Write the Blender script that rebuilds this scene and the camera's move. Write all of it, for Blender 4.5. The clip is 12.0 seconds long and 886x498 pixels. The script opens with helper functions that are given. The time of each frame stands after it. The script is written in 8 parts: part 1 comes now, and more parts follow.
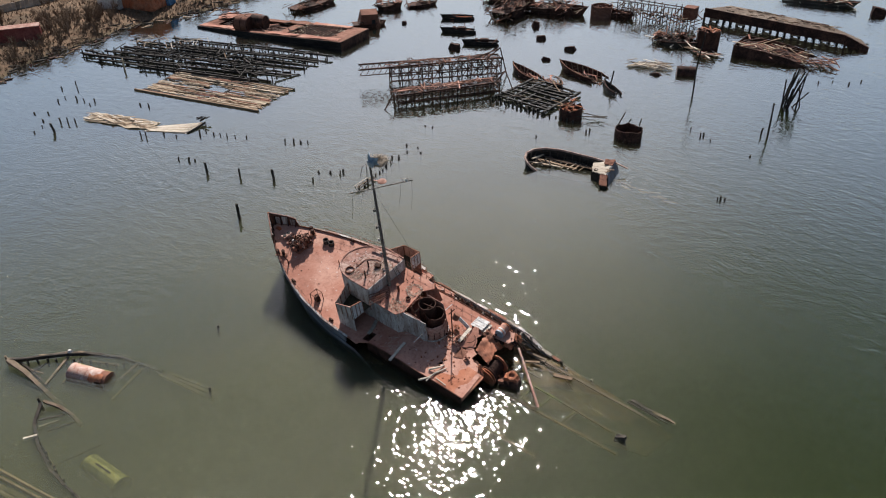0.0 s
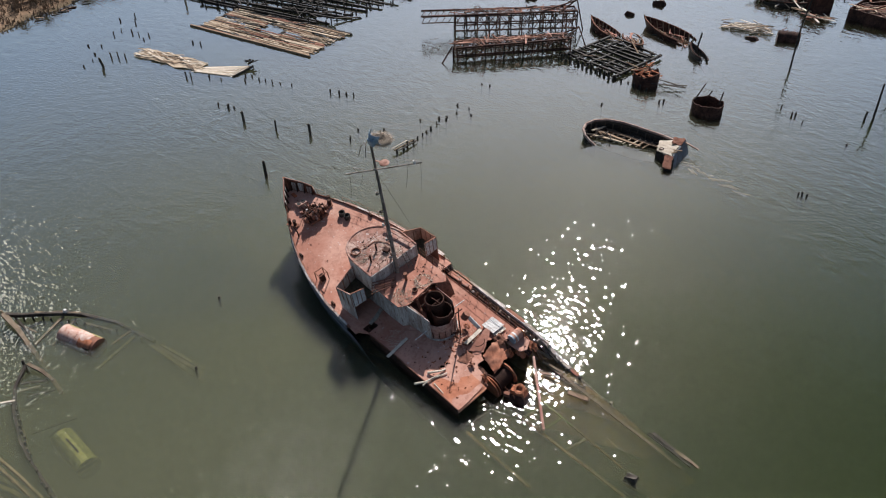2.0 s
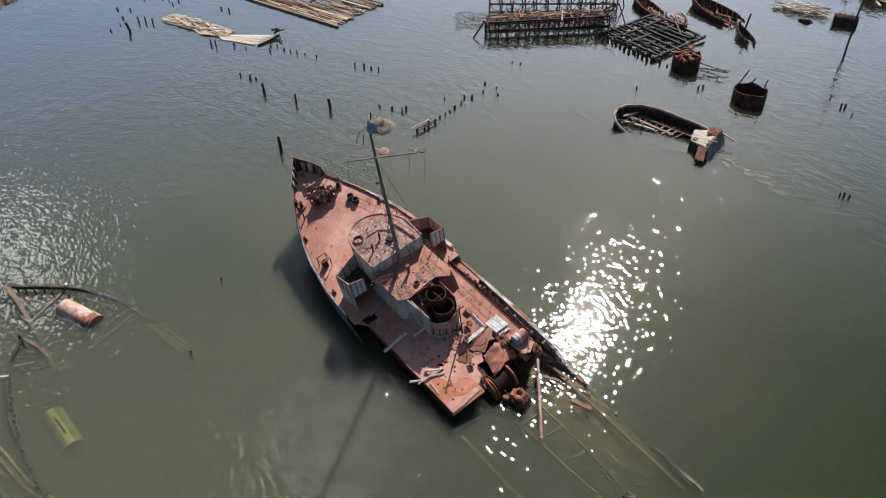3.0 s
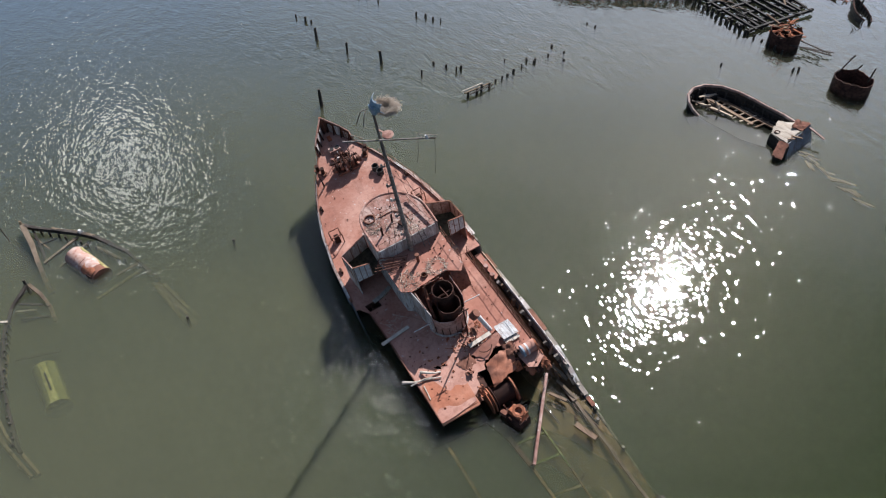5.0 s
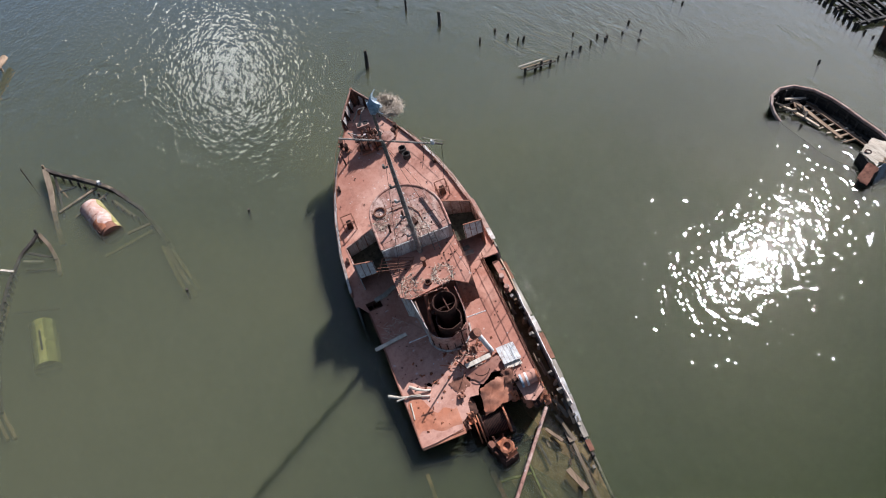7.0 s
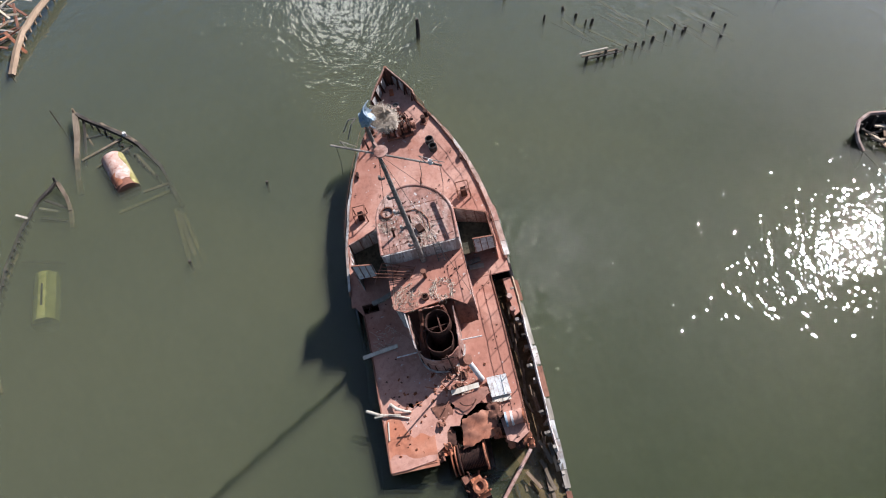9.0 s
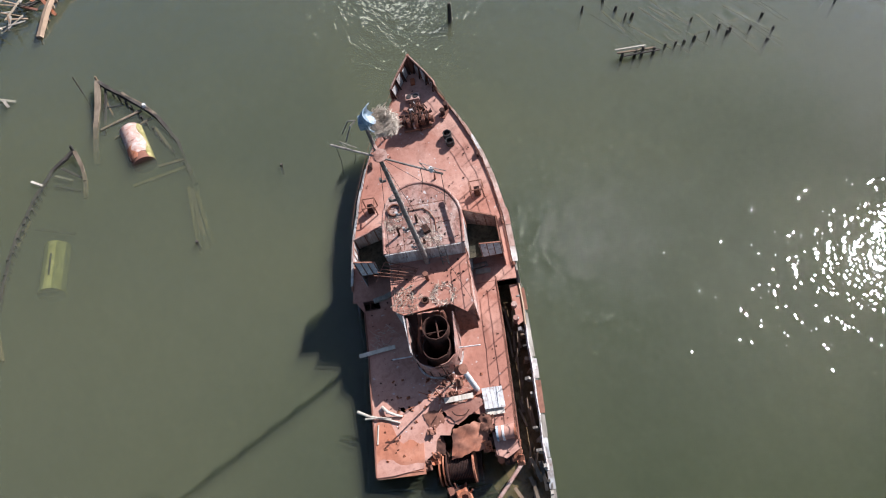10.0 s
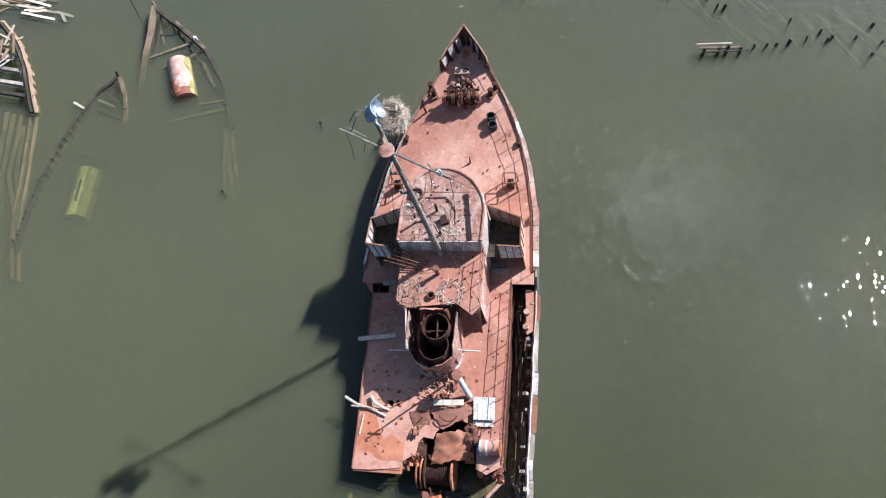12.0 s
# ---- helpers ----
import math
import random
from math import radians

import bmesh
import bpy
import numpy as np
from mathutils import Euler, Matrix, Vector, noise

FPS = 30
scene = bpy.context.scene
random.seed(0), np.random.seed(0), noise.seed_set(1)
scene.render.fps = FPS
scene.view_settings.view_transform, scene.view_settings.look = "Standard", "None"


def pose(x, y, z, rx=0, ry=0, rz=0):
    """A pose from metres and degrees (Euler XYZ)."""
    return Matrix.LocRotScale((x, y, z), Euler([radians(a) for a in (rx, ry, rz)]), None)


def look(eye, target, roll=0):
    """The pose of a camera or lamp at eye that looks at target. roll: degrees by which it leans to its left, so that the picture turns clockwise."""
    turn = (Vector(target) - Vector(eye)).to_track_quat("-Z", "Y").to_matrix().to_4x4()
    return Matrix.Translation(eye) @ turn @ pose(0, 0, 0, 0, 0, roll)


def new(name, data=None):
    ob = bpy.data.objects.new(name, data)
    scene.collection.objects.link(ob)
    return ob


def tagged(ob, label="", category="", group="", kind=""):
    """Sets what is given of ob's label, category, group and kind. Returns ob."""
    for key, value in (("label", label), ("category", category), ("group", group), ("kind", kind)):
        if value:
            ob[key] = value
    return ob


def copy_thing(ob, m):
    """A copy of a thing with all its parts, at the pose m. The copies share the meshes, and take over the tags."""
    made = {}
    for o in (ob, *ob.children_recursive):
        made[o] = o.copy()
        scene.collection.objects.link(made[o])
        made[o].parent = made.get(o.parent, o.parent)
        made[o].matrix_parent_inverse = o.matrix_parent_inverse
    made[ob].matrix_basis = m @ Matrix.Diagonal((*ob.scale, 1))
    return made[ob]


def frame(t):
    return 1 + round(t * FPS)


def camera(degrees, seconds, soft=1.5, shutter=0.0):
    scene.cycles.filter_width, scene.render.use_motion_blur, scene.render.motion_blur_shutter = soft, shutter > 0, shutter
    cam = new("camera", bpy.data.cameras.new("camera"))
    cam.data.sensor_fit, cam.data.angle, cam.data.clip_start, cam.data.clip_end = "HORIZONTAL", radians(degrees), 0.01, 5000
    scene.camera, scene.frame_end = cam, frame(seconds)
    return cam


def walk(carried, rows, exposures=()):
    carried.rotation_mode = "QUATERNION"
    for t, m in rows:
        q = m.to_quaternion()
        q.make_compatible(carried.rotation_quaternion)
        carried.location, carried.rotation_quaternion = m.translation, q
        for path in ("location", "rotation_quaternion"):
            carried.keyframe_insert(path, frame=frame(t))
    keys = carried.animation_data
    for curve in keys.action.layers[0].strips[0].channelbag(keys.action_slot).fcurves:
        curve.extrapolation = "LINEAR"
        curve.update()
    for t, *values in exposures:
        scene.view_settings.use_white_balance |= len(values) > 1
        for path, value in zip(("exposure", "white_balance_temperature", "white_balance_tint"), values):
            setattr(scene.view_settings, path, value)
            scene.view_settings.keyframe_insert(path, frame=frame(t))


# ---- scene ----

# ---- the camera and its walk: seconds, x, y, z, yaw, pitch ----
cam = camera(61.0, 12.0, 1.1)
ROLL = -0.93
ROWS = [
    (0.0, 0.023, 1.246, 43.017, 43.742, -32.427),
    (0.5, -0.451, 3.923, 42.784, 45.928, -33.444),
    (1.0, -0.895, 6.464, 42.599, 47.980, -34.550),
    (1.5, -1.323, 8.874, 42.434, 49.985, -35.700),
    (2.0, -1.753, 11.163, 42.274, 51.998, -36.866),
    (2.5, -2.206, 13.345, 42.112, 54.053, -38.031),
    (3.0, -2.702, 15.434, 41.949, 56.162, -39.187),
    (3.5, -3.260, 17.443, 41.790, 58.330, -40.332),
    (4.0, -3.895, 19.385, 41.641, 60.549, -41.471),
    (4.5, -4.618, 21.268, 41.511, 62.809, -42.607),
    (5.0, -5.434, 23.100, 41.406, 65.099, -43.745),
    (5.5, -6.343, 24.883, 41.332, 67.407, -44.890),
    (6.0, -7.338, 26.616, 41.292, 69.727, -46.045),
    (6.5, -8.409, 28.294, 41.286, 72.053, -47.210),
    (7.0, -9.539, 29.909, 41.309, 74.389, -48.383),
    (7.5, -10.709, 31.451, 41.356, 76.738, -49.558),
    (8.0, -11.896, 32.909, 41.417, 79.112, -50.731),
    (8.5, -13.079, 34.269, 41.481, 81.522, -51.895),
    (9.0, -14.236, 35.520, 41.534, 83.980, -53.042),
    (9.5, -15.353, 36.655, 41.565, 86.497, -54.168),
    (10.0, -16.420, 37.668, 41.563, 89.077, -55.273),
    (10.5, -17.439, 38.563, 41.519, 91.714, -56.364),
    (11.0, -18.427, 39.353, 41.433, 94.391, -57.455),
    (11.5, -19.417, 40.061, 41.311, 97.067, -58.575),
    (12.0, -20.468, 40.726, 41.170, 99.678, -59.767),
]
EXPOSURES = [(0.0, 0.62, 6450, 12), (3.0, 0.62, 6180, 12), (6.0, 0.75, 5900, 13), (9.0, 0.88, 5880, 13), (12.0, 1.09, 5750, 12)]
walk(cam, [(t, pose(x, y, z, 90 + pitch, 0, yaw) @ pose(0, 0, 0, 0, 0, ROLL)) for t, x, y, z, yaw, pitch in ROWS], EXPOSURES)

# ---- sky and sun ----
SUN_AZ, SUN_EL = 132.0, 45.0  # degrees, from +x towards +y, and above the horizon
world = bpy.data.worlds.new("sky")
scene.world = world
world.use_nodes = True
wn = world.node_tree.nodes
sky = wn.new("ShaderNodeTexSky")
sky.sky_type, sky.sun_disc = "NISHITA", False
sky.sun_elevation, sky.sun_rotation = radians(SUN_EL), radians(90 - SUN_AZ)
sky.air_density, sky.dust_density, sky.ozone_density = 1.3, 1.5, 2.0
SKY, ADDED_GLOW = 0.051, 2.1
# unseen bright clouds, added for the water's glitter patches: heading and height in degrees, half their width
ADDED_CLOUDS = [(160, 53, 4.4), (183, 34, 3.4)]


def cloudy(nt, blue):
    """The clear sky with the added white puffs in it, frayed at their edges."""
    n, ln = nt.nodes, nt.links
    way = n.new("ShaderNodeTexCoord").outputs["Generated"]
    fray = n.new("ShaderNodeTexNoise")
    fray.inputs["Scale"].default_value, fray.inputs["Detail"].default_value = 7.0, 5.0
    ln.new(way, fray.inputs["Vector"])
    total = None
    for az, el, half in ADDED_CLOUDS:
        d = n.new("ShaderNodeVectorMath")
        d.operation = "DISTANCE"
        ln.new(way, d.inputs[0])
        d.inputs[1].default_value = (math.cos(radians(az)) * math.cos(radians(el)), math.sin(radians(az)) * math.cos(radians(el)), math.sin(radians(el)))
        e = n.new("ShaderNodeMath")
        e.operation = "MULTIPLY_ADD"
        ln.new(fray.outputs["Fac"], e.inputs[0])
        e.inputs[1].default_value = 0.12
        ln.new(d.outputs["Value"], e.inputs[2])
        r = n.new("ShaderNodeMapRange")
        r.interpolation_type = "SMOOTHSTEP"
        for i, v in zip((1, 2, 3, 4), (radians(half) + 0.06, radians(half) * 0.6 + 0.06, 0.0, 1.0)):
            r.inputs[i].default_value = v
        ln.new(e.outputs[0], r.inputs[0])
        if total is None:
            total = r.outputs[0]
        else:
            mx = n.new("ShaderNodeMath")
            mx.operation = "MAXIMUM"
            ln.new(total, mx.inputs[0])
            ln.new(r.outputs[0], mx.inputs[1])
            total = mx.outputs[0]
    mix = n.new("ShaderNodeMix")
    mix.data_type = "RGBA"
    ln.new(total, mix.inputs[0])
    ln.new(blue, mix.inputs[6])
    mix.inputs[7].default_value = (ADDED_GLOW / SKY, ADDED_GLOW / SKY * 0.985, ADDED_GLOW / SKY * 0.96, 1)
    return mix.outputs[2]


world.node_tree.links.new(cloudy(world.node_tree, sky.outputs[0]), wn["Background"].inputs[0])
wn["Background"].inputs[1].default_value = SKY
lamp = bpy.data.lights.new("sun", "SUN")
lamp.energy, lamp.angle, lamp.color = 5.0, radians(0.53), (1.0, 0.965, 0.91)
sun = new("sun", lamp)
sd = Vector((math.cos(radians(SUN_AZ)) * math.cos(radians(SUN_EL)), math.sin(radians(SUN_AZ)) * math.cos(radians(SUN_EL)), math.sin(radians(SUN_EL))))
sun.matrix_world = look(sd * 100, (0, 0, 0))

# ---- materials ----
def mat(name):
    m = bpy.data.materials.new(name)
    m.use_nodes = True
    nt = m.node_tree
    return m, nt, nt.nodes["Principled BSDF"]


def link(nt, a, b):
    nt.links.new(a, b)


def tex_noise(nt, co, scale, detail=4.0, rough=0.55, warp=0.0):
    n = nt.nodes.new("ShaderNodeTexNoise")
    n.inputs["Scale"].default_value, n.inputs["Detail"].default_value = scale, detail
    n.inputs["Roughness"].default_value, n.inputs["Distortion"].default_value = rough, warp
    link(nt, co, n.inputs["Vector"])
    return n.outputs["Fac"]


def ramp(nt, fac, stops):
    r = nt.nodes.new("ShaderNodeValToRGB")
    while len(r.color_ramp.elements) < len(stops):
        r.color_ramp.elements.new(0.5)
    for e, (p, c) in zip(r.color_ramp.elements, stops):
        e.position, e.color = p, (*c, 1.0) if len(c) == 3 else c
    link(nt, fac, r.inputs[0])
    return r.outputs[0]


def grey(v):
    return (v, v, v)


def mixc(nt, fac, a, b, mode="MIX"):
    m = nt.nodes.new("ShaderNodeMix")
    m.data_type, m.blend_type = "RGBA", mode
    if isinstance(fac, float):
        m.inputs[0].default_value = fac
    else:
        link(nt, fac, m.inputs[0])
    for sock, v in ((m.inputs[6], a), (m.inputs[7], b)):
        if isinstance(v, tuple):
            sock.default_value = (*v, 1.0)
        else:
            link(nt, v, sock)
    return m.outputs[2]


def bump(nt, bsdf, height, strength, dist):
    b = nt.nodes.new("ShaderNodeBump")
    b.inputs["Strength"].default_value, b.inputs["Distance"].default_value = strength, dist
    link(nt, height, b.inputs["Height"])
    link(nt, b.outputs[0], bsdf.inputs["Normal"])
    return b


def coords(nt, scale=None, obj=True):
    c = nt.nodes.new("ShaderNodeTexCoord")
    out = c.outputs["Object" if obj else "Generated"]
    if scale:
        mp = nt.nodes.new("ShaderNodeMapping")
        mp.inputs["Scale"].default_value = scale
        link(nt, out, mp.inputs["Vector"])
        out = mp.outputs[0]
    return out


def weathered(name, base, light, dark, rough=0.85, big=0.35, small=5.0, amount=0.5, metal=0.0, relief=0.01, grain=None, vary=0.0, speck=0.75, spots=0.0):
    """A worn surface: a base colour, pale worn fields, dark stains and fine speckle."""
    m, nt, b = mat(name)
    co = coords(nt, grain)
    f1 = tex_noise(nt, co, big, 6, 0.6, 0.6)
    f2 = tex_noise(nt, co, small, 8, 0.7, 0.2)
    f3 = tex_noise(nt, co, big * 3.7, 5, 0.65, 1.2)
    c = mixc(nt, ramp(nt, f1, [(0.42, grey(0.0)), (0.62, grey(1.0))]), base, light)
    c = mixc(nt, ramp(nt, f3, [(0.52, grey(0.0)), (0.70, grey(amount))]), c, dark)
    c = mixc(nt, ramp(nt, f2, [(0.36, grey(speck)), (0.52, grey(0.0))]), c, dark)
    c = mixc(nt, ramp(nt, f2, [(0.62, grey(0.0)), (0.74, grey(0.45))]), c, light)
    if spots:
        f4 = tex_noise(nt, co, 2.6, 2, 0.5, 0.0)
        c = mixc(nt, ramp(nt, f4, [(0.69, grey(0.0)), (0.72, grey(spots))]), c, (0.55, 0.53, 0.50))
    if vary:
        info = nt.nodes.new("ShaderNodeObjectInfo")
        c = mixc(nt, vary, c, ramp(nt, info.outputs["Random"], [(0.0, tuple(0.45 * v for v in base)), (1.0, tuple(min(1, 1.35 * v) for v in light))]))
    link(nt, c, b.inputs["Base Color"])
    link(nt, ramp(nt, f2, [(0.3, grey(min(1, rough + 0.1))), (0.7, grey(rough - 0.12))]), b.inputs["Roughness"])
    b.inputs["Metallic"].default_value = metal
    b.inputs["Specular IOR Level"].default_value = 0.1
    bump(nt, b, f2, 0.6, relief)
    return m


RUST_DECK = weathered("rust_deck", (0.36, 0.163, 0.115), (0.48, 0.27, 0.205), (0.15, 0.06, 0.043), 0.85, 0.22, 4.0, 0.4, speck=0.25, spots=0.4)
RUST_ROOF = weathered("rust_roof", (0.30, 0.155, 0.12), (0.44, 0.31, 0.26), (0.12, 0.06, 0.045), 0.85, 0.6, 3.5, 0.5, spots=0.7)
RUST_ORANGE = weathered("rust_orange", (0.36, 0.125, 0.062), (0.46, 0.20, 0.12), (0.10, 0.036, 0.022), 0.88, 0.6, 4.0, 0.75)
# dark rust, deepened: the shade of backlit sides is put into it
RUST_DARK_SHADE = weathered("rust_dark_shade", (0.045, 0.023, 0.018), (0.105, 0.05, 0.035), (0.018, 0.012, 0.010), 0.8, 0.5, 4.0, 0.6)
RUST_MID = weathered("rust_mid", (0.155, 0.066, 0.044), (0.26, 0.125, 0.085), (0.045, 0.021, 0.016), 0.85, 0.4, 4.0, 0.6, vary=0.25)
# blue-grey paint, darkened to hold the shade of the backlit port side
HULL_PAINT_SHADED = weathered("hull_paint_shaded", (0.115, 0.13, 0.15), (0.24, 0.25, 0.265), (0.10, 0.05, 0.035), 0.75, 0.25, 2.2, 0.7, grain=(0.35, 1, 1), vary=0.15)
HULL_LOW = weathered("hull_low", (0.035, 0.04, 0.045), (0.09, 0.085, 0.075), (0.012, 0.012, 0.012), 0.6, 0.4, 3.0, 0.6, grain=(0.4, 1, 1), vary=0.15)
WHITE_PAINT = weathered("white_paint", (0.52, 0.51, 0.49), (0.68, 0.67, 0.65), (0.24, 0.13, 0.09), 0.7, 0.8, 3.0, 0.9, vary=0.12, speck=0.35)
GREY_WOOD = weathered("grey_wood", (0.24, 0.205, 0.17), (0.42, 0.37, 0.31), (0.07, 0.055, 0.045), 0.9, 0.5, 3.0, 0.6, grain=(0.3, 2.5, 2.5), vary=0.35)
PALE_WOOD = weathered("pale_wood", (0.46, 0.39, 0.31), (0.62, 0.55, 0.46), (0.16, 0.12, 0.09), 0.9, 0.5, 3.0, 0.5, grain=(0.3, 2.5, 2.5), vary=0.3)
DARK_WOOD = weathered("dark_wood", (0.035, 0.03, 0.026), (0.085, 0.07, 0.058), (0.012, 0.011, 0.01), 0.8, 0.6, 3.0, 0.5, grain=(0.4, 2, 2), vary=0.3)
BROWN_WOOD = weathered("brown_wood", (0.17, 0.108, 0.068), (0.31, 0.22, 0.15), (0.05, 0.035, 0.027), 0.9, 0.5, 3.0, 0.6, grain=(0.3, 2.5, 2.5), vary=0.4)
STRAW = weathered("straw", (0.42, 0.34, 0.26), (0.60, 0.51, 0.42), (0.17, 0.12, 0.085), 0.95, 2.0, 9.0, 0.5, vary=0.3)
DISH_BLUE = weathered("dish_blue", (0.20, 0.27, 0.33), (0.46, 0.50, 0.53), (0.08, 0.12, 0.15), 0.5, 1.5, 6.0, 0.3)
MAST_GREY = weathered("mast_grey", (0.155, 0.132, 0.115), (0.33, 0.29, 0.255), (0.06, 0.042, 0.034), 0.75, 0.8, 6.0, 0.5)
ALGAE = weathered("algae_tank", (0.27, 0.24, 0.09), (0.40, 0.36, 0.16), (0.12, 0.13, 0.04), 0.85, 0.7, 4.0, 0.6)
SILT = weathered("silt_wood", (0.125, 0.095, 0.053), (0.21, 0.165, 0.095), (0.05, 0.042, 0.022), 0.9, 0.5, 3.0, 0.6, grain=(0.4, 1.5, 1.5), vary=0.3)
CONCRETE = weathered("worn_planks", (0.11, 0.078, 0.058), (0.20, 0.155, 0.12), (0.035, 0.026, 0.02), 0.9, 0.2, 2.0, 0.5)
BLUE_PAINT = weathered("blue_paint", (0.07, 0.20, 0.38), (0.14, 0.28, 0.46), (0.05, 0.08, 0.12), 0.7, 0.6, 3.0, 0.4)
ORANGE_PAINT = weathered("orange_paint", (0.42, 0.13, 0.06), (0.50, 0.22, 0.13), (0.14, 0.06, 0.04), 0.75, 0.5, 3.0, 0.5)
CONTAINER_RED = weathered("container_red", (0.20, 0.05, 0.045), (0.27, 0.10, 0.085), (0.10, 0.03, 0.03), 0.7, 0.4, 3.0, 0.5)
TWIG = weathered("twig", (0.155, 0.108, 0.074), (0.25, 0.18, 0.13), (0.05, 0.038, 0.03), 0.95, 0.8, 4.0, 0.5)
BULWARK = weathered("flaked_white", (0.33, 0.28, 0.25), (0.56, 0.54, 0.51), (0.13, 0.06, 0.045), 0.8, 1.1, 4.0, 0.9, grain=(1.6, 1.6, 0.35), speck=0.3)
DEEP_SILT = weathered("deep_silt", (0.15, 0.092, 0.048), (0.22, 0.15, 0.08), (0.06, 0.042, 0.02), 0.9, 0.35, 2.5, 0.6)
TAN_WOOD = weathered("tan_wood", (0.36, 0.27, 0.185), (0.54, 0.44, 0.33), (0.10, 0.07, 0.05), 0.9, 0.5, 3.0, 0.5, grain=(0.3, 2.5, 2.5), vary=0.35)
RIM_WOOD = weathered("rim_wood", (0.30, 0.20, 0.165), (0.44, 0.33, 0.28), (0.12, 0.075, 0.055), 0.9, 0.6, 3.0, 0.5)
GREEN_WOOD = weathered("weedy_wood", (0.10, 0.10, 0.035), (0.17, 0.17, 0.07), (0.035, 0.04, 0.015), 0.9, 1.2, 4.0, 0.6)
RUST_AFT = weathered("rust_aft", (0.40, 0.155, 0.09), (0.48, 0.235, 0.155), (0.17, 0.062, 0.04), 0.87, 0.3, 4.0, 0.4, speck=0.3)
OLD_WOOD = weathered("old_wood", (0.115, 0.082, 0.056), (0.21, 0.16, 0.115), (0.035, 0.027, 0.02), 0.9, 0.8, 4.0, 0.6, grain=(0.5, 1.5, 1.5), vary=0.3)
FLOAT_SKIN = weathered("float_skin", (0.42, 0.27, 0.215), (0.58, 0.50, 0.45), (0.27, 0.085, 0.055), 0.8, 0.7, 3.0, 0.8, speck=0.5)
FLOAT_WEED = weathered("float_weed", (0.20, 0.17, 0.06), (0.30, 0.26, 0.12), (0.10, 0.08, 0.03), 0.9, 1.2, 4.0, 0.6)
# wet black timber; also used to paint backlit sides as dark as their shade
WET_BLACK_SHADE = weathered("wet_black_wood_shade", (0.017, 0.015, 0.014), (0.04, 0.033, 0.028), (0.008, 0.007, 0.007), 0.7, 0.6, 3.0, 0.5, grain=(0.4, 2, 2), vary=0.2)
# dull black of lines and wires; also painted in for shade inside openings
DULL_BLACK = weathered("dull_black", (0.03, 0.028, 0.027), (0.07, 0.06, 0.055), (0.012, 0.012, 0.012), 0.8, 1.0, 5.0, 0.4)


def ground_material():
    m, nt, b = mat("shore_earth")
    co = coords(nt)
    f1 = tex_noise(nt, co, 0.045, 6, 0.6, 0.8)
    f2 = tex_noise(nt, co, 0.5, 8, 0.7, 0.3)
    land = ramp(nt, f1, [(0.34, (0.07, 0.043, 0.027)), (0.5, (0.145, 0.09, 0.055)), (0.64, (0.235, 0.155, 0.10))])
    land = mixc(nt, ramp(nt, f2, [(0.45, grey(0.0)), (0.66, grey(0.7))]), land, (0.05, 0.042, 0.026))
    geo = nt.nodes.new("ShaderNodeNewGeometry")
    sep = nt.nodes.new("ShaderNodeSeparateXYZ")
    link(nt, geo.outputs["Position"], sep.inputs[0])
    bed = ramp(nt, f2, [(0.3, (0.03, 0.034, 0.016)), (0.7, (0.065, 0.064, 0.032))])
    mr = nt.nodes.new("ShaderNodeMapRange")
    mr.inputs[1].default_value, mr.inputs[2].default_value = -0.35, 0.35
    link(nt, sep.outputs[2], mr.inputs[0])
    link(nt, mixc(nt, mr.outputs[0], bed, land), b.inputs["Base Color"])
    b.inputs["Roughness"].default_value = 0.95
    b.inputs["Specular IOR Level"].default_value = 0.15
    bump(nt, b, f2, 0.8, 0.25)
    return m


def math_node(nt, op, a, b, c=None):
    n = nt.nodes.new("ShaderNodeMath")
    n.operation = op
    for sock, v in zip(n.inputs, (a, b, c)):
        if v is None:
            continue
        if isinstance(v, (int, float)):
            sock.default_value = v
        else:
            link(nt, v, sock)
    return n.outputs[0]


def silt_colour(nt, co):
    """Silt in the water: olive and tan clouds over the flats, less and greener in the deep channel beside the tug."""
    silt = ramp(nt, tex_noise(nt, co, 0.02, 4, 0.5, 0.8), [(0.35, SILT_LOW), (0.65, SILT_HIGH)])
    silt = mixc(nt, ramp(nt, tex_noise(nt, co, 0.045, 3, 0.5, 0.5), [(0.42, grey(0.0)), (0.62, grey(0.6))]), silt, SILT_TAN)
    sep = nt.nodes.new("ShaderNodeSeparateXYZ")
    link(nt, co, sep.inputs[0])
    chan = nt.nodes.new("ShaderNodeMapRange")
    chan.interpolation_type = "SMOOTHSTEP"
    chan.inputs[1].default_value, chan.inputs[2].default_value = -20.0, 14.0
    link(nt, math_node(nt, "MULTIPLY_ADD", sep.outputs[1], 0.4, sep.outputs[0]), chan.inputs[0])
    return mixc(nt, chan.outputs[0], silt, SILT_CHANNEL)


def murky(nt, silt, clear, normal=None):
    dif = nt.nodes.new("ShaderNodeBsdfDiffuse")
    link(nt, silt, dif.inputs[0])
    if normal is not None:
        link(nt, normal, dif.inputs["Normal"])
    tra = nt.nodes.new("ShaderNodeBsdfTransparent")
    tra.inputs[0].default_value = (0.95, 0.97, 0.90, 1)
    body = nt.nodes.new("ShaderNodeMixShader")
    body.inputs[0].default_value = clear
    link(nt, dif.outputs[0], body.inputs[1])
    link(nt, tra.outputs[0], body.inputs[2])
    return body.outputs[0]


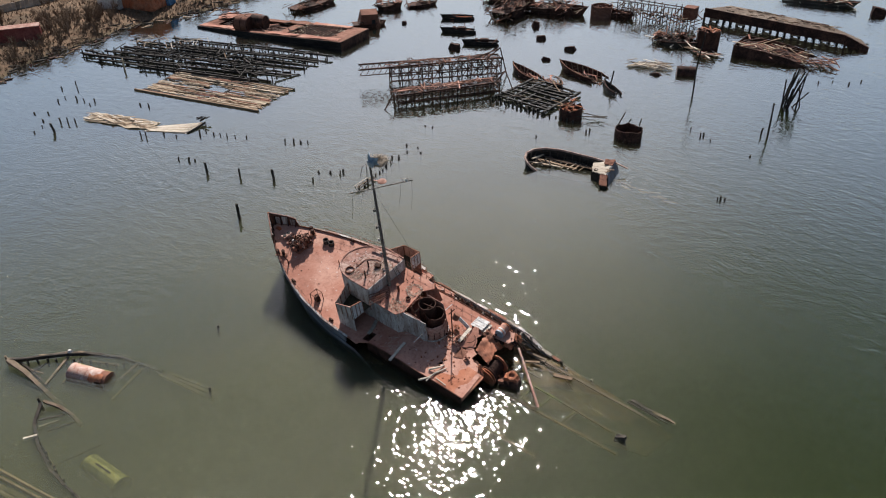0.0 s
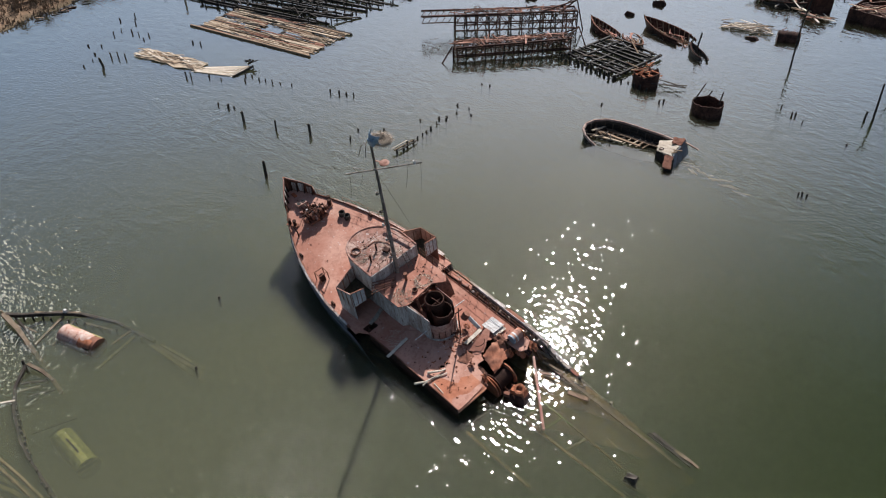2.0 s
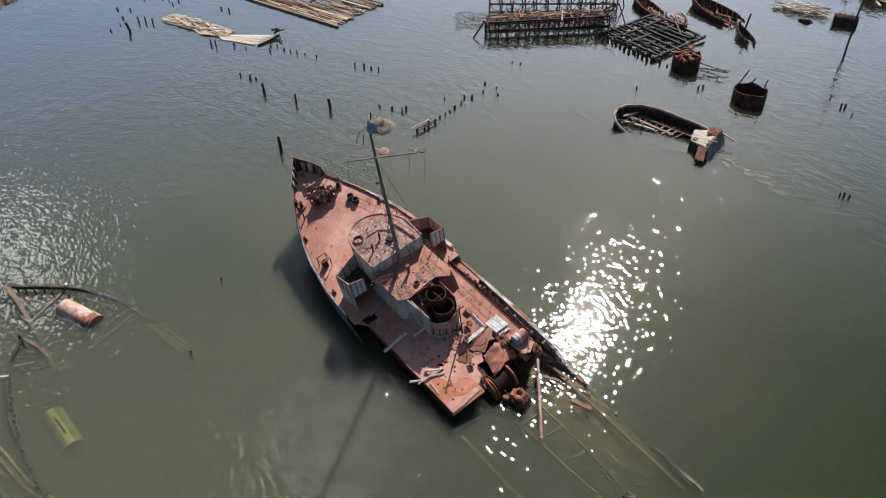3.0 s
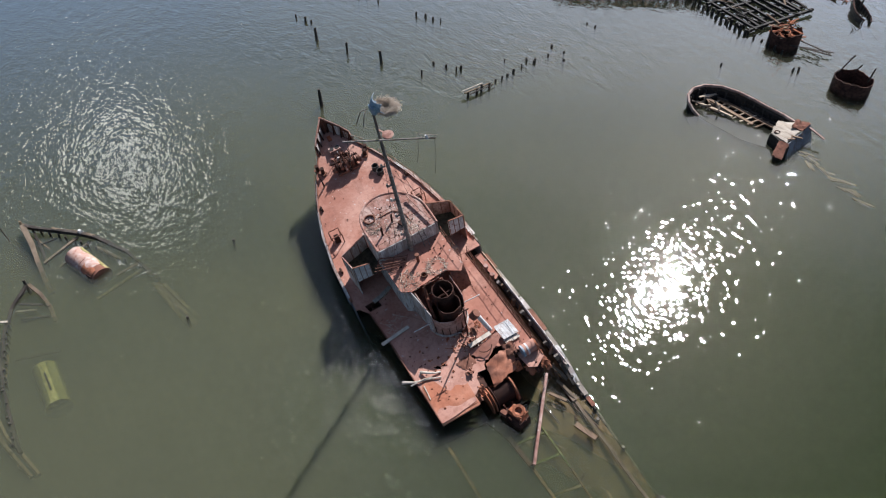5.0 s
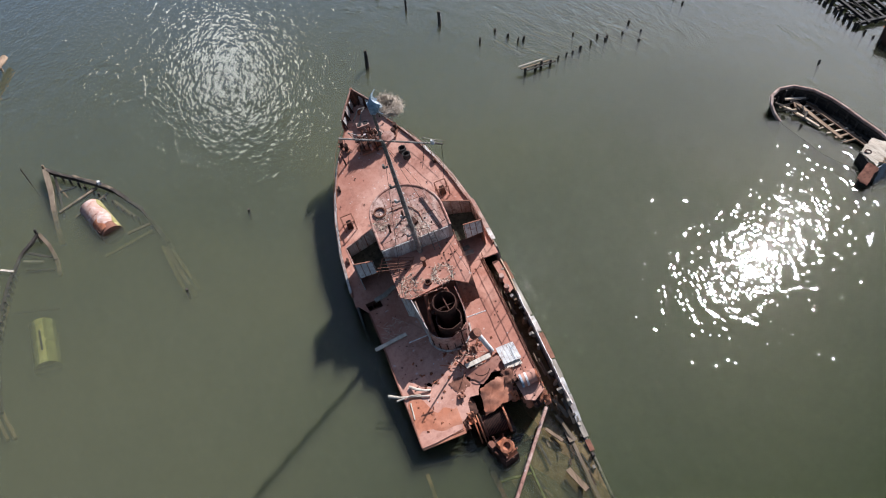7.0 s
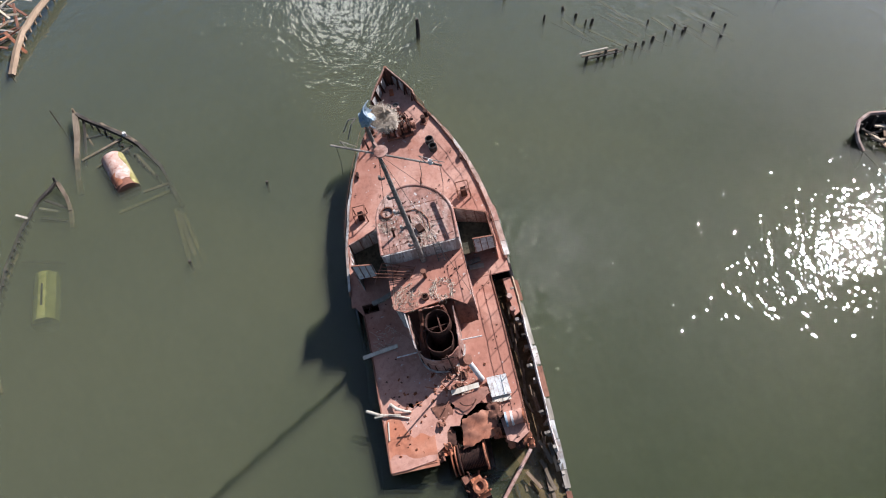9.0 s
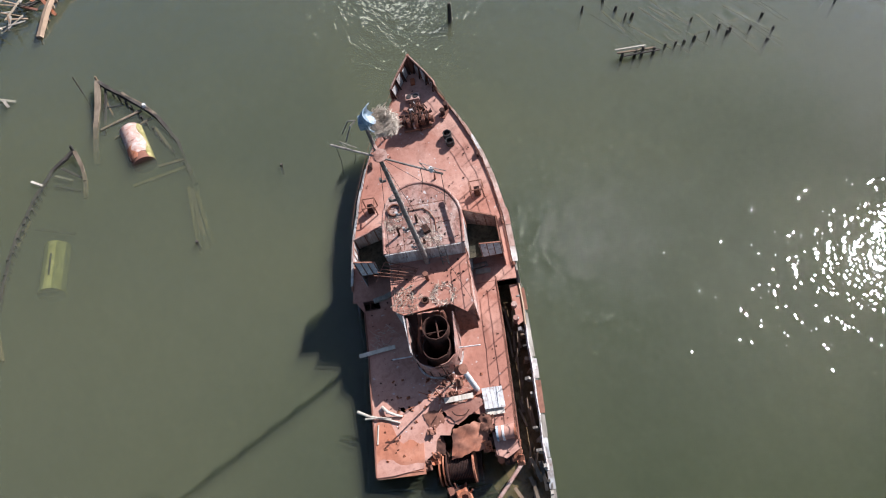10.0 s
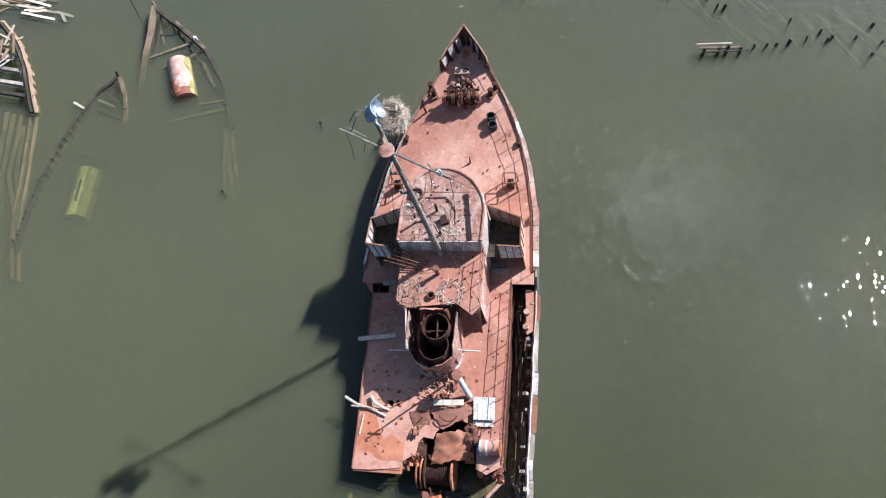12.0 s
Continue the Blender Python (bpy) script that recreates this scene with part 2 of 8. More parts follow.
def water_material():
    """The surface of murky harbour water: wavelets of two sizes, calmer and livelier fields."""
    m, nt, b = mat("murky_water")
    nt.nodes.remove(b)
    out = nt.nodes["Material Output"]
    co = coords(nt)
    mp = nt.nodes.new("ShaderNodeMapping")
    mp.inputs["Rotation"].default_value = (0, 0, radians(35))
    mp.inputs["Scale"].default_value = (1.0, 1.7, 1.0)
    link(nt, co, mp.inputs["Vector"])
    fields = ramp(nt, tex_noise(nt, co, 0.035, 3, 0.5, 0.6), [(0.40, grey(0.75)), (0.62, grey(1.0))])
    w1 = tex_noise(nt, mp.outputs[0], 0.6, 0.0, 0.5, 0.4)
    w2 = tex_noise(nt, mp.outputs[0], 2.0, 0.0, 0.5, 0.3)
    steep = math_node(nt, "MULTIPLY", fields, ramp(nt, tex_noise(nt, mp.outputs[0], 0.8, 1.0, 0.5, 0.4), [(0.46, grey(0.48)), (0.66, grey(1.0))]))
    waves = math_node(nt, "MULTIPLY_ADD", w2, 0.62, math_node(nt, "SUBTRACT", w1, 0.75))
    height = math_node(nt, "MULTIPLY", waves, steep)
    bp = nt.nodes.new("ShaderNodeBump")
    bp.inputs["Strength"].default_value, bp.inputs["Distance"].default_value = 1.0, WAVE
    link(nt, height, bp.inputs["Height"])
    bp2 = nt.nodes.new("ShaderNodeBump")
    bp2.inputs["Strength"].default_value, bp2.inputs["Distance"].default_value = 0.7, WAVE
    link(nt, height, bp2.inputs["Height"])
    silt = silt_colour(nt, co)
    glo = nt.nodes.new("ShaderNodeBsdfGlossy")
    glo.distribution = "BECKMANN"
    glo.inputs["Roughness"].default_value = 0.072
    link(nt, bp.outputs[0], glo.inputs["Normal"])
    fre = nt.nodes.new("ShaderNodeLayerWeight")
    fre.inputs[0].default_value = 0.5
    link(nt, bp.outputs[0], fre.inputs["Normal"])
    gloss = ramp(nt, fre.outputs["Facing"], [(0.0, grey(0.02)), (0.34, grey(0.040)), (0.45, grey(0.125)), (0.54, grey(0.31)), (0.64, grey(0.64)), (0.75, grey(0.95)), (1.0, grey(0.97))])
    top = nt.nodes.new("ShaderNodeMixShader")
    link(nt, gloss, top.inputs[0])
    link(nt, murky(nt, silt, CLEAR, bp2.outputs[0]), top.inputs[1])
    link(nt, glo.outputs[0], top.inputs[2])
    link(nt, top.outputs[0], out.inputs["Surface"])
    return m


def silt_material(clear):
    """A sheet of suspended silt under the surface: what lies deeper shows less."""
    m, nt, b = mat("suspended_silt")
    nt.nodes.remove(b)
    link(nt, murky(nt, silt_colour(nt, coords(nt)), clear), nt.nodes["Material Output"].inputs["Surface"])
    return m


WAVE, CLEAR = 0.066, 0.86
SILT_LOW, SILT_HIGH, SILT_TAN, SILT_CHANNEL = (0.084, 0.088, 0.059), (0.117, 0.118, 0.090), (0.134, 0.129, 0.086), (0.038, 0.049, 0.014)
EARTH, WATER = ground_material(), water_material()
# moss green, darkened to put the wing boxes' deep shade into it
SHADED_MOSS = weathered("shaded_moss", (0.045, 0.042, 0.03), (0.09, 0.075, 0.05), (0.015, 0.014, 0.011), 0.9, 0.8, 4.0, 0.5)

# ---- building helpers ----
def mesh_of(bm, name, material):
    me = bpy.data.meshes.new(name)
    bmesh.ops.recalc_face_normals(bm, faces=bm.faces)
    bm.to_mesh(me)
    bm.free()
    me.materials.append(material)
    return me


def smooth(ob, angle=40):
    ob.data.polygons.foreach_set("use_smooth", [True] * len(ob.data.polygons))
    ob.data.set_sharp_from_angle(angle=radians(angle))
    return ob


def part(name, bm, material, parent, label="", soft=False):
    ob = new(name, mesh_of(bm, name, material))
    ob.parent = parent
    if label:
        ob["label"] = label
    return smooth(ob) if soft else ob


def thing(name, m, label, category, group="", kind=""):
    ob = new(name)
    ob.empty_display_size = 0.3
    ob.matrix_world = m
    return tagged(ob, label, category, group, kind)


def solo(name, bm, material, m, label, category, group="", kind="", soft=False):
    ob = new(name, mesh_of(bm, name, material))
    ob.matrix_world = m
    if soft:
        smooth(ob)
    return tagged(ob, label, category, group, kind)


def quad_box(bm, c, s, m=None, taper=1.0):
    """A box of size s at c, with m applied first; taper narrows its top."""
    vs = []
    for k in (-0.5, 0.5):
        f = taper if k > 0 else 1.0
        for i, j in ((-0.5, -0.5), (0.5, -0.5), (0.5, 0.5), (-0.5, 0.5)):
            p = Vector((i * s[0] * f, j * s[1] * f, k * s[2]))
            vs.append(bm.verts.new(Vector(c) + (m @ p if m else p)))
    for f in ((3, 2, 1, 0), (4, 5, 6, 7), (0, 1, 5, 4), (1, 2, 6, 5), (2, 3, 7, 6), (3, 0, 4, 7)):
        bm.faces.new([vs[k] for k in f])
    return vs


def axes_of(a, b):
    d = (Vector(b) - Vector(a))
    n = d.normalized()
    u = n.cross((0, 0, 1) if abs(n.z) < 0.95 else (1, 0, 0)).normalized()
    return d.length, n, u, u.cross(n)


def beam(bm, a, b, w, h, twist=0.0):
    """A squared timber from a to b, w wide and h high."""
    ln, n, u, v = axes_of(a, b)
    m = Matrix((n, u, v)).transposed() @ Matrix.Rotation(twist, 3, "X")
    quad_box(bm, (Vector(a) + Vector(b)) / 2, (ln, w, h), m)


def rod(bm, a, b, r, r2=None, n=8, caps=True):
    r2 = r if r2 is None else r2
    _, d, u, v = axes_of(a, b)
    rings = []
    for p, q in ((Vector(a), r), (Vector(b), r2)):
        rings.append([bm.verts.new(p + q * (u * math.cos(t) + v * math.sin(t))) for t in (2 * math.pi * k / n for k in range(n))])
    for k in range(n):
        bm.faces.new((rings[0][k], rings[0][(k + 1) % n], rings[1][(k + 1) % n], rings[1][k]))
    if caps:
        bm.faces.new(rings[0][::-1])
        bm.faces.new(rings[1])


def path(bm, pts, r, n=6, r2=None):
    """A round bar along points."""
    r2 = r if r2 is None else r2
    pts = [Vector(p) for p in pts]
    rings = []
    for k, p in enumerate(pts):
        d = (pts[min(k + 1, len(pts) - 1)] - pts[max(k - 1, 0)]).normalized()
        u = d.cross((0, 0, 1) if abs(d.z) < 0.95 else (1, 0, 0)).normalized()
        v = u.cross(d)
        q = r + (r2 - r) * k / max(1, len(pts) - 1)
        rings.append([bm.verts.new(p + q * (u * math.cos(t) + v * math.sin(t))) for t in (2 * math.pi * j / n for j in range(n))])
    for a, b in zip(rings, rings[1:]):
        for j in range(n):
            bm.faces.new((a[j], a[(j + 1) % n], b[(j + 1) % n], b[j]))
    bm.faces.new(rings[0][::-1])
    bm.faces.new(rings[-1])


def slab(bm, outer, holes=(), z0=0.0, z1=0.05, lift=None):
    """A plate of an outline with holes, from z0 to z1; lift(x, y) raises it."""
    def loop(pts, z):
        vs = [bm.verts.new((x, y, z + (lift(x, y) if lift else 0))) for x, y in pts]
        return vs, [bm.edges.new((vs[k], vs[(k + 1) % len(vs)])) for k in range(len(vs))]
    low, high = [], []
    for pts in (outer, *holes):
        a, ea = loop(pts, z0)
        b, eb = loop(pts, z1)
        low += ea
        high += eb
        for k in range(len(pts)):
            bm.faces.new((a[k], a[(k + 1) % len(pts)], b[(k + 1) % len(pts)], b[k]))
    for es in (low, high):
        bmesh.ops.triangle_fill(bm, edges=es, use_beauty=True)


def wall(bm, pts, z0, z1, th=0.06, closed=False):
    """An upright sheet along plan points; z0 and z1 are numbers or functions of the point's index."""
    f0 = z0 if callable(z0) else (lambda k: z0)
    f1 = z1 if callable(z1) else (lambda k: z1)
    n = len(pts)
    rows = []
    for k, (x, y) in enumerate(pts):
        a = Vector(pts[(k - 1) % n] if closed else pts[max(k - 1, 0)])
        b = Vector(pts[(k + 1) % n] if closed else pts[min(k + 1, n - 1)])
        d = (b - a).normalized()
        o = Vector((-d.y, d.x)) * th / 2
        rows.append([bm.verts.new((x + s * o.x, y + s * o.y, z)) for s in (1, -1) for z in (f0(k), f1(k))])
    for k in range(n if closed else n - 1):
        a, b = rows[k], rows[(k + 1) % n]
        for i, j in ((0, 1), (1, 3), (3, 2), (2, 0)):
            bm.faces.new((a[i], a[j], b[j], b[i]))
    if not closed:
        bm.faces.new([rows[0][i] for i in (0, 1, 3, 2)])
        bm.faces.new([rows[-1][i] for i in (2, 3, 1, 0)])


def ring(bm, c, r, r_in, h, n=28, m=None):
    """A flat hoop round c."""
    rows = []
    for k in range(n):
        t = 2 * math.pi * k / n
        row = []
        for q, z in ((r, 0), (r, h), (r_in, h), (r_in, 0)):
            p = Vector((q * math.cos(t), q * math.sin(t), z))
            row.append(bm.verts.new(Vector(c) + (m @ p if m else p)))
        rows.append(row)
    for k in range(n):
        a, b = rows[k], rows[(k + 1) % n]
        for j in range(4):
            bm.faces.new((a[j], a[(j + 1) % 4], b[(j + 1) % 4], b[j]))


def crumple(bm, amount, scale=1.0, seed=0.0, keep_z=False):
    for v in bm.verts:
        d = noise.noise_vector(v.co * scale + Vector((seed, seed * 1.7, 0))) * amount
        v.co += Vector((d.x, d.y, 0 if keep_z else d.z))


def sheet(bm, f, nu, nv, th=0.03):
    """A bent plate: f(s, t) over 0..1 gives its points; th is its thickness."""
    top = [[Vector(f(i / nu, j / nv)) for j in range(nv + 1)] for i in range(nu + 1)]
    va, vb = [], []
    for i in range(nu + 1):
        va.append([]), vb.append([])
        for j in range(nv + 1):
            du = top[min(i + 1, nu)][j] - top[max(i - 1, 0)][j]
            dv = top[i][min(j + 1, nv)] - top[i][max(j - 1, 0)]
            n = du.cross(dv).normalized() * th / 2
            va[-1].append(bm.verts.new(top[i][j] + n))
            vb[-1].append(bm.verts.new(top[i][j] - n))
    for i in range(nu):
        for j in range(nv):
            bm.faces.new((va[i][j], va[i + 1][j], va[i + 1][j + 1], va[i][j + 1]))
            bm.faces.new((vb[i][j + 1], vb[i + 1][j + 1], vb[i + 1][j], vb[i][j]))
    edge = [(i, 0) for i in range(nu)] + [(nu, j) for j in range(nv)] + [(i, nv) for i in range(nu, 0, -1)] + [(0, j) for j in range(nv, 0, -1)]
    for k, (i, j) in enumerate(edge):
        p, q = edge[(k + 1) % len(edge)]
        bm.faces.new((va[i][j], va[p][q], vb[p][q], vb[i][j]))


def curve_at(table, x):
    return float(np.interp(x, [a for a, _ in table], [b for _, b in table]))


rnd = random.Random(7)
BM = bmesh.new

# ---- ground, water, shore ----
SHORE = [(-1500, -96.0), (-40, -108.0), (10, -126.0), (38, -137.0), (46, -142.6), (57, -147.0), (68, -150.2), (78, -149.5), (97, -151.0), (120, -158.0), (160, -190.0), (1500, -700.0)]


def shore_x(y):
    return curve_at(SHORE, y) + 1.6 * noise.noise((y * 0.16, 3.1, 0)) + 0.7 * noise.noise((y * 0.6, 9.1, 0))


def ground_z(x, y):
    d = shore_x(y) - x
    z = -2.6 + 0.35 * noise.noise((x * 0.06, y * 0.06, 1.0))
    if d > -14:
        s = min(1.0, (d + 14) / 26)
        top = 1.5 + 0.6 * noise.noise((x * 0.08, y * 0.08, 4.0)) + 0.25 * noise.noise((x * 0.4, y * 0.4, 7.0))
        z = z + (top - z) * (s * s * (3 - 2 * s))
    return z


def build_ground():
    xs = [-2500, -1200, -500, -300, -240] + [-220 + 2.5 * k for k in range(45)] + [-100, -80, -60, -40, -20, 0, 40, 200, 900, 2500]
    ys = [-2500, -900, -300, -100, -20] + [0 + 2.5 * k for k in range(57)] + [160, 190, 240, 400, 900, 2500]
    bm = BM()
    g = [[bm.verts.new((x, y, ground_z(x, y))) for y in ys] for x in xs]
    for i in range(len(xs) - 1):
        for j in range(len(ys) - 1):
            bm.faces.new((g[i][j], g[i + 1][j], g[i + 1][j + 1], g[i][j + 1]))
    smooth(solo("ground", bm, EARTH, pose(0, 0, 0), "brown earth shore falling to a silty harbour bed", "ground", kind="structure"), 80)


def build_water():
    bm = BM()
    for x0, x1 in ((-2500, 2500),):
        vs = [bm.verts.new(p) for p in ((x0, -2500, 0), (x1, -2500, 0), (x1, 2500, 0), (x0, 2500, 0))]
        bm.faces.new(vs)
    solo("water", bm, WATER, pose(0, 0, 0), "murky grey-green harbour water with small ripples", "water", kind="structure")
    for depth, clear in ((0.25, 0.74), (0.55, 0.70), (0.95, 0.62), (1.5, 0.5)):
        bm = BM()
        bm.faces.new([bm.verts.new((x, y, 0)) for x, y in ((-160, -60), (60, -60), (60, 140), (-160, 140))])
        solo("water", bm, silt_material(clear), pose(0, 0, -depth), "cloud of olive silt hanging in the water", "water", kind="structure")


build_ground()
build_water()

# ---- the tug wreck: local x forward, y to port, z up from its upper deck ----
SHIP_AT, HEAD, TRIM, LIST = (-41.0, 37.42, 2.43), 182.95, 4.55, 10.6
_h, _t, _l = radians(HEAD), radians(TRIM), radians(LIST)
_f = Vector((math.cos(_h) * math.cos(_t), math.sin(_h) * math.cos(_t), math.sin(_t)))
_p = Vector((-math.sin(_h), math.cos(_h), 0))
_u = _f.cross(_p)
_p2, _u2 = math.cos(_l) * _p - math.sin(_l) * _u, math.cos(_l) * _u + math.sin(_l) * _p
SHIP_M = Matrix.Translation(SHIP_AT) @ Matrix((_f, _p2, _u2)).transposed().to_4x4()
HALF = [(-26.0, 4.7), (-24, 5.0), (-20, 5.15), (-14, 5.2), (-6, 5.25), (0, 5.12), (4, 4.92), (7, 4.45), (9, 3.95), (11, 3.25), (12.8, 2.38), (14.42, 1.45), (15.5, 0.65), (16.32, 0.04), (22, 0.04)]


def deck_w(u):
    return 1.55 * (max(0.0, u - 5.0) / 11.5) ** 1.8


def top_w(u, side):
    """The hull side's upper edge: the foredeck's edge forward, the broken bulwark aft."""
    if u > 0:
        return deck_w(u) - 0.02
    aft = -0.95 if side < 0 else -1.7
    s = min(1.0, -u / (0.6 if side < 0 else 2.5))
    if u < -10.5:
        aft -= min(1.0, (-10.5 - u) / 2.2) * 1.15 + 0.12 * max(0.0, -13 - u)
    return aft * s + (0.08 * noise.noise((u * 0.8, side * 3.0, 0)) if u < -1 else 0)


def hull_point(u, s, side):
    """s from 0 at the rail to 1 at the keel."""
    hb = curve_at(HALF, u + 3.0 * s * max(0.0, min(1.0, (u + 4) / 14)))
    if s > 0.5:
        hb *= math.sqrt(max(0.0, 1 - ((s - 0.5) / 0.52) ** 2))
    w0 = top_w(u, side)
    return Vector((u, side * (hb + 0.04), w0 + (-6.2 - w0) * s))


ship = thing("tugboat", SHIP_M, "rusted wreck of a wooden-hulled tugboat, listing and sunk by the stern", "shipwreck")


def build_hull():
    us = [16.28, 15.9, 15.4, 14.7, 14, 13, 12, 11, 10, 9, 8, 7, 6, 5, 4, 3, 2, 1, 0, -0.6, -1.5, -2.5, -4, -6, -8, -10, -11, -12, -13, -14, -15.5, -17, -18.5, -20, -22, -24, -25.8]
    cuts = [0.0, 0.035, 0.08, 0.13, 0.185, 0.245, 0.31, 0.38, 0.46, 0.56, 0.68, 0.8, 0.92]
    for side in (1, -1):
        for k in range(len(cuts) - 1):
            bm = BM()
            a, b = cuts[k] + 0.004, cuts[k + 1] - 0.003
            out = 0.09 if k in (0, 3) else 0.0
            ua = us if side < 0 or k > 3 else [u for u in us if u > 0.5]
            rows = []
            for u in ua:
                lap = 0.02 * noise.noise((u * 0.5, k * 2.3, side))
                rows.append([bm.verts.new(hull_point(u, s, side) + Vector((0, side * (o + lap), 0))) for s, o in ((a, out), (b, out), (b, out - 0.1), (a, out - 0.1))])
            for p, q in zip(rows, rows[1:]):
                for j in range(4):
                    bm.faces.new((p[j], q[j], q[(j + 1) % 4], p[(j + 1) % 4]))
            bm.faces.new(rows[0]), bm.faces.new(rows[-1][::-1])
            m = HULL_PAINT_SHADED if k < 5 else HULL_LOW
            if side < 0 and k in (0, 2):
                m = GREY_WOOD
            part("hull_plank", bm, m, ship, "", True)
    bm = BM()  # stem post
    path(bm, [(16.4, 0, 2.85), (16.28, 0, 1.4), (15.7, 0, -0.6), (14.6, 0, -3.0), (13.3, 0, -5.6)], 0.13, 8)
    part("stem_post", bm, RUST_MID, ship)


def build_foredeck():
    us = [0.2, -0.5][::-1] + [1, 2, 3, 4, 5, 6, 7, 8, 9, 10, 11, 12, 13, 14, 14.7, 15.4, 15.95]
    bm = BM()
    top, low = [], []
    for u in us:
        hb = curve_at(HALF, u) - 0.03
        vs = [-1, -0.72, -0.4, 0, 0.4, 0.72, 1]
        top.append([bm.verts.new((u, hb * v, deck_w(u) + 0.05 * (1 - v * v) + 0.02 * noise.noise((u, v * 4, 0)))) for v in vs])
        low.append([bm.verts.new((u, hb * v, deck_w(u) - 0.10)) for v in vs])
    for g, flip in ((top, 0), (low, 1)):
        for a, b in zip(g, g[1:]):
            for j in range(6):
                q = (a[j], b[j], b[j + 1], a[j + 1])
                bm.faces.new(q[::-1] if flip else q)
    for k in range(len(us) - 1):
        for j in (0, 6):
            bm.faces.new((top[k][j], top[k + 1][j], low[k + 1][j], low[k][j]))
    for k in (0, -1):
        for j in range(6):
            bm.faces.new((top[k][j], top[k][j + 1], low[k][j + 1], low[k][j]))
    part("foredeck", bm, RUST_DECK, ship, "red-rusted steel foredeck plating", True)


def after_lift(u, v):
    """How far the sunken after deck stands above the main deck's line: higher to starboard, hogged aft."""
    return 0.36 * min(1.0, (-11.4 - u) / 2) + 0.03 * max(0.0, -14.5 - u) - 0.13 * max(0.0, -20.5 - u) + (0.1 + 0.12 * (v + 1.5) if v < -1.5 else 0.1 - 0.38 * min(1.0, (v + 1.5) / 0.8))


def build_upper_deck():
    outer = [(-0.52, 4.9), (-0.52, -3.86), (-4.0, -3.95), (-9.6, -3.98), (-10.7, -3.97), (-11.15, -3.2), (-10.9, -2.7), (-9.6, -2.55), (-9.25, -2.3), (-8.6, -2.2), (-8.4, -1.4), (-8.75, -0.75),
             (-9.15, -0.35), (-9.5, -0.25), (-9.42, 0.3), (-9.72, 0.55), (-10.3, 0.62), (-10.75, 1.25), (-11.1, 1.35), (-11.3, 3.0), (-11.32, 4.0), (-9.0, 4.05), (-6.8, 4.15), (-4.4, 4.2), (-2.2, 4.3), (-1.25, 4.4)]
    holes = [[(-0.62, 4.42), (-0.60, 3.45), (-1.15, 3.38), (-1.18, 4.30)],
             [(-7.55, 2.5), (-7.8, 2.42), (-7.9, 2.2), (-7.7, 2.15), (-7.52, 2.3)], [(-7.5, 2.0), (-7.72, 2.08), (-7.85, 1.9), (-7.62, 1.78)], [(-6.95, 2.05), (-7.1, 2.0), (-7.08, 1.86), (-6.93, 1.88)],
             [(-7.95, 0.02), (-8.35, -0.15), (-8.7, 0.12), (-8.45, 0.42), (-8.15, 0.3)], [(-3.2, 0.75), (-5.2, 0.72), (-5.75, -0.3), (-5.2, -1.15), (-3.2, -1.2)]]
    bm = BM()
    slab(bm, outer, holes, -0.06, 0.02)
    part("upper_deck", bm, RUST_DECK, ship, "torn, rusted steel deck plating with rot holes")
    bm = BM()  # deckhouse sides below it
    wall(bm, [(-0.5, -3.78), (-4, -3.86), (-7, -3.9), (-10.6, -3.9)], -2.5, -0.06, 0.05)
    part("deckhouse_wall", bm, RUST_DARK_SHADE, ship)
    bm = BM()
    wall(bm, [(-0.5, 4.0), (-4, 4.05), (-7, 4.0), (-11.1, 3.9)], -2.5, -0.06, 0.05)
    part("deckhouse_wall", bm, RUST_DARK_SHADE, ship)
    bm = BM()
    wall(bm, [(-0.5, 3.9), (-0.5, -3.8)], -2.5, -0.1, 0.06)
    part("bulkhead", bm, RUST_DARK_SHADE, ship)
    bm = BM()
    slab(bm, [(0.4, 5.0), (0.4, -5.0), (-6, -5.15), (-14, -5.1), (-20, -5.05), (-25.5, -4.7), (-24.8, -1.6), (-21, -0.4), (-16.5, 0.2), (-13.2, 0.75), (-11.6, 1.2), (-11.4, 5.0), (-6, 5.15)], [[(-11.9, 0.2), (-11.8, -2.0), (-12.9, -2.5), (-13.4, -0.2)]], -2.6, -2.45, lambda x, y: 0.15 * noise.noise((x * 0.7, y * 0.7, 0)) + (after_lift(x, y) if x < -11.4 else 0))
    part("main_deck", bm, DEEP_SILT, ship, "silt-covered sunken main deck planking")


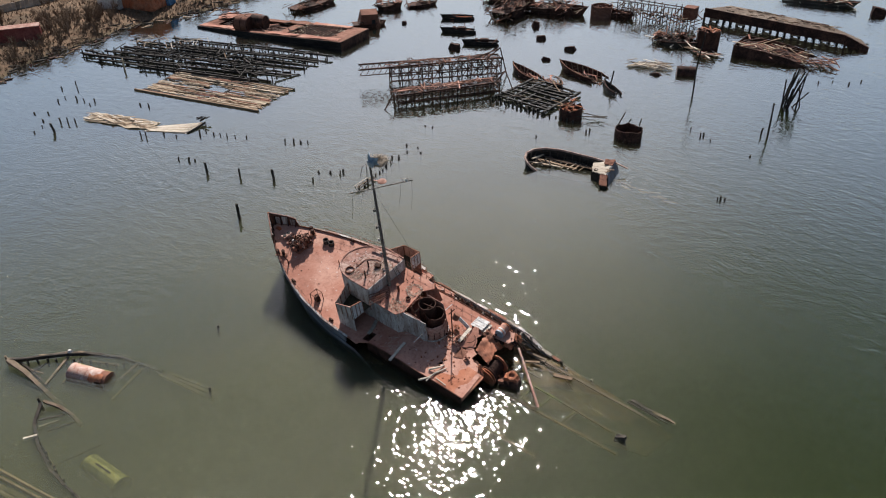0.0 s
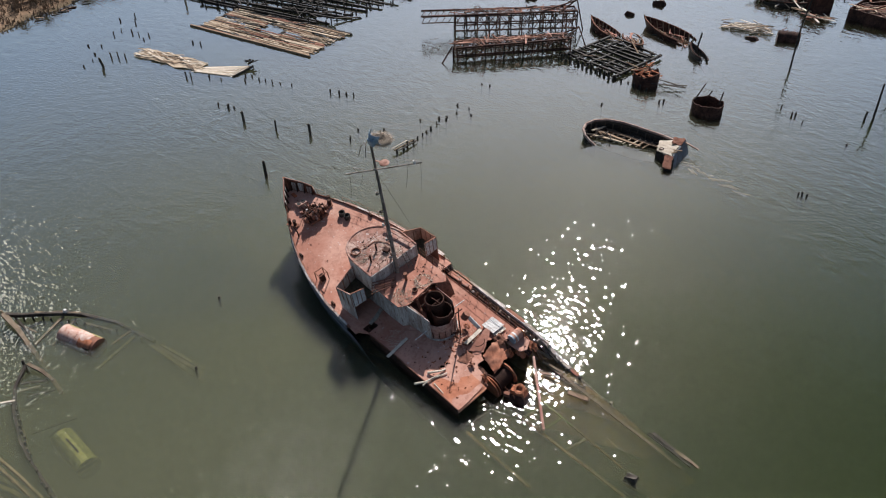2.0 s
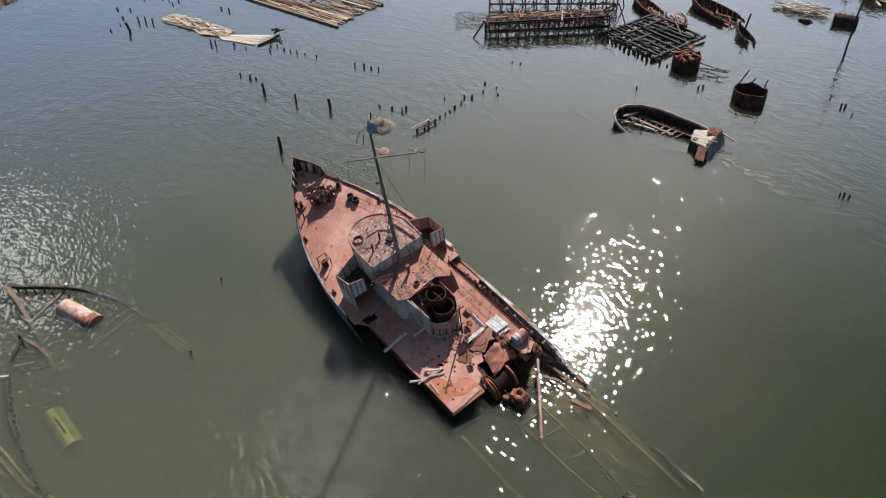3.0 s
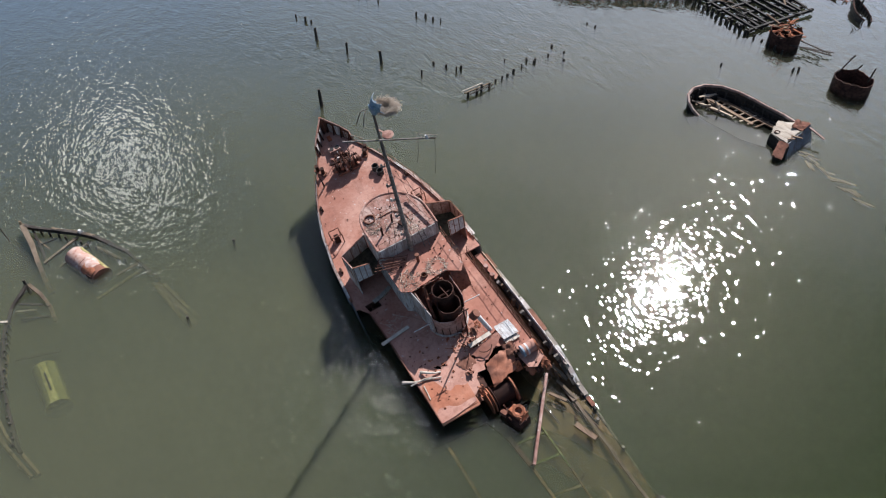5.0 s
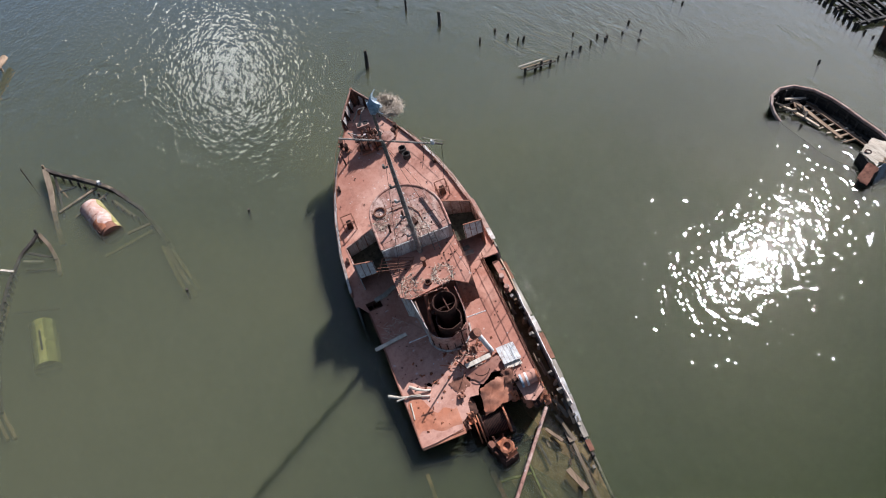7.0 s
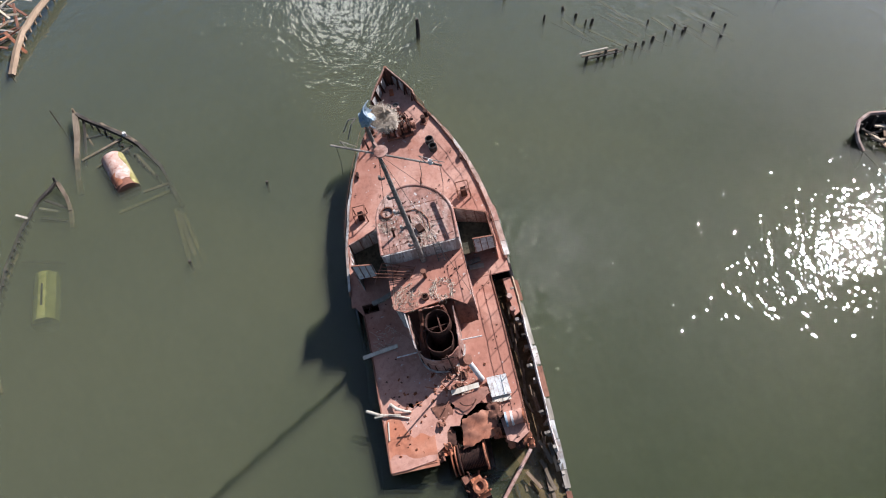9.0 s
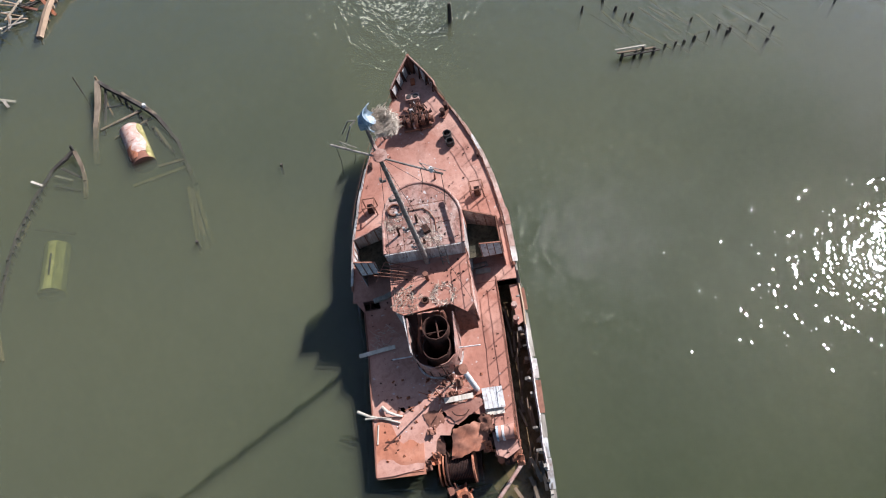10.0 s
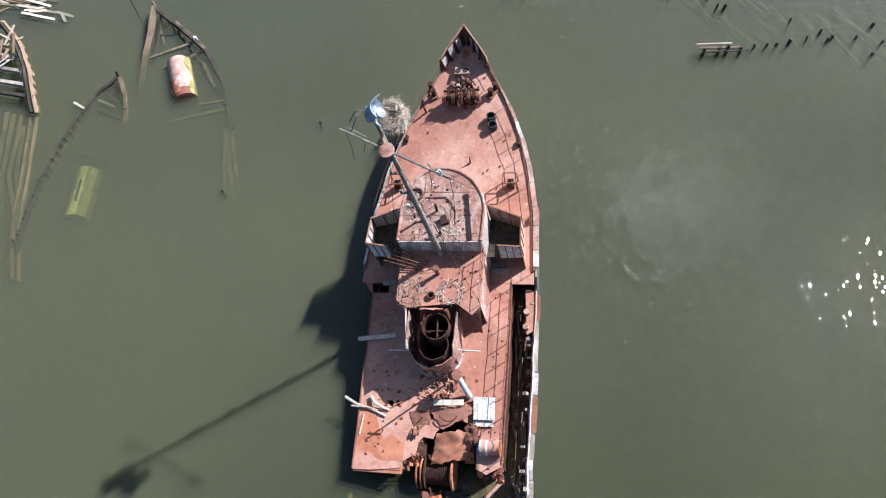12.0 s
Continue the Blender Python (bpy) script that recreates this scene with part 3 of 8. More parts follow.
def bulwarks():
    for side in (1, -1):
        us = [14.2, 14.35, 14.95, 15.45, 15.95, 16.3]
        tops = [0.15, 0.95, 1.15, 1.22, 1.26, 1.3]
        bm = BM()
        wall(bm, [(u, side * (curve_at(HALF, u) + 0.05)) for u in us], lambda k: deck_w(us[k]) - 0.15, lambda k: deck_w(us[k]) + tops[k], 0.07)
        part("bow_bulwark", bm, RUST_MID, ship)
        bm = BM()
        path(bm, [(u, side * (curve_at(HALF, u) + 0.03), deck_w(u) + h + 0.01) for u, h in zip(us, tops)], 0.06, 6)
        part("cap_rail", bm, RUST_ROOF, ship, "", True)
        for u, ln, h in ((14.55, 0.55, 0.7), (15.15, 0.58, 0.95), (15.72, 0.42, 0.85)):
            bm = BM()
            hb = curve_at(HALF, u)
            quad_box(bm, (u, side * (hb - 0.06), deck_w(u) + 0.12 + h / 2), (ln, 0.05, h), Matrix.Rotation(side * -0.47, 3, "Z"))
            part("bulwark_panel", bm, BULWARK, ship, "stained, flaking whitish bulwark panel")
        for u in (14.3, 14.9, 15.45, 15.9):
            bm = BM()
            hb = curve_at(HALF, u) - 0.05
            beam(bm, (u, side * (hb - 0.16), deck_w(u)), (u, side * hb, deck_w(u) + 1.05), 0.1, 0.06)
            part("bulwark_stay", bm, RUST_DARK_SHADE, ship)
        bm = BM()  # raised waterway along the deck edge
        path(bm, [(u, side * (curve_at(HALF, u) - 0.02), deck_w(u) + 0.09) for u in (0.3, 2, 4, 6, 8, 10, 12, 13.3, 14.3)], 0.075, 6)
        part("deck_edge", bm, RUST_MID, ship)
        # flaking covering boards along the sheer, wider amidships; on the starboard side they run on over the torn bulwark
        u, end = 12.6, (-14.5 if side < 0 else 0.6)
        while u > end:
            ln = rnd.uniform(0.7, 2.1)
            v = max(u - ln, end)
            w = (0.16 + 0.2 * min(1.0, max(0.0, 12.0 - u) / 6)) * rnd.uniform(0.8, 1.1) * (1.0 if side < 0 else 0.5)
            tilt = rnd.uniform(0.02, 0.07)
            if not (-0.7 < v < 0.4 or u > 0.4 > v):
                bm = BM()
                sheet(bm, lambda s, t: (u + (v - u) * s + 0.02, side * (curve_at(HALF, u + (v - u) * s) - 0.07 + w * t + 0.02 * noise.noise((s * 5 + u, t * 3, 2.0))),
                                        (deck_w(max(0.0, u + (v - u) * s)) + 0.16 if u > 0 else top_w(u + (v - u) * s, side) + 0.05) - tilt * t), 6, 2, 0.04)
                part("covering_board", bm, rnd.choice((BULWARK, BULWARK, RIM_WOOD, RUST_ROOF) if u > 0 else (BULWARK, GREY_WOOD, GREY_WOOD, RUST_MID)), ship)
            u = v - rnd.uniform(0.02, 0.25 if u < 0 else 0.05)


def rounded(pts, n=4):
    """More points along a smooth line through the given ones."""
    out = []
    for k in range(len(pts) - 1):
        a, b, c, d = (Vector(pts[max(0, min(len(pts) - 1, k + j))]) for j in (-1, 0, 1, 2))
        for i in range(n):
            t = i / n
            out.append(tuple(0.5 * (2 * b + (c - a) * t + (2 * a - 5 * b + 4 * c - d) * t * t + (3 * b - a - 3 * c + d) * t ** 3)))
    return out + [pts[-1]]


PILOT = [(0.42, -2.55), (1.5, -2.58), (2.7, -2.55), (3.6, -2.2), (4.35, -1.6), (4.85, -0.8), (5.02, 0.0), (4.85, 0.8), (4.35, 1.5), (3.6, 1.95), (2.7, 2.1), (1.5, 2.1), (0.42, 2.1)]
ROOF = rounded(PILOT)


def build_house():
    bm = BM()
    wall(bm, ROOF, 0.0, 3.62, 0.06)
    part("pilothouse_wall", bm, BULWARK, ship, "curved rusty pilothouse wall with flaked pale paint", True)
    bm = BM()
    slab(bm, ROOF, (), 3.55, 3.66)
    part("pilothouse_roof", bm, RUST_ROOF, ship, "pinkish rusted pilothouse roof littered with sticks")
    bm = BM()
    path(bm, [(u, v, 3.66) for u, v in ROOF], 0.085, 8)
    part("roof_rim", bm, RUST_ROOF, ship, "pinkish rounded roof edge", True)
    # seams of the roof plates, and the bent bar that runs over them
    for pts in ([(0.5, -0.75), (3.9, -0.75)], [(0.5, 0.9), (4.3, 0.9)], [(2.0, -2.5), (2.0, 2.0)], [(3.45, -2.2), (3.45, 1.95)]):
        bm = BM()
        beam(bm, (*pts[0], 3.668), (*pts[1], 3.668), 0.03, 0.016)
        part("roof_seam", bm, RUST_MID, ship)
    bm = BM()
    wall(bm, [(0.38, -2.55), (0.38, 2.1)], 2.45, 3.64, 0.07)
    part("pilothouse_aft_wall", bm, BULWARK, ship, "weathered white aft wall")
    bm = BM()
    wall(bm, [(0.4, -2.5), (-1.0, -2.6), (-2.9, -2.6)], 0.0, 2.48, 0.06)
    part("casing_wall", bm, RUST_ROOF, ship)
    bm = BM()
    wall(bm, [(0.4, 2.05), (-1.2, 2.05), (-2.6, 1.95), (-3.0, 1.5), (-5.3, 1.2)], 0.0, lambda k: [2.48, 2.48, 2.48, 2.46, 2.3][k], 0.06)
    part("casing_wall", bm, BULWARK, ship, "rust-stained whitish casing wall")
    bm = BM()
    slab(bm, [(0.4, 2.1), (0.4, -2.62), (-2.85, -2.65), (-3.4, -2.2), (-2.75, -1.3), (-3.05, 1.45), (-2.65, 2.05), (-1.6, 2.1)], [[(-2.25, 0.25), (-2.25, -0.02), (-2.5, -0.02), (-2.5, 0.25)]], 2.42, 2.5)
    part("casing_roof", bm, RUST_DECK, ship, "rusted casing roof with a round hole")
    # the floors' colour holds the shade that falls inside the wings
    for pts in ([(2.9, 2.15), (2.35, 4.2), (0.5, 4.05), (0.45, 2.1)], [(2.9, -2.6), (2.3, -4.45), (0.5, -4.55), (0.45, -2.6)]):
        bm = BM()
        slab(bm, pts, (), 1.5, 1.56)
        part("wing_floor", bm, SHADED_MOSS, ship, "mossy floor of the open bridge wing, darkened for its shade")
    # bridge wings: open-topped boxes
    for name, pts, m, hi in (("wing_panel", [(2.95, 2.15), (2.4, 4.25)], BULWARK, (2.9, 2.6)), ("wing_panel", [(2.4, 4.25), (0.5, 4.1)], BULWARK, (2.5, 3.1)), ("wing_panel", [(0.5, 4.1), (0.45, 2.9)], WHITE_PAINT, (3.2, 2.9)),
                             ("wing_panel", [(2.95, -2.6), (2.35, -4.5)], RUST_ROOF, (3.1, 2.7)), ("wing_panel", [(2.35, -4.5), (0.47, -4.6)], RUST_DECK, (2.75, 2.85)), ("wing_panel", [(0.47, -4.6), (0.42, -3.35)], WHITE_PAINT, (2.85, 3.1))):
        bm = BM()
        wall(bm, pts, 1.55 if m is WHITE_PAINT else 0.0, lambda k: hi[k], 0.05)
        panel = part(name, bm, m, ship)
        a, b = Vector(pts[0]), Vector(pts[1])
        side = (b - a).orthogonal().normalized() * 0.045
        for f in (0.03, 0.35, 0.66, 0.97):
            for o in (side, -side):
                p = a + (b - a) * f + o
                bm = BM()
                quad_box(bm, (p.x, p.y, 1.56 + (hi[0] + (hi[1] - hi[0]) * f - 1.56) / 2), (0.045, 0.045, hi[0] + (hi[1] - hi[0]) * f - 1.56))
                part("rib", bm, RUST_MID, panel)
        bm = BM()
        beam(bm, (a.x, a.y, hi[0] + 0.02), (b.x, b.y, hi[1] + 0.02), 0.08, 0.05)
        part("panel_rim", bm, RUST_ROOF if m is BULWARK else RUST_MID, panel)


def build_funnel():
    bm = BM()
    pts = [(-3.2, 1.3), (-4.6, 1.25)] + [(-4.75 - 1.35 * math.sin(t), -0.05 + 1.3 * math.cos(t)) for t in [math.pi * k / 12 for k in range(13)]] + [(-3.2, -1.35)]
    wall(bm, pts, 0.0, lambda k: 2.4 if k < 3 or k > 12 else 1.7 + 0.3 * noise.noise((k * 1.3, 0, 0)), 0.05)
    part("funnel_casing", bm, RUST_ROOF, ship, "cut-down funnel casing, rusty with white flakes", True)
    bm = BM()
    pts2 = [(-4.75 - 1.42 * math.sin(t), -0.05 + 1.37 * math.cos(t)) for t in [math.pi * k / 14 for k in range(15)]]
    wall(bm, pts2, 0.02, 0.12, 0.1)
    part("funnel_base", bm, BULWARK, ship, "stained white base rim", True)
    for (u, v, r, w) in ((-4.15, -0.35, 0.72, 2.7), (-5.05, -0.25, 0.78, 2.2)):
        bm = BM()
        c = [(u + r * math.cos(t), v + r * math.sin(t)) for t in [2 * math.pi * k / 24 for k in range(24)]]
        wall(bm, c, -1.5, lambda k: w + 0.12 * noise.noise((k * 0.9, u, 0)), 0.05, True)
        part("uptake", bm, RUST_DARK_SHADE, ship, "open rusted boiler uptake", True)


build_hull()
build_foredeck()
build_upper_deck()
bulwarks()
build_house()
build_funnel()


def rail_run(pts, h, rails, gap, r=0.022, lean=0.0, drop=0.0):
    """A railing along deck points: each post and each rail is a part. drop: the share of posts that is missing."""
    posts = []
    for a, b in zip(pts, pts[1:]):
        a, b = Vector(a), Vector(b)
        n = max(1, round((b - a).length / gap))
        posts += [a + (b - a) * k / n for k in range(n)]
    posts.append(Vector(pts[-1]))
    tops = []
    for p in posts:
        j = Vector((rnd.uniform(-1, 1) * 0.05, rnd.uniform(-1, 1) * 0.05 + lean, h * rnd.uniform(0.96, 1.02)))
        tops.append((p, p + j))
        if rnd.random() >= drop:
            bm = BM()
            rod(bm, p, p + j, r * 1.15, r, 6)
            part("railing_post", bm, RUST_MID, ship)
    for f in rails:
        bm = BM()
        path(bm, [p + (q - p) * f + Vector((0, 0, rnd.uniform(-0.02, 0.02))) for p, q in tops], r * 0.8, 5)
        part("railing", bm, RUST_MID, ship)


def dk(u, v, h=0.0):
    return Vector((u, v, (deck_w(u) if u > -0.5 else 0.02) + 0.05 * (u > 0.0) + h))


def build_rails():
    rail_run([dk(-0.7, -3.9), dk(-4, -3.93), dk(-7, -3.95), dk(-10.3, -3.93)], 1.0, (0.55, 1.0), 1.15)
    rail_run([(0.1, -2.6, 2.5), (-1.4, -2.6, 2.5), (-2.8, -2.62, 2.5)], 0.95, (0.5, 1.0), 0.95)
    rail_run([dk(u, -(curve_at(HALF, u) - 0.1)) for u in (0.2, 2, 4, 6, 8, 10, 11.6)], 0.95, (0.5, 1.0), 1.35, 0.02, 0.05)
    rail_run([dk(u, curve_at(HALF, u) - 0.08) for u in (4.2, 6, 8, 10, 12, 14)], 0.9, (1.0,), 1.9, 0.014, 0.0, 0.3)
    rail_run([(0.5, -1.9, 3.66), (0.5, -0.5, 3.66), (0.5, 1.9, 3.66)], 0.5, (1.0,), 0.8, 0.018, 0.0, 0.2)
    rail_run([dk(13.2, -(curve_at(HALF, 13.2) - 0.08)), dk(14.6, -(curve_at(HALF, 14.6) - 0.08))], 0.85, (0.6, 1.0), 0.8, 0.018)


def build_windlass():
    w0 = deck_w(12.0) + 0.05
    bm = BM()
    quad_box(bm, (12.0, 0, w0 + 0.09), (1.1, 1.9, 0.18))
    base = part("windlass", bm, RUST_MID, ship, "dark rusted anchor windlass bed")
    for v in (-0.78, -0.28, 0.28, 0.78):
        bm = BM()
        wall(bm, [(11.6, v), (12.4, v)], w0 + 0.15, w0 + 0.85, 0.09)
        part("cheek_plate", bm, RUST_DARK_SHADE, base)
    for u, r, h in ((11.75, 0.13, 0.6), (12.25, 0.09, 0.78)):
        bm = BM()
        rod(bm, (u, -1.15, w0 + h), (u, 1.15, w0 + h), r, r, 12)
        part("shaft", bm, RUST_DARK_SHADE, base, "", True)
    for v, r in ((-1.1, 0.27), (-0.5, 0.34), (0.0, 0.42), (0.5, 0.34), (1.1, 0.27)):
        bm = BM()
        rod(bm, (11.75, v - 0.11, w0 + 0.6), (11.75, v + 0.11, w0 + 0.6), r, r * 0.9, 16)
        part("gypsy_wheel", bm, RUST_MID, base, "", True)
    for k in range(52):
        p = Vector((rnd.uniform(11.5, 13.5), rnd.uniform(-0.85, 0.75) * (1.0 if k % 2 else 0.6), w0 + rnd.uniform(0.05, 0.5)))
        e = p + Vector((rnd.uniform(-0.35, 0.35), rnd.uniform(-0.3, 0.3), rnd.uniform(0.25, 0.75)))
        bm = BM()
        if k % 3:
            rod(bm, p, e, rnd.uniform(0.03, 0.07), 0.03, 7)
        else:
            quad_box(bm, p, (rnd.uniform(0.15, 0.4), rnd.uniform(0.12, 0.3), rnd.uniform(0.3, 0.6)), Matrix.Rotation(rnd.uniform(0, 1.5), 3, "Z"), 0.8)
        part("gear_piece", bm, rnd.choice((RUST_DARK_SHADE, RUST_DARK_SHADE, RUST_MID, RUST_ROOF, BULWARK)), base)
    for k in range(9):
        v = -0.85 + 0.21 * k
        bm = BM()
        rod(bm, (11.55 + 0.3 * rnd.random(), v, w0 + 0.6), (11.8 + 0.5 * rnd.random(), v + rnd.uniform(-0.15, 0.15), w0 + rnd.uniform(1.1, 1.45)), 0.035, 0.03, 6)
        part("brake_lever", bm, RUST_MID, base)
    bm = BM()
    quad_box(bm, dk(13.95, 0.14, 0.17), (0.62, 1.05, 0.36), None, 0.9)
    part("chain_locker_top", bm, RUST_ROOF, base, "pinkish raised plate, the shade in its two chain pipes painted black")
    for v in (0.38, -0.1):
        bm = BM()
        pts = [(13.6 - 0.09 * k, v * (1 - 0.02 * k), deck_w(13.6 - 0.09 * k) + 0.25 + 0.4 * (k / 16) ** 2) for k in range(17)]
        for k, (a, b) in enumerate(zip(pts, pts[1:])):
            m = Matrix.Rotation(0.75 * (1 if k % 2 else -1), 3, "X")
            quad_box(bm, (Vector(a) + Vector(b)) / 2, (0.15, 0.10, 0.04), m)
        part("anchor_chain", bm, RUST_MID, base)
        # solid black disc in place of the shade inside the chain hole
        bm = BM()
        rod(bm, dk(13.95, v, 0.2), dk(13.95, v, 0.385), 0.19, 0.18, 14)
        part("chain_pipe", bm, DULL_BLACK, base, "", True)


def bollard_pair(u, v, turn, name="mooring_bitt", m=None, r=0.15, h=0.5, gap=0.55):
    bm = BM()
    c = dk(u, v)
    rot = Matrix.Rotation(turn, 3, "Z")
    quad_box(bm, c + Vector((0, 0, 0.03)), (gap + 0.55, 0.45, 0.08), rot)
    base = part(name, bm, RUST_MID, ship)
    for s in (-0.5, 0.5):
        p = c + rot @ Vector((s * gap, 0, 0.05))
        bm = BM()
        rod(bm, p, p + Vector((0, 0, h)), r, r * 0.94, 14)
        rod(bm, p + Vector((0, 0, h)), p + Vector((0, 0, h + 0.06)), r * 1.22, r * 1.15, 14)
        part("bollard", bm, m or RUST_DARK_SHADE, base, "", True)


def deck_vent(u, v):
    """An open rusted frame round a vent trunk."""
    c = dk(u, v)
    bm = BM()
    quad_box(bm, c + Vector((0, 0, 0.3)), (0.42, 0.42, 0.6), None, 0.8)
    base = part("vent_trunk", bm, RUST_DARK_SHADE, ship)
    for i, j in ((-1, -1), (1, -1), (1, 1), (-1, 1)):
        bm = BM()
        rod(bm, c + Vector((0.36 * i, 0.4 * j, 0)), c + Vector((0.36 * i, 0.4 * j, 0.95)), 0.04, 0.04, 6)
        part("frame_leg", bm, RUST_MID, base)
    for a, b in (((-1, -1), (1, -1)), ((1, -1), (1, 1)), ((1, 1), (-1, 1)), ((-1, 1), (-1, -1))):
        bm = BM()
        rod(bm, c + Vector((0.36 * a[0], 0.4 * a[1], 0.95)), c + Vector((0.36 * b[0], 0.4 * b[1], 0.95)), 0.04, 0.04, 6)
        part("frame_bar", bm, RUST_MID, base)


def build_deck_fittings():
    build_windlass()
    bollard_pair(12.7, 2.05, 0.45)
    bollard_pair(12.55, -1.95, -0.5)
    for u, v in ((10.65, -1.92), (10.05, -2.05)):
        bm = BM()
        c = dk(u, v)
        wall(bm, [(c.x + 0.25 * math.cos(t), c.y + 0.26 * math.sin(t)) for t in [2 * math.pi * k / 16 for k in range(16)]], c.z - 0.02, c.z + 0.42, 0.06, True)
        part("vent_cowl", bm, DULL_BLACK, ship, "blackened open vent cowl", True)
    deck_vent(6.0, 3.65)
    deck_vent(5.95, -3.42)
    bm = BM()
    path(bm, [dk(11.3, 2.4), dk(11.25, 2.42, 0.6), dk(11.6, 2.5, 0.95)], 0.07, 8, 0.05)
    part("davit_stub", bm, RUST_DARK_SHADE, ship)
    bm = BM()
    quad_box(bm, dk(15.25, 0.02, 0.08), (0.55, 0.3, 0.14))
    part("hawse_cover", bm, ORANGE_PAINT, ship, "small orange-rusted cover plate")
    bm = BM()
    rod(bm, dk(7.6, -0.75), dk(7.75, -0.8, 0.55), 0.09, 0.01, 8)
    part("deck_spike", bm, RUST_MID, ship)
    for u, v in ((8.9, -3.75), (3.6, -4.75), (9.4, 3.5), (3.2, 4.6)):
        bm = BM()
        quad_box(bm, dk(u, v, 0.12), (0.5, 0.16, 0.24), None, 0.8)
        part("fairlead", bm, RUST_DARK_SHADE, ship)
    # hatch coaming on the port side and a raised lip round the upper deck
    bm = BM()
    wall(bm, [(-0.62, 4.42), (-0.60, 3.45), (-1.15, 3.38), (-1.18, 4.30)], -0.3, 0.1, 0.05, True)
    part("hatch_coaming", bm, RUST_DARK_SHADE, ship)
    bm = BM()
    path(bm, [(-1.3, 4.38, 0.03), (-4.4, 4.2, 0.04), (-6.8, 4.15, 0.04), (-9, 4.05, 0.03), (-11.3, 4.0, 0.02)], 0.05, 6)
    part("deck_edge", bm, RUST_MID, ship)
    bm = BM()
    path(bm, [(-0.55, -3.86, 0.03), (-4, -3.95, 0.04), (-10.6, -3.97, 0.02)], 0.05, 6)
    part("deck_edge", bm, RUST_MID, ship)


def build_roof_clutter():
    z = 3.66
    bm = BM()
    path(bm, [(3.1 - 0.2 * k if k > 3 else 3.1, 0.8 - 0.4 * k, z + 0.05) for k in range(4)] + [(2.75, -0.75, z + 0.05), (2.2, -1.03, z + 0.05), (1.4, -1.05, z + 0.05)], 0.035, 6)
    part("bent_pipe", bm, RUST_MID, ship)
    for u, v, h in ((1.55, 1.15, 0.75), (2.25, 0.05, 0.7), (0.75, -0.3, 0.4)):
        bm = BM()
        rod(bm, (u, v, z - 0.02), (u + 0.05, v - 0.04, z + h), 0.075, 0.07, 10)
        part("roof_pipe", bm, RUST_DARK_SHADE, ship, "", True)
    bm = BM()
    beam(bm, (3.6, -1.85, z + 0.32), (0.7, -2.28, z + 0.3), 0.22, 0.07)
    for u in (3.3, 2.1, 0.95):
        rod(bm, (u, -1.85 - 0.15 * (3.6 - u), z - 0.02), (u, -1.85 - 0.15 * (3.6 - u), z + 0.32), 0.03, 0.03, 6)
    part("bench_rail", bm, RUST_ROOF, ship)
    bm = BM()
    ring(bm, (3.3, 1.35, z), 0.42, 0.34, 0.14, 20)
    part("hatch_ring", bm, RUST_MID, ship)
    bm = BM()
    quad_box(bm, (1.6, -0.45, z + 0.12), (0.5, 0.4, 0.26), Matrix.Rotation(0.4, 3, "Z"))
    part("lamp_box", bm, RUST_DARK_SHADE, ship)
    # ladder on the aft wall
    for v in (-1.05, -1.42):
        bm = BM()
        rod(bm, (0.36, v, 3.85), (-0.2, v - 0.05, 2.5), 0.028, 0.028, 6)
        part("ladder_rail", bm, MAST_GREY, ship)
    for k in range(6):
        bm = BM()
        f = (k + 0.6) / 6.5
        p = Vector((0.36 - 0.56 * f, -1.05 - 0.05 * f, 3.85 - 1.35 * f))
        rod(bm, p, p + Vector((0, -0.37, 0)), 0.02, 0.02, 5)
        part("ladder_rung", bm, MAST_GREY, ship)
    # fallen railing on the casing roof
    for k in range(5):
        bm = BM()
        d = Vector((-0.13, 0.13, -0.02)) * k
        rod(bm, Vector((0.25, 2.2, 3.1)) + d * 1.4, Vector((-0.35, 0.35, 2.75)) + d, 0.035, 0.035, 6)
        part("fallen_bar", bm, RUST_MID, ship)
    for a, b in (((0.2, 2.25, 3.15), (-0.65, 2.95, 2.5)), ((-0.3, 0.3, 2.85), (-1.0, 0.9, 2.5)), ((0.0, 1.2, 2.9), (-0.8, 1.9, 2.52))):
        bm = BM()
        rod(bm, a, b, 0.035, 0.03, 6)
        part("fallen_bar", bm, RUST_MID, ship)
    bm = BM()
    rod(bm, (-1.04, -0.12, 2.48), (-1.04, -0.12, 3.2), 0.11, 0.11, 12)
    rod(bm, (-1.04, -0.12, 3.2), (-1.04, -0.12, 3.3), 0.18, 0.16, 12)
    part("vent_pipe", bm, RUST_MID, ship, "", True)
    bm = BM()
    ring(bm, (-2.37, 0.11, 2.48), 0.22, 0.15, 0.2, 16)
    part("vent_collar", bm, RUST_DARK_SHADE, ship)
    bm = BM()
    sheet(bm, lambda s, t: (-2.9 - 0.9 * t, -2.6 + 1.1 * s, 2.4 - 1.5 * t * t + 0.12 * noise.noise((s * 3, t * 3, 5))), 5, 6, 0.03)
    part("torn_plate", bm, RUST_MID, ship)
    for s in (-0.75, 0.55):
        bm = BM()
        path(bm, [(-3.1, s, 2.4), (-3.5, s * 1.2, 1.7), (-4.3, s * 1.5, 1.5), (-4.8, s * 1.55, 0.9)], 0.12, 8)
        part("bent_pipe", bm, RUST_MID, ship, "", True)
    bm = BM()
    sheet(bm, lambda s, t: (-3.05 - 0.25 * s, 0.6 - 1.2 * t, 2.45 + 0.45 * s + 0.15 * noise.noise((s * 2, t * 4, 1))), 3, 6, 0.03)
    part("torn_plate", bm, RUST_DECK, ship)
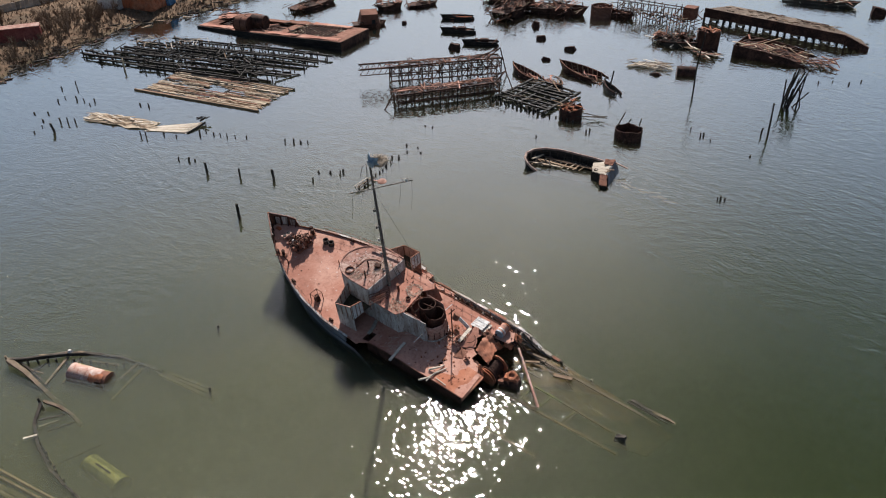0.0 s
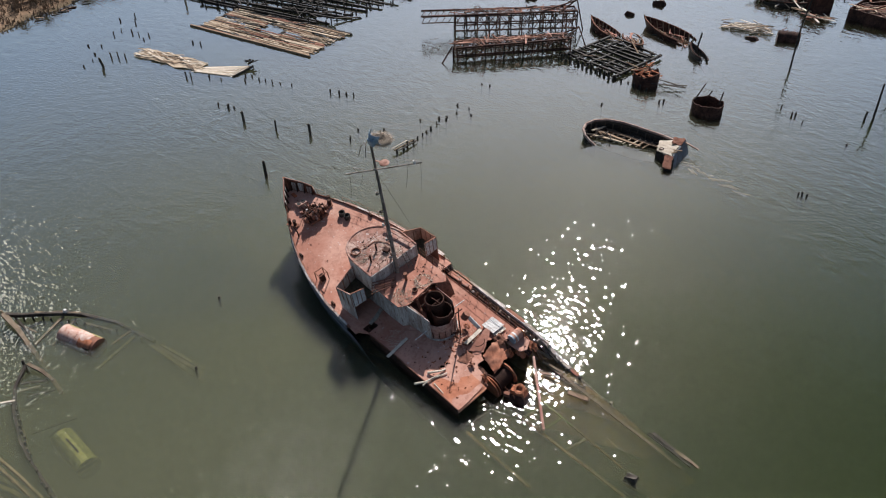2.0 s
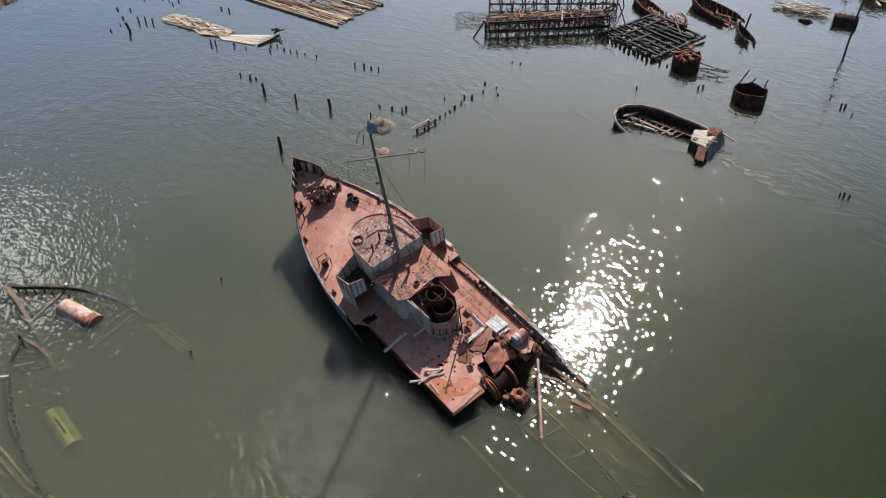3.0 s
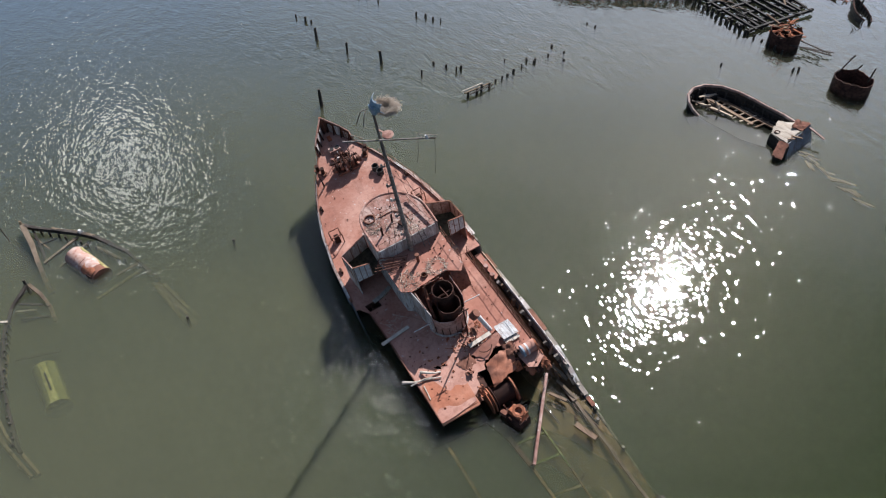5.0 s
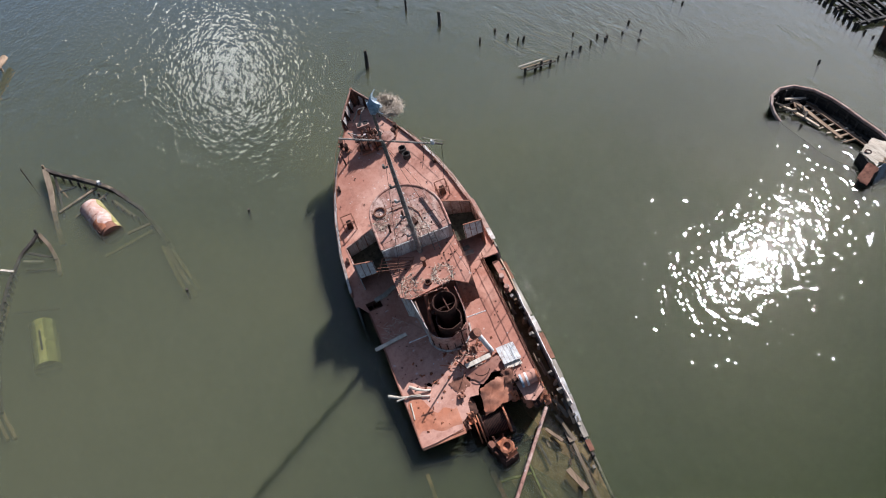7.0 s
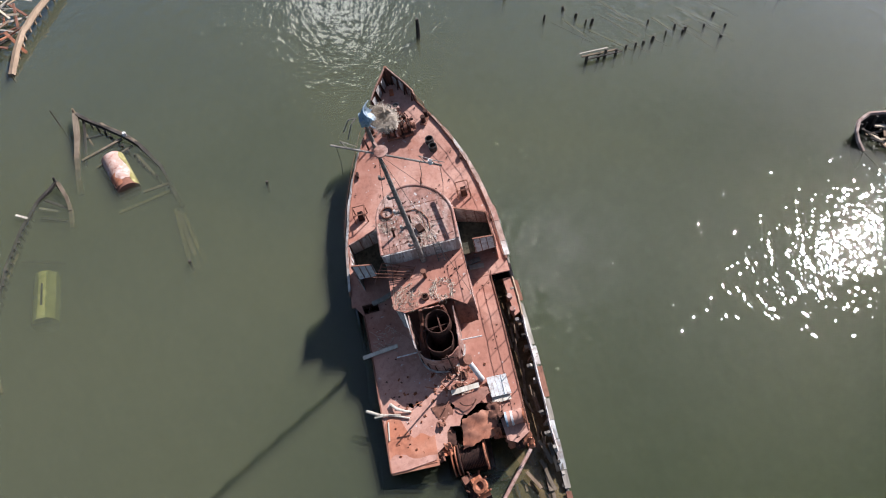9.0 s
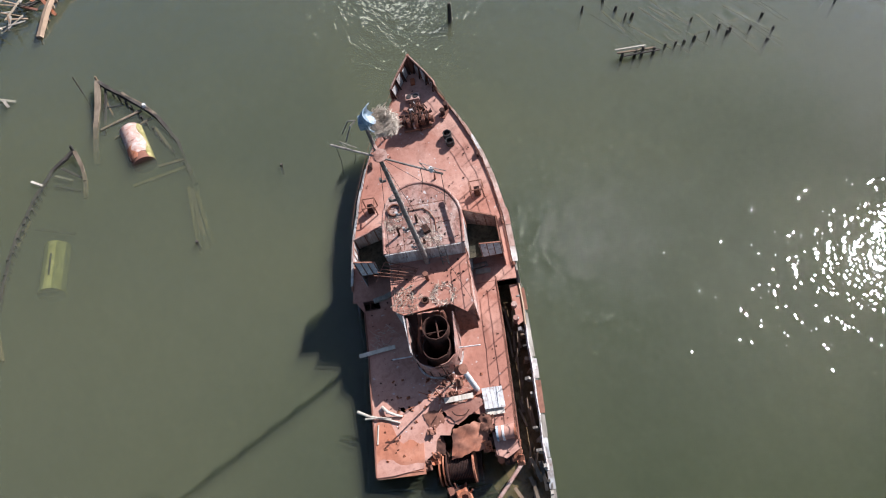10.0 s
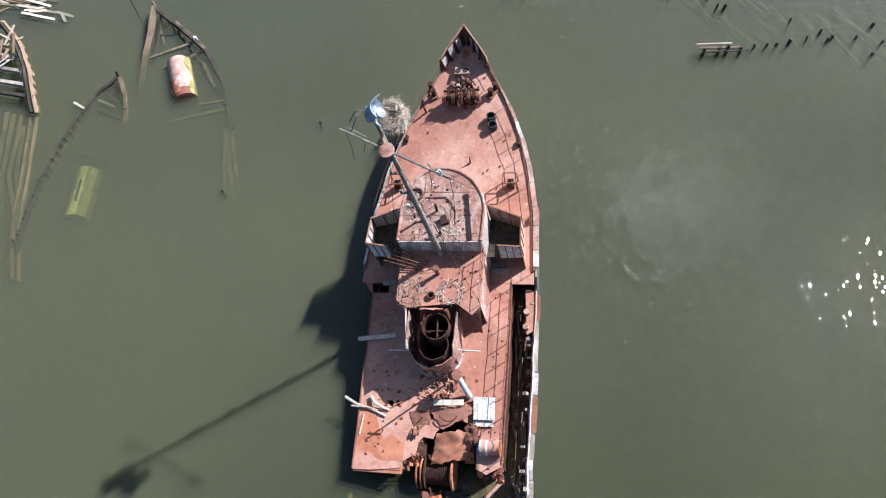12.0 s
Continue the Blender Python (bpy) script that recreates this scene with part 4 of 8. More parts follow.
    for a, b, r in (((-4.3, -0.9, 2.4), (-4.35, 0.6, 2.3), 0.05), ((-3.6, -0.35, 2.4), (-4.7, -0.45, 2.45), 0.05), ((-3.5, -0.9, 1.9), (-3.4, 0.8, 1.8), 0.06)):
        bm = BM()
        rod(bm, a, b, r, r, 6)
        part("brace", bm, RUST_DARK_SHADE, ship)
    for k in range(7):
        bm = BM()
        t = math.pi * (0.15 + 0.7 * k / 6)
        p = Vector((-4.75 - 1.36 * math.sin(t), -0.05 + 1.31 * math.cos(t), 0.12))
        rod(bm, p, p + Vector((-0.05 * math.sin(t), 0.05 * math.cos(t), 0.8)), 0.035, 0.03, 5)
        part("casing_rib", bm, RUST_DARK_SHADE, ship)


def build_mast():
    a, b = Vector((0.12, -0.18, 2.45)), Vector((-0.1, -0.12, 15.9))
    d = (b - a) / (b - a).length
    bm = BM()
    rod(bm, a, a + d * 7, 0.165, 0.13, 14)
    rod(bm, a + d * 7, b, 0.13, 0.08, 14)
    mast = part("mast", bm, MAST_GREY, ship, "weathered grey pole mast with a slanting yard", True)
    bm = BM()
    y0, y1 = Vector((0.5, 1.95, 14.1)), Vector((-1.55, -3.0, 13.15))
    rod(bm, y0, y1, 0.05, 0.05, 8)
    yard = part("yard", bm, MAST_GREY, mast)
    for f, h in ((0.16, 0.55), (0.86, 0.5), (0.95, 0.35)):
        p = y0 + (y1 - y0) * f
        bm = BM()
        rod(bm, p, p + Vector((0.1, 0.25, h)), 0.025, 0.02, 5)
        rod(bm, p + Vector((0, -0.4, 0)), p + Vector((0.1, 0.25, h)), 0.02, 0.02, 5)
        part("yard_bracket", bm, MAST_GREY, yard)
    bm = BM()
    rod(bm, y0 + (y1 - y0) * 0.9, y0 + (y1 - y0) * 0.9 + Vector((0, 0, 0.25)), 0.11, 0.09, 8)
    part("yard_lamp", bm, WHITE_PAINT, yard)
    for f, ln in ((0.05, 2.4), (0.22, 1.1), (0.8, 2.0), (0.98, 2.9)):
        p = y0 + (y1 - y0) * f
        bm = BM()
        path(bm, [p, p + Vector((0.03, 0.1, -0.5 * ln)), p + Vector((0.1, 0.35, -ln))], 0.014, 4)
        part("halyard", bm, DULL_BLACK, yard)
    bm = BM()
    slab(bm, [(-0.85 + 0.36 * math.cos(k * math.pi / 9), -0.42 + 0.34 * math.sin(k * math.pi / 9)) for k in range(18)], (), 14.35, 14.4)
    beam(bm, (-0.1, -0.14, 14.33), (-0.7, -0.4, 14.33), 0.1, 0.05)
    part("mast_platform", bm, RUST_ROOF, mast, "small round rust-pink platform plate")
    for h, s in ((4.6, 0.26), (6.6, 0.34), (8.2, 0.26), (9.6, 0.34), (11.4, 0.24)):
        p = a + d * (h - 2.45)
        bm = BM()
        quad_box(bm, p + Vector((-0.06, 0.28, 0)), (0.12, s, 0.06))
        bracket = part("lamp_bracket", bm, MAST_GREY, mast)
        bm = BM()
        rod(bm, p + Vector((-0.06, 0.4, 0.02)), p + Vector((-0.06, 0.4, 0.26)), 0.085, 0.07, 8)
        part("lamp", bm, BULWARK if h < 9 else MAST_GREY, bracket, "dull whitish mast lamp")
    for k in range(16):
        p = a + d * (0.8 + 0.75 * k)
        bm = BM()
        rod(bm, p + Vector((0, 0.24, 0)), p + Vector((0, -0.24, 0)), 0.016, 0.016, 5)
        part("mast_step", bm, MAST_GREY, mast)
    for end in ((-2.7, -2.55, 2.5), (3.5, -2.0, 3.8), (-2.6, 1.9, 2.5)):
        bm = BM()
        rod(bm, a + d * 10.8, end, 0.012, 0.012, 4)
        part("stay_wire", bm, DULL_BLACK, mast)
    # radar at the truck: pedestal, blue dish
    bm = BM()
    rod(bm, b + Vector((0, 0, -0.3)), b + Vector((0, -0.4, 0.05)), 0.2, 0.22, 12)
    quad_box(bm, b + Vector((-0.15, -0.05, 0.15)), (0.5, 0.4, 0.42))
    part("radar_pedestal", bm, DISH_BLUE, mast, "blue-grey radar gearbox")
    bm = BM()
    c = b + Vector((-0.1, -0.25, 0.2))
    sheet(bm, lambda s, t: c + Vector((0.95 * (s - 0.5), 0.3 - 1.3 * ((s - 0.5) ** 2 + 0.6 * (t - 0.5) ** 2), 0.65 * (t - 0.5) + 0.2 * s)), 10, 6, 0.04)
    part("radar_dish", bm, DISH_BLUE, mast, "pale blue curved radar reflector", True)
    for o in (Vector((-0.35, 0.9, 0.1)), Vector((0.2, 1.1, 0.0))):
        bm = BM()
        path(bm, [b + Vector((0, 0.3, 0.2)), b + o * 0.6 + Vector((0, 0, 0.1)), b + o + Vector((-0.2, 0, -0.5))], 0.03, 6)
        part("radar_arm", bm, MAST_GREY, mast)


def plate(pts, nu, nv, sag, seed, rough=0.05, th=0.03):
    """A torn, bent plate between four corners; sag bows its middle up."""
    a, b, c, d = (Vector(p) for p in pts)

    def f(s, t):
        p = (a * (1 - s) + b * s) * (1 - t) + (d * (1 - s) + c * s) * t
        e = min(s, 1 - s, t, 1 - t)
        rag = 0.16 * max(0.0, 1 - 6 * e)
        return p + Vector((rag * noise.noise((s * 6 + seed, t * 6, 1)), rag * noise.noise((s * 6, t * 6 + seed, 4)), sag * 4 * s * (1 - s) * (1 - 0.5 * t) + rough * noise.noise((s * 4 + seed, t * 4, 2)) + 0.4 * rough * noise.noise((s * 11, t * 11, seed))))
    bm = BM()
    sheet(bm, f, nu, nv, th)
    return bm


def build_stern_wreckage():
    # the deck end torn open: large bent plates, a dark gap, the winch below
    part("torn_deck_plate", plate([(-9.2, -0.45, 0.12), (-9.0, -2.5, 0.16), (-10.35, -2.25, -0.35), (-10.75, -0.15, -0.42)], 18, 16, 0.2, 2.0, 0.09), RUST_AFT, ship, "orange-rusted deck plate bent down over the stern", True)
    part("torn_deck_plate", plate([(-8.85, -1.9, 0.3), (-8.75, -2.75, 0.36), (-9.5, -2.6, 0.1), (-9.6, -2.0, 0.15)], 8, 8, 0.12, 4.0, 0.12), RUST_MID, ship, "", True)
    part("loose_plate", plate([(-7.95, 0.15, 0.1), (-7.75, -2.2, 0.5), (-8.15, -2.3, 0.42), (-9.0, -0.75, 0.06)], 12, 10, 0.05, 7.0, 0.03), RUST_DECK, ship, "pink-rusted steel plate lying across the gap", True)
    bm = BM()
    path(bm, [(-8.15 - 0.45 * math.sin(t), -1.0 + 0.5 * math.cos(t), 0.36) for t in [0.3 + 2.5 * k / 12 for k in range(13)]], 0.03, 5)
    part("bent_bar", bm, RUST_DARK_SHADE, ship)
    part("torn_deck_plate", plate([(-8.1, 1.2, 0.05), (-8.0, 0.1, 0.12), (-9.0, -0.1, -0.1), (-8.9, 0.9, 0.04)], 8, 8, 0.06, 9.0, 0.08), RUST_MID, ship, "", True)
    part("torn_deck_plate", plate([(-9.6, 1.0, 0.03), (-9.4, 0.2, -0.15), (-10.3, 0.1, -0.6), (-10.4, 0.9, -0.1)], 8, 8, 0.0, 11.0, 0.1), RUST_DARK_SHADE, ship, "", True)
    part("torn_deck_plate", plate([(-10.5, -2.5, -0.3), (-10.2, -4.0, 0.0), (-11.3, -4.1, -0.1), (-11.2, -2.7, -0.7)], 10, 8, 0.0, 13.0, 0.1), RUST_ORANGE, ship, "", True)
    bm = BM()
    sheet(bm, lambda s, t: (-11.2 - 0.12 * t, 1.35 + 2.65 * s, 0.0 - 0.35 * t), 6, 2, 0.03)
    part("deck_lip", bm, RUST_AFT, ship)
    bm = BM()
    sheet(bm, lambda s, t: (-8.9 - 2.5 * t + 1.3 * noise.noise((s * 3, 0.5, 6.0)) * (1 - t), 1.25 + 2.72 * s, 0.035 - 0.3 * max(0.0, t - 0.6) + 0.03 * noise.noise((s * 5, t * 5, 3.0))), 14, 14, 0.02)
    part("deck_lip", bm, RUST_AFT, ship, "orange-rusted deck end curling down", True)
    for k in range(22):
        u, v = rnd.uniform(-8.0, -5.9), rnd.gauss(-0.7, 0.8)
        h = rnd.uniform(0.0, 0.3)
        bm = BM()
        if k % 3:
            ln, t = rnd.uniform(0.3, 0.9), rnd.uniform(0, math.pi)
            p = Vector((u, v, 0.06 + h * 0.3))
            rod(bm, p, p + Vector((math.cos(t) * ln, math.sin(t) * ln, h)), 0.03, 0.025, 6)
        else:
            s0 = rnd.uniform(0, 9)
            w = rnd.uniform(0.2, 0.5)
            sheet(bm, lambda s, t: (u + w * (s - 0.5), v + w * (t - 0.5), 0.08 + h * s + 0.2 * noise.noise((s * 2 + s0, t * 2, 0))), 3, 3, 0.02)
        part("scrap", bm, rnd.choice((RUST_DARK_SHADE, RUST_MID, RUST_MID, RUST_ORANGE)), ship)
    for u, v, w, h in ((-9.15, 0.75, 0.5, 0.3), (-9.7, 0.55, 0.45, -0.35), (-10.6, 0.75, 0.6, -0.4), (-10.95, 1.15, 0.45, -0.3), (-9.45, -2.55, 0.5, 0.3), (-10.1, -2.5, 0.45, -0.3), (-11.1, -3.3, 0.5, -0.5), (-11.25, -3.9, 0.4, -0.5), (-10.3, -2.2, 0.5, -0.5), (-8.6, -2.3, 0.4, 0.35)):
        bm = BM()
        sheet(bm, lambda s, t: (u + w * (s - 0.5), v + w * (t - 0.5), -0.05 + h * (1 - s) + 0.25 * noise.noise((s * 2.5 + u, t * 2.5, 1.0))), 5, 5, 0.025)
        part("torn_scrap", bm, rnd.choice((RUST_ORANGE, RUST_MID, RUST_DARK_SHADE)), ship)
    # towing winch below the torn deck
    bm = BM()
    rod(bm, (-11.0, 0.45, -1.2), (-11.0, -1.3, -1.2), 0.6, 0.6, 24)
    winch = part("towing_winch", bm, RUST_MID, ship, "big rusted towing winch drum", True)
    for k in range(14):
        bm = BM()
        ring(bm, (-11.0, 0.05 - 0.09 * k, -1.2), 0.655, 0.58, 0.06, 24, Matrix.Rotation(math.pi / 2, 3, "X"))
        part("wire_turn", bm, RUST_DARK_SHADE, winch, "", True)
    for v, w, m in ((0.62, 0.07, RUST_ORANGE), (0.38, 0.06, RUST_ORANGE), (0.2, 0.06, RUST_DARK_SHADE), (-1.25, 0.1, RUST_ORANGE)):
        bm = BM()
        rod(bm, (-11.0, v, -1.2), (-11.0, v - w, -1.2), 0.9, 0.9, 32)
        part("drum_flange", bm, m, winch, "", True)
    bm = BM()
    quad_box(bm, (-10.7, -0.3, -2.15), (1.9, 2.6, 0.6))
    part("winch_bed", bm, RUST_DARK_SHADE, winch)
    # tank lying by the starboard rail
    bm = BM()
    rod(bm, (-9.85, -2.85, 0.34), (-9.8, -3.85, 0.34), 0.4, 0.4, 22)
    crumple(bm, 0.02, 2.0)
    tank = part("tank", bm, RUST_DECK, ship, "rusted cylindrical tank with a whitish end", True)
    for v, m in ((-2.83, DISH_BLUE), (-3.15, WHITE_PAINT), (-3.8, RUST_ORANGE)):
        bm = BM()
        rod(bm, (-9.85, v, 0.34), (-9.85, v - 0.12, 0.34), 0.415, 0.415, 22)
        part("tank_band", bm, m, tank, "", True)
    # pipe, planks, cover
    bm = BM()
    rod(bm, (-6.4, -1.5, 1.6), (-7.15, -2.02, 0.1), 0.16, 0.16, 14)
    part("white_pipe", bm, WHITE_PAINT, ship, "leaning white pipe", True)
    bm = BM()
    rod(bm, (-6.35, -1.25, 1.35), (-6.45, -1.55, 1.75), 0.3, 0.3, 14)
    part("pipe_flange", bm, RUST_MID, ship, "", True)
    for a, b in (((-5.0, 2.55, 1.0), (-4.95, 1.1, 0.95)), ((-4.93, -1.2, 1.2), (-4.95, -2.6, 1.15))):
        bm = BM()
        rod(bm, a, b, 0.04, 0.04, 6)
        part("boat_spar", bm, WHITE_PAINT, ship)
    bm = BM()
    path(bm, [(-6.55, -0.62, 0.0), (-6.6, -0.6, 2.0), (-6.7, -0.6, 3.5)], 0.06, 8, 0.04)
    rod(bm, (-6.68, -0.25, 3.1), (-6.7, -0.95, 3.1), 0.05, 0.05, 6)
    part("crutch_post", bm, RUST_DARK_SHADE, ship)
    # broken frames along the starboard rail
    for k in range(15):
        u = -1.2 - 0.68 * k + rnd.uniform(-0.15, 0.15)
        if rnd.random() < 0.2:
            continue
        bm = BM()
        quad_box(bm, (u, -5.0 + rnd.uniform(-0.05, 0.1), -1.25 + rnd.uniform(-0.2, 0.1)), (rnd.uniform(0.1, 0.22), rnd.uniform(0.16, 0.3), 0.5 + rnd.uniform(0, 0.3)), Matrix.Rotation(rnd.uniform(-0.5, 0.4), 3, "X"))
        part("hull_frame", bm, rnd.choice((GREY_WOOD, GREY_WOOD, BROWN_WOOD, DARK_WOOD, BULWARK)), ship)
    bm = BM()
    path(bm, [(-3.3, -5.2, -0.9), (-4.5, -5.17, -0.88), (-6, -5.22, -0.95), (-7.5, -5.18, -0.9), (-9, -5.22, -0.94), (-10.4, -5.16, -0.92), (-11.8, -5.24, -1.05)], 0.085, 4)
    part("rail_cap", bm, BULWARK, ship, "bleached, flaking wooden rail cap")
    bm = BM()
    path(bm, [(-0.4, -5.14, -0.86), (-2, -5.2, -0.88), (-3.25, -5.16, -0.9)], 0.08, 4)
    part("rail_cap", bm, BROWN_WOOD, ship)
    bm = BM()
    slab(bm, [(-0.5, -4.55), (-0.5, -5.05), (-3.0, -5.1), (-3.2, -4.75)], (), -0.95, -0.88)
    part("covering_board", bm, RUST_DECK, ship)
    for u in (-1.9, -2.8):
        bm = BM()
        rod(bm, (u, -4.7, -1.2), (u, -4.7, -0.62), 0.2, 0.17, 12)
        part("bollard", bm, RUST_ROOF, ship, "", True)
    for k in range(30):
        u = rnd.uniform(-11.8, -1)
        bm = BM()
        p = Vector((u, rnd.uniform(-4.9, -4.1), rnd.uniform(-2.4, -2.2)))
        beam(bm, p, p + Vector((rnd.uniform(0.5, 1.8), rnd.uniform(-0.3, 0.3), rnd.uniform(-0.1, 0.3))), 0.12, 0.06)
        part("loose_board", bm, BROWN_WOOD, ship)
    # frames standing out of the water along the sunken side
    for k in range(22):
        u = -11.6 - 0.62 * k
        bm = BM()
        w = top_w(u, -1)
        p = Vector((u, -5.15 + rnd.uniform(-0.08, 0.08), w - 0.6))
        hgt = rnd.uniform(0.5, 1.0) + (0.35 if k % 5 == 0 else 0)
        beam(bm, p, p + Vector((rnd.uniform(-0.1, 0.1), rnd.uniform(-0.1, 0.15), hgt)), 0.16, 0.2)
        part("hull_frame", bm, DARK_WOOD if k % 2 else GREY_WOOD, ship)
    for n, (a, b) in enumerate((((-12.2, -4.8, -1.9), (-10.9, -4.4, -1.4)), ((-12.6, -5.0, -2.0), (-11.2, -4.9, -1.2)), ((-13.6, -4.6, -2.1), (-11.8, -4.2, -1.95)), ((-21.5, -5.1, -1.75), (-23.4, -5.02, -1.55)), ((-23.4, -5.02, -1.6), (-25.3, -4.95, -1.35)), ((-21.3, -4.9, -1.85), (-24.9, -4.75, -1.55)))):
        bm = BM()
        beam(bm, a, b, 0.2, 0.14)
        bmesh.ops.subdivide_edges(bm, edges=bm.edges[:], cuts=3, use_grid_fill=True)
        crumple(bm, 0.09, 2.2, n * 3.7)
        part("side_timber", bm, DARK_WOOD if n % 2 else OLD_WOOD, ship)


build_rails()
build_deck_fittings()
build_roof_clutter()
build_mast()
build_stern_wreckage()


# ---- loose things on the tug ----
def on_ship(u, v, w):
    return SHIP_M @ Matrix.Translation((u, v, w))


def stick_heap(n, r, h, ln, thick, seed, hollow=0.0):
    """Sticks laid at random into a flat heap."""
    g = random.Random(seed)
    bm = BM()
    for _ in range(n):
        t, q = g.uniform(0, 2 * math.pi), r * math.sqrt(g.uniform(hollow, 1))
        p = Vector((q * math.cos(t), q * math.sin(t), h * g.random() * (1.15 - (q / r) ** 2)))
        a, e = g.uniform(0, 2 * math.pi), g.gauss(0, 0.25)
        d = Vector((math.cos(a), math.sin(a), e)) * ln * g.uniform(0.4, 1.0)
        m = p + Vector((g.uniform(-1, 1), g.uniform(-1, 1), g.uniform(-0.5, 1))) * ln * 0.06
        path(bm, [p - d / 2, m, p + d / 2], thick * g.uniform(0.6, 1.2), 3, thick * 0.4)
    return bm


def nest_heap(n, r, h, seed):
    """Sticks woven round a shallow bowl, some ends standing out."""
    q = random.Random(seed)
    bm = BM()
    for k in range(n):
        t, f = q.uniform(0, 2 * math.pi), q.random()
        lump = 1 + 0.22 * math.sin(2 * t + 0.6) + 0.12 * math.sin(5 * t)
        e = r * lump * math.sqrt(f)
        z = h * (0.25 + 0.6 * f) * q.random() - 0.35 * h * (1 - f) + 0.1
        p = Vector((e * math.cos(t), e * math.sin(t), z))
        a = t + math.pi / 2 + q.gauss(0, 0.75)
        ln = q.uniform(0.25, 0.75)
        d = Vector((math.cos(a), math.sin(a), q.gauss(0, 0.18))) * ln / 2
        c = Vector((-math.cos(t), -math.sin(t), 0)) * ln * 0.08
        th = q.uniform(0.007, 0.016)
        path(bm, [p - d + c, p, p + d + c + Vector((0, 0, q.uniform(-0.05, 0.05)))], th, 3, th * 0.5)
    return bm


solo("nest", nest_heap(1500, 0.62, 0.5, 3), STRAW, on_ship(-0.15, -0.95, 15.45), "large bird's nest of dry sticks on the mast top", "bird nest", kind="stuff")
solo("stick_litter", stick_heap(120, 0.9, 0.1, 0.7, 0.014, 5), STRAW, on_ship(-2.1, 1.2, 2.51), "dry sticks scattered on the casing roof", "sticks", kind="stuff")
solo("stick_litter", stick_heap(110, 0.75, 0.16, 0.7, 0.014, 6, 0.35), STRAW, on_ship(-2.1, -0.95, 2.51), "ring of dry nest sticks on the casing roof", "sticks", kind="stuff")
solo("stick_litter", stick_heap(70, 0.6, 0.1, 0.6, 0.014, 8), STRAW, on_ship(2.5, 1.6, 3.67), "dry sticks scattered on the pilothouse roof", "sticks", kind="stuff")
solo("stick_litter", stick_heap(60, 0.7, 0.08, 0.6, 0.014, 9), STRAW, on_ship(1.0, -0.8, 3.67), "dry sticks scattered on the pilothouse roof", "sticks", kind="stuff")
solo("stick_litter", stick_heap(45, 0.9, 0.06, 0.7, 0.014, 10), STRAW, on_ship(-3.2, 3.2, 0.03), "dry sticks scattered on the shaded deck", "sticks", kind="stuff")


def driftwood(pts, r, label):
    bm = BM()
    path(bm, [Vector(p) for p in pts], r, 7, r * 0.55)
    return solo("driftwood", bm, PALE_WOOD, SHIP_M, label, "driftwood", soft=True)


driftwood([(-7.55, 4.9, 0.35), (-7.9, 4.2, 0.2), (-8.1, 3.4, 0.12), (-8.45, 2.5, 0.1)], 0.09, "bleached bent branch lying over the deck edge")
driftwood([(-7.4, 3.5, 0.12), (-7.8, 3.15, 0.3), (-8.0, 2.7, 0.15), (-8.1, 2.35, 0.1)], 0.1, "short bleached branch on the deck")
driftwood([(-8.0, 4.5, 0.18), (-8.02, 3.6, 0.2), (-8.15, 3.0, 0.12)], 0.06, "thin bleached branch on the deck")
for a, b, w, lab in (((-4.12, 4.75, 0.12), (-3.84, 2.55, 0.12), 0.24, "bleached plank lying across the shaded deck"), ((-9.5, 3.84, 0.08), (-8.4, 3.76, 0.08), 0.06, "thin pale batten on the deck"),
                     ((-7.66, -0.15, 0.42), (-7.6, -1.8, 0.55), 0.3, "pale painted plank leaning on torn plates")):
    bm = BM()
    beam(bm, a, b, w, 0.06)
    solo("plank", bm, PALE_WOOD, SHIP_M, lab, "plank")
cover = thing("hatch_cover", on_ship(-7.8, -2.88, 0.03), "white-painted boarded hatch cover on the rusted deck", "hatch cover")
for k in range(5):
    bm = BM()
    quad_box(bm, (0, -0.46 + 0.23 * k, 0.24 + 0.01 * (k % 2)), (1.22, 0.215, 0.05), Matrix.Rotation(0.07, 3, "Z"))
    part("cover_board", bm, WHITE_PAINT, cover)
for u in (-0.5, 0.5):
    bm = BM()
    quad_box(bm, (u, 0, 0.1), (0.1, 1.1, 0.24), Matrix.Rotation(0.07, 3, "Z"))
    part("cover_bearer", bm, GREY_WOOD, cover)
bm = BM()
quad_box(bm, (-0.75, 0.0, 0.1), (0.35, 1.05, 0.05), Matrix.Rotation(0.05, 3, "Z"))
part("cover_board", bm, PALE_WOOD, cover)
for u, v, r in ((0.62, -3.03, 0.15), (0.2, -3.16, -0.05), (-0.3, 2.6, 0.4), (-0.55, 3.3, 0.2)):
    bm = BM()
    quad_box(bm, (0, 0, 0.12), (0.28, 0.9, 0.14), Matrix.Rotation(r, 3, "Z"))
    solo("wooden_block", bm, GREY_WOOD, on_ship(u, v, 0.0 if v > 0 else 0.06), "grey weathered timber block on the shaded deck", "timber")

# boards and rubble lying on the sunken after deck
for k in range(16):
    bm = BM()
    u = rnd.uniform(-20, -11.8)
    v = -4.9 + abs(rnd.gauss(0, 1)) * 1.5 if k % 3 else rnd.uniform(-4.9, 0.0)
    z = -2.45 + after_lift(u, v) + rnd.uniform(0, 0.12)
    t = rnd.gauss(0.0, 0.35) if k % 4 else rnd.uniform(0, 3)
    d = Vector((math.cos(t), math.sin(t), rnd.uniform(-0.08, 0.08))) * rnd.uniform(0.15, 0.8)
    beam(bm, Vector((u, v, z)) - d, Vector((u, v, z)) + d, rnd.uniform(0.06, 0.16), 0.06)
    part("loose_board", bm, rnd.choice((BROWN_WOOD, DEEP_SILT, RUST_DARK_SHADE, DARK_WOOD)), ship)
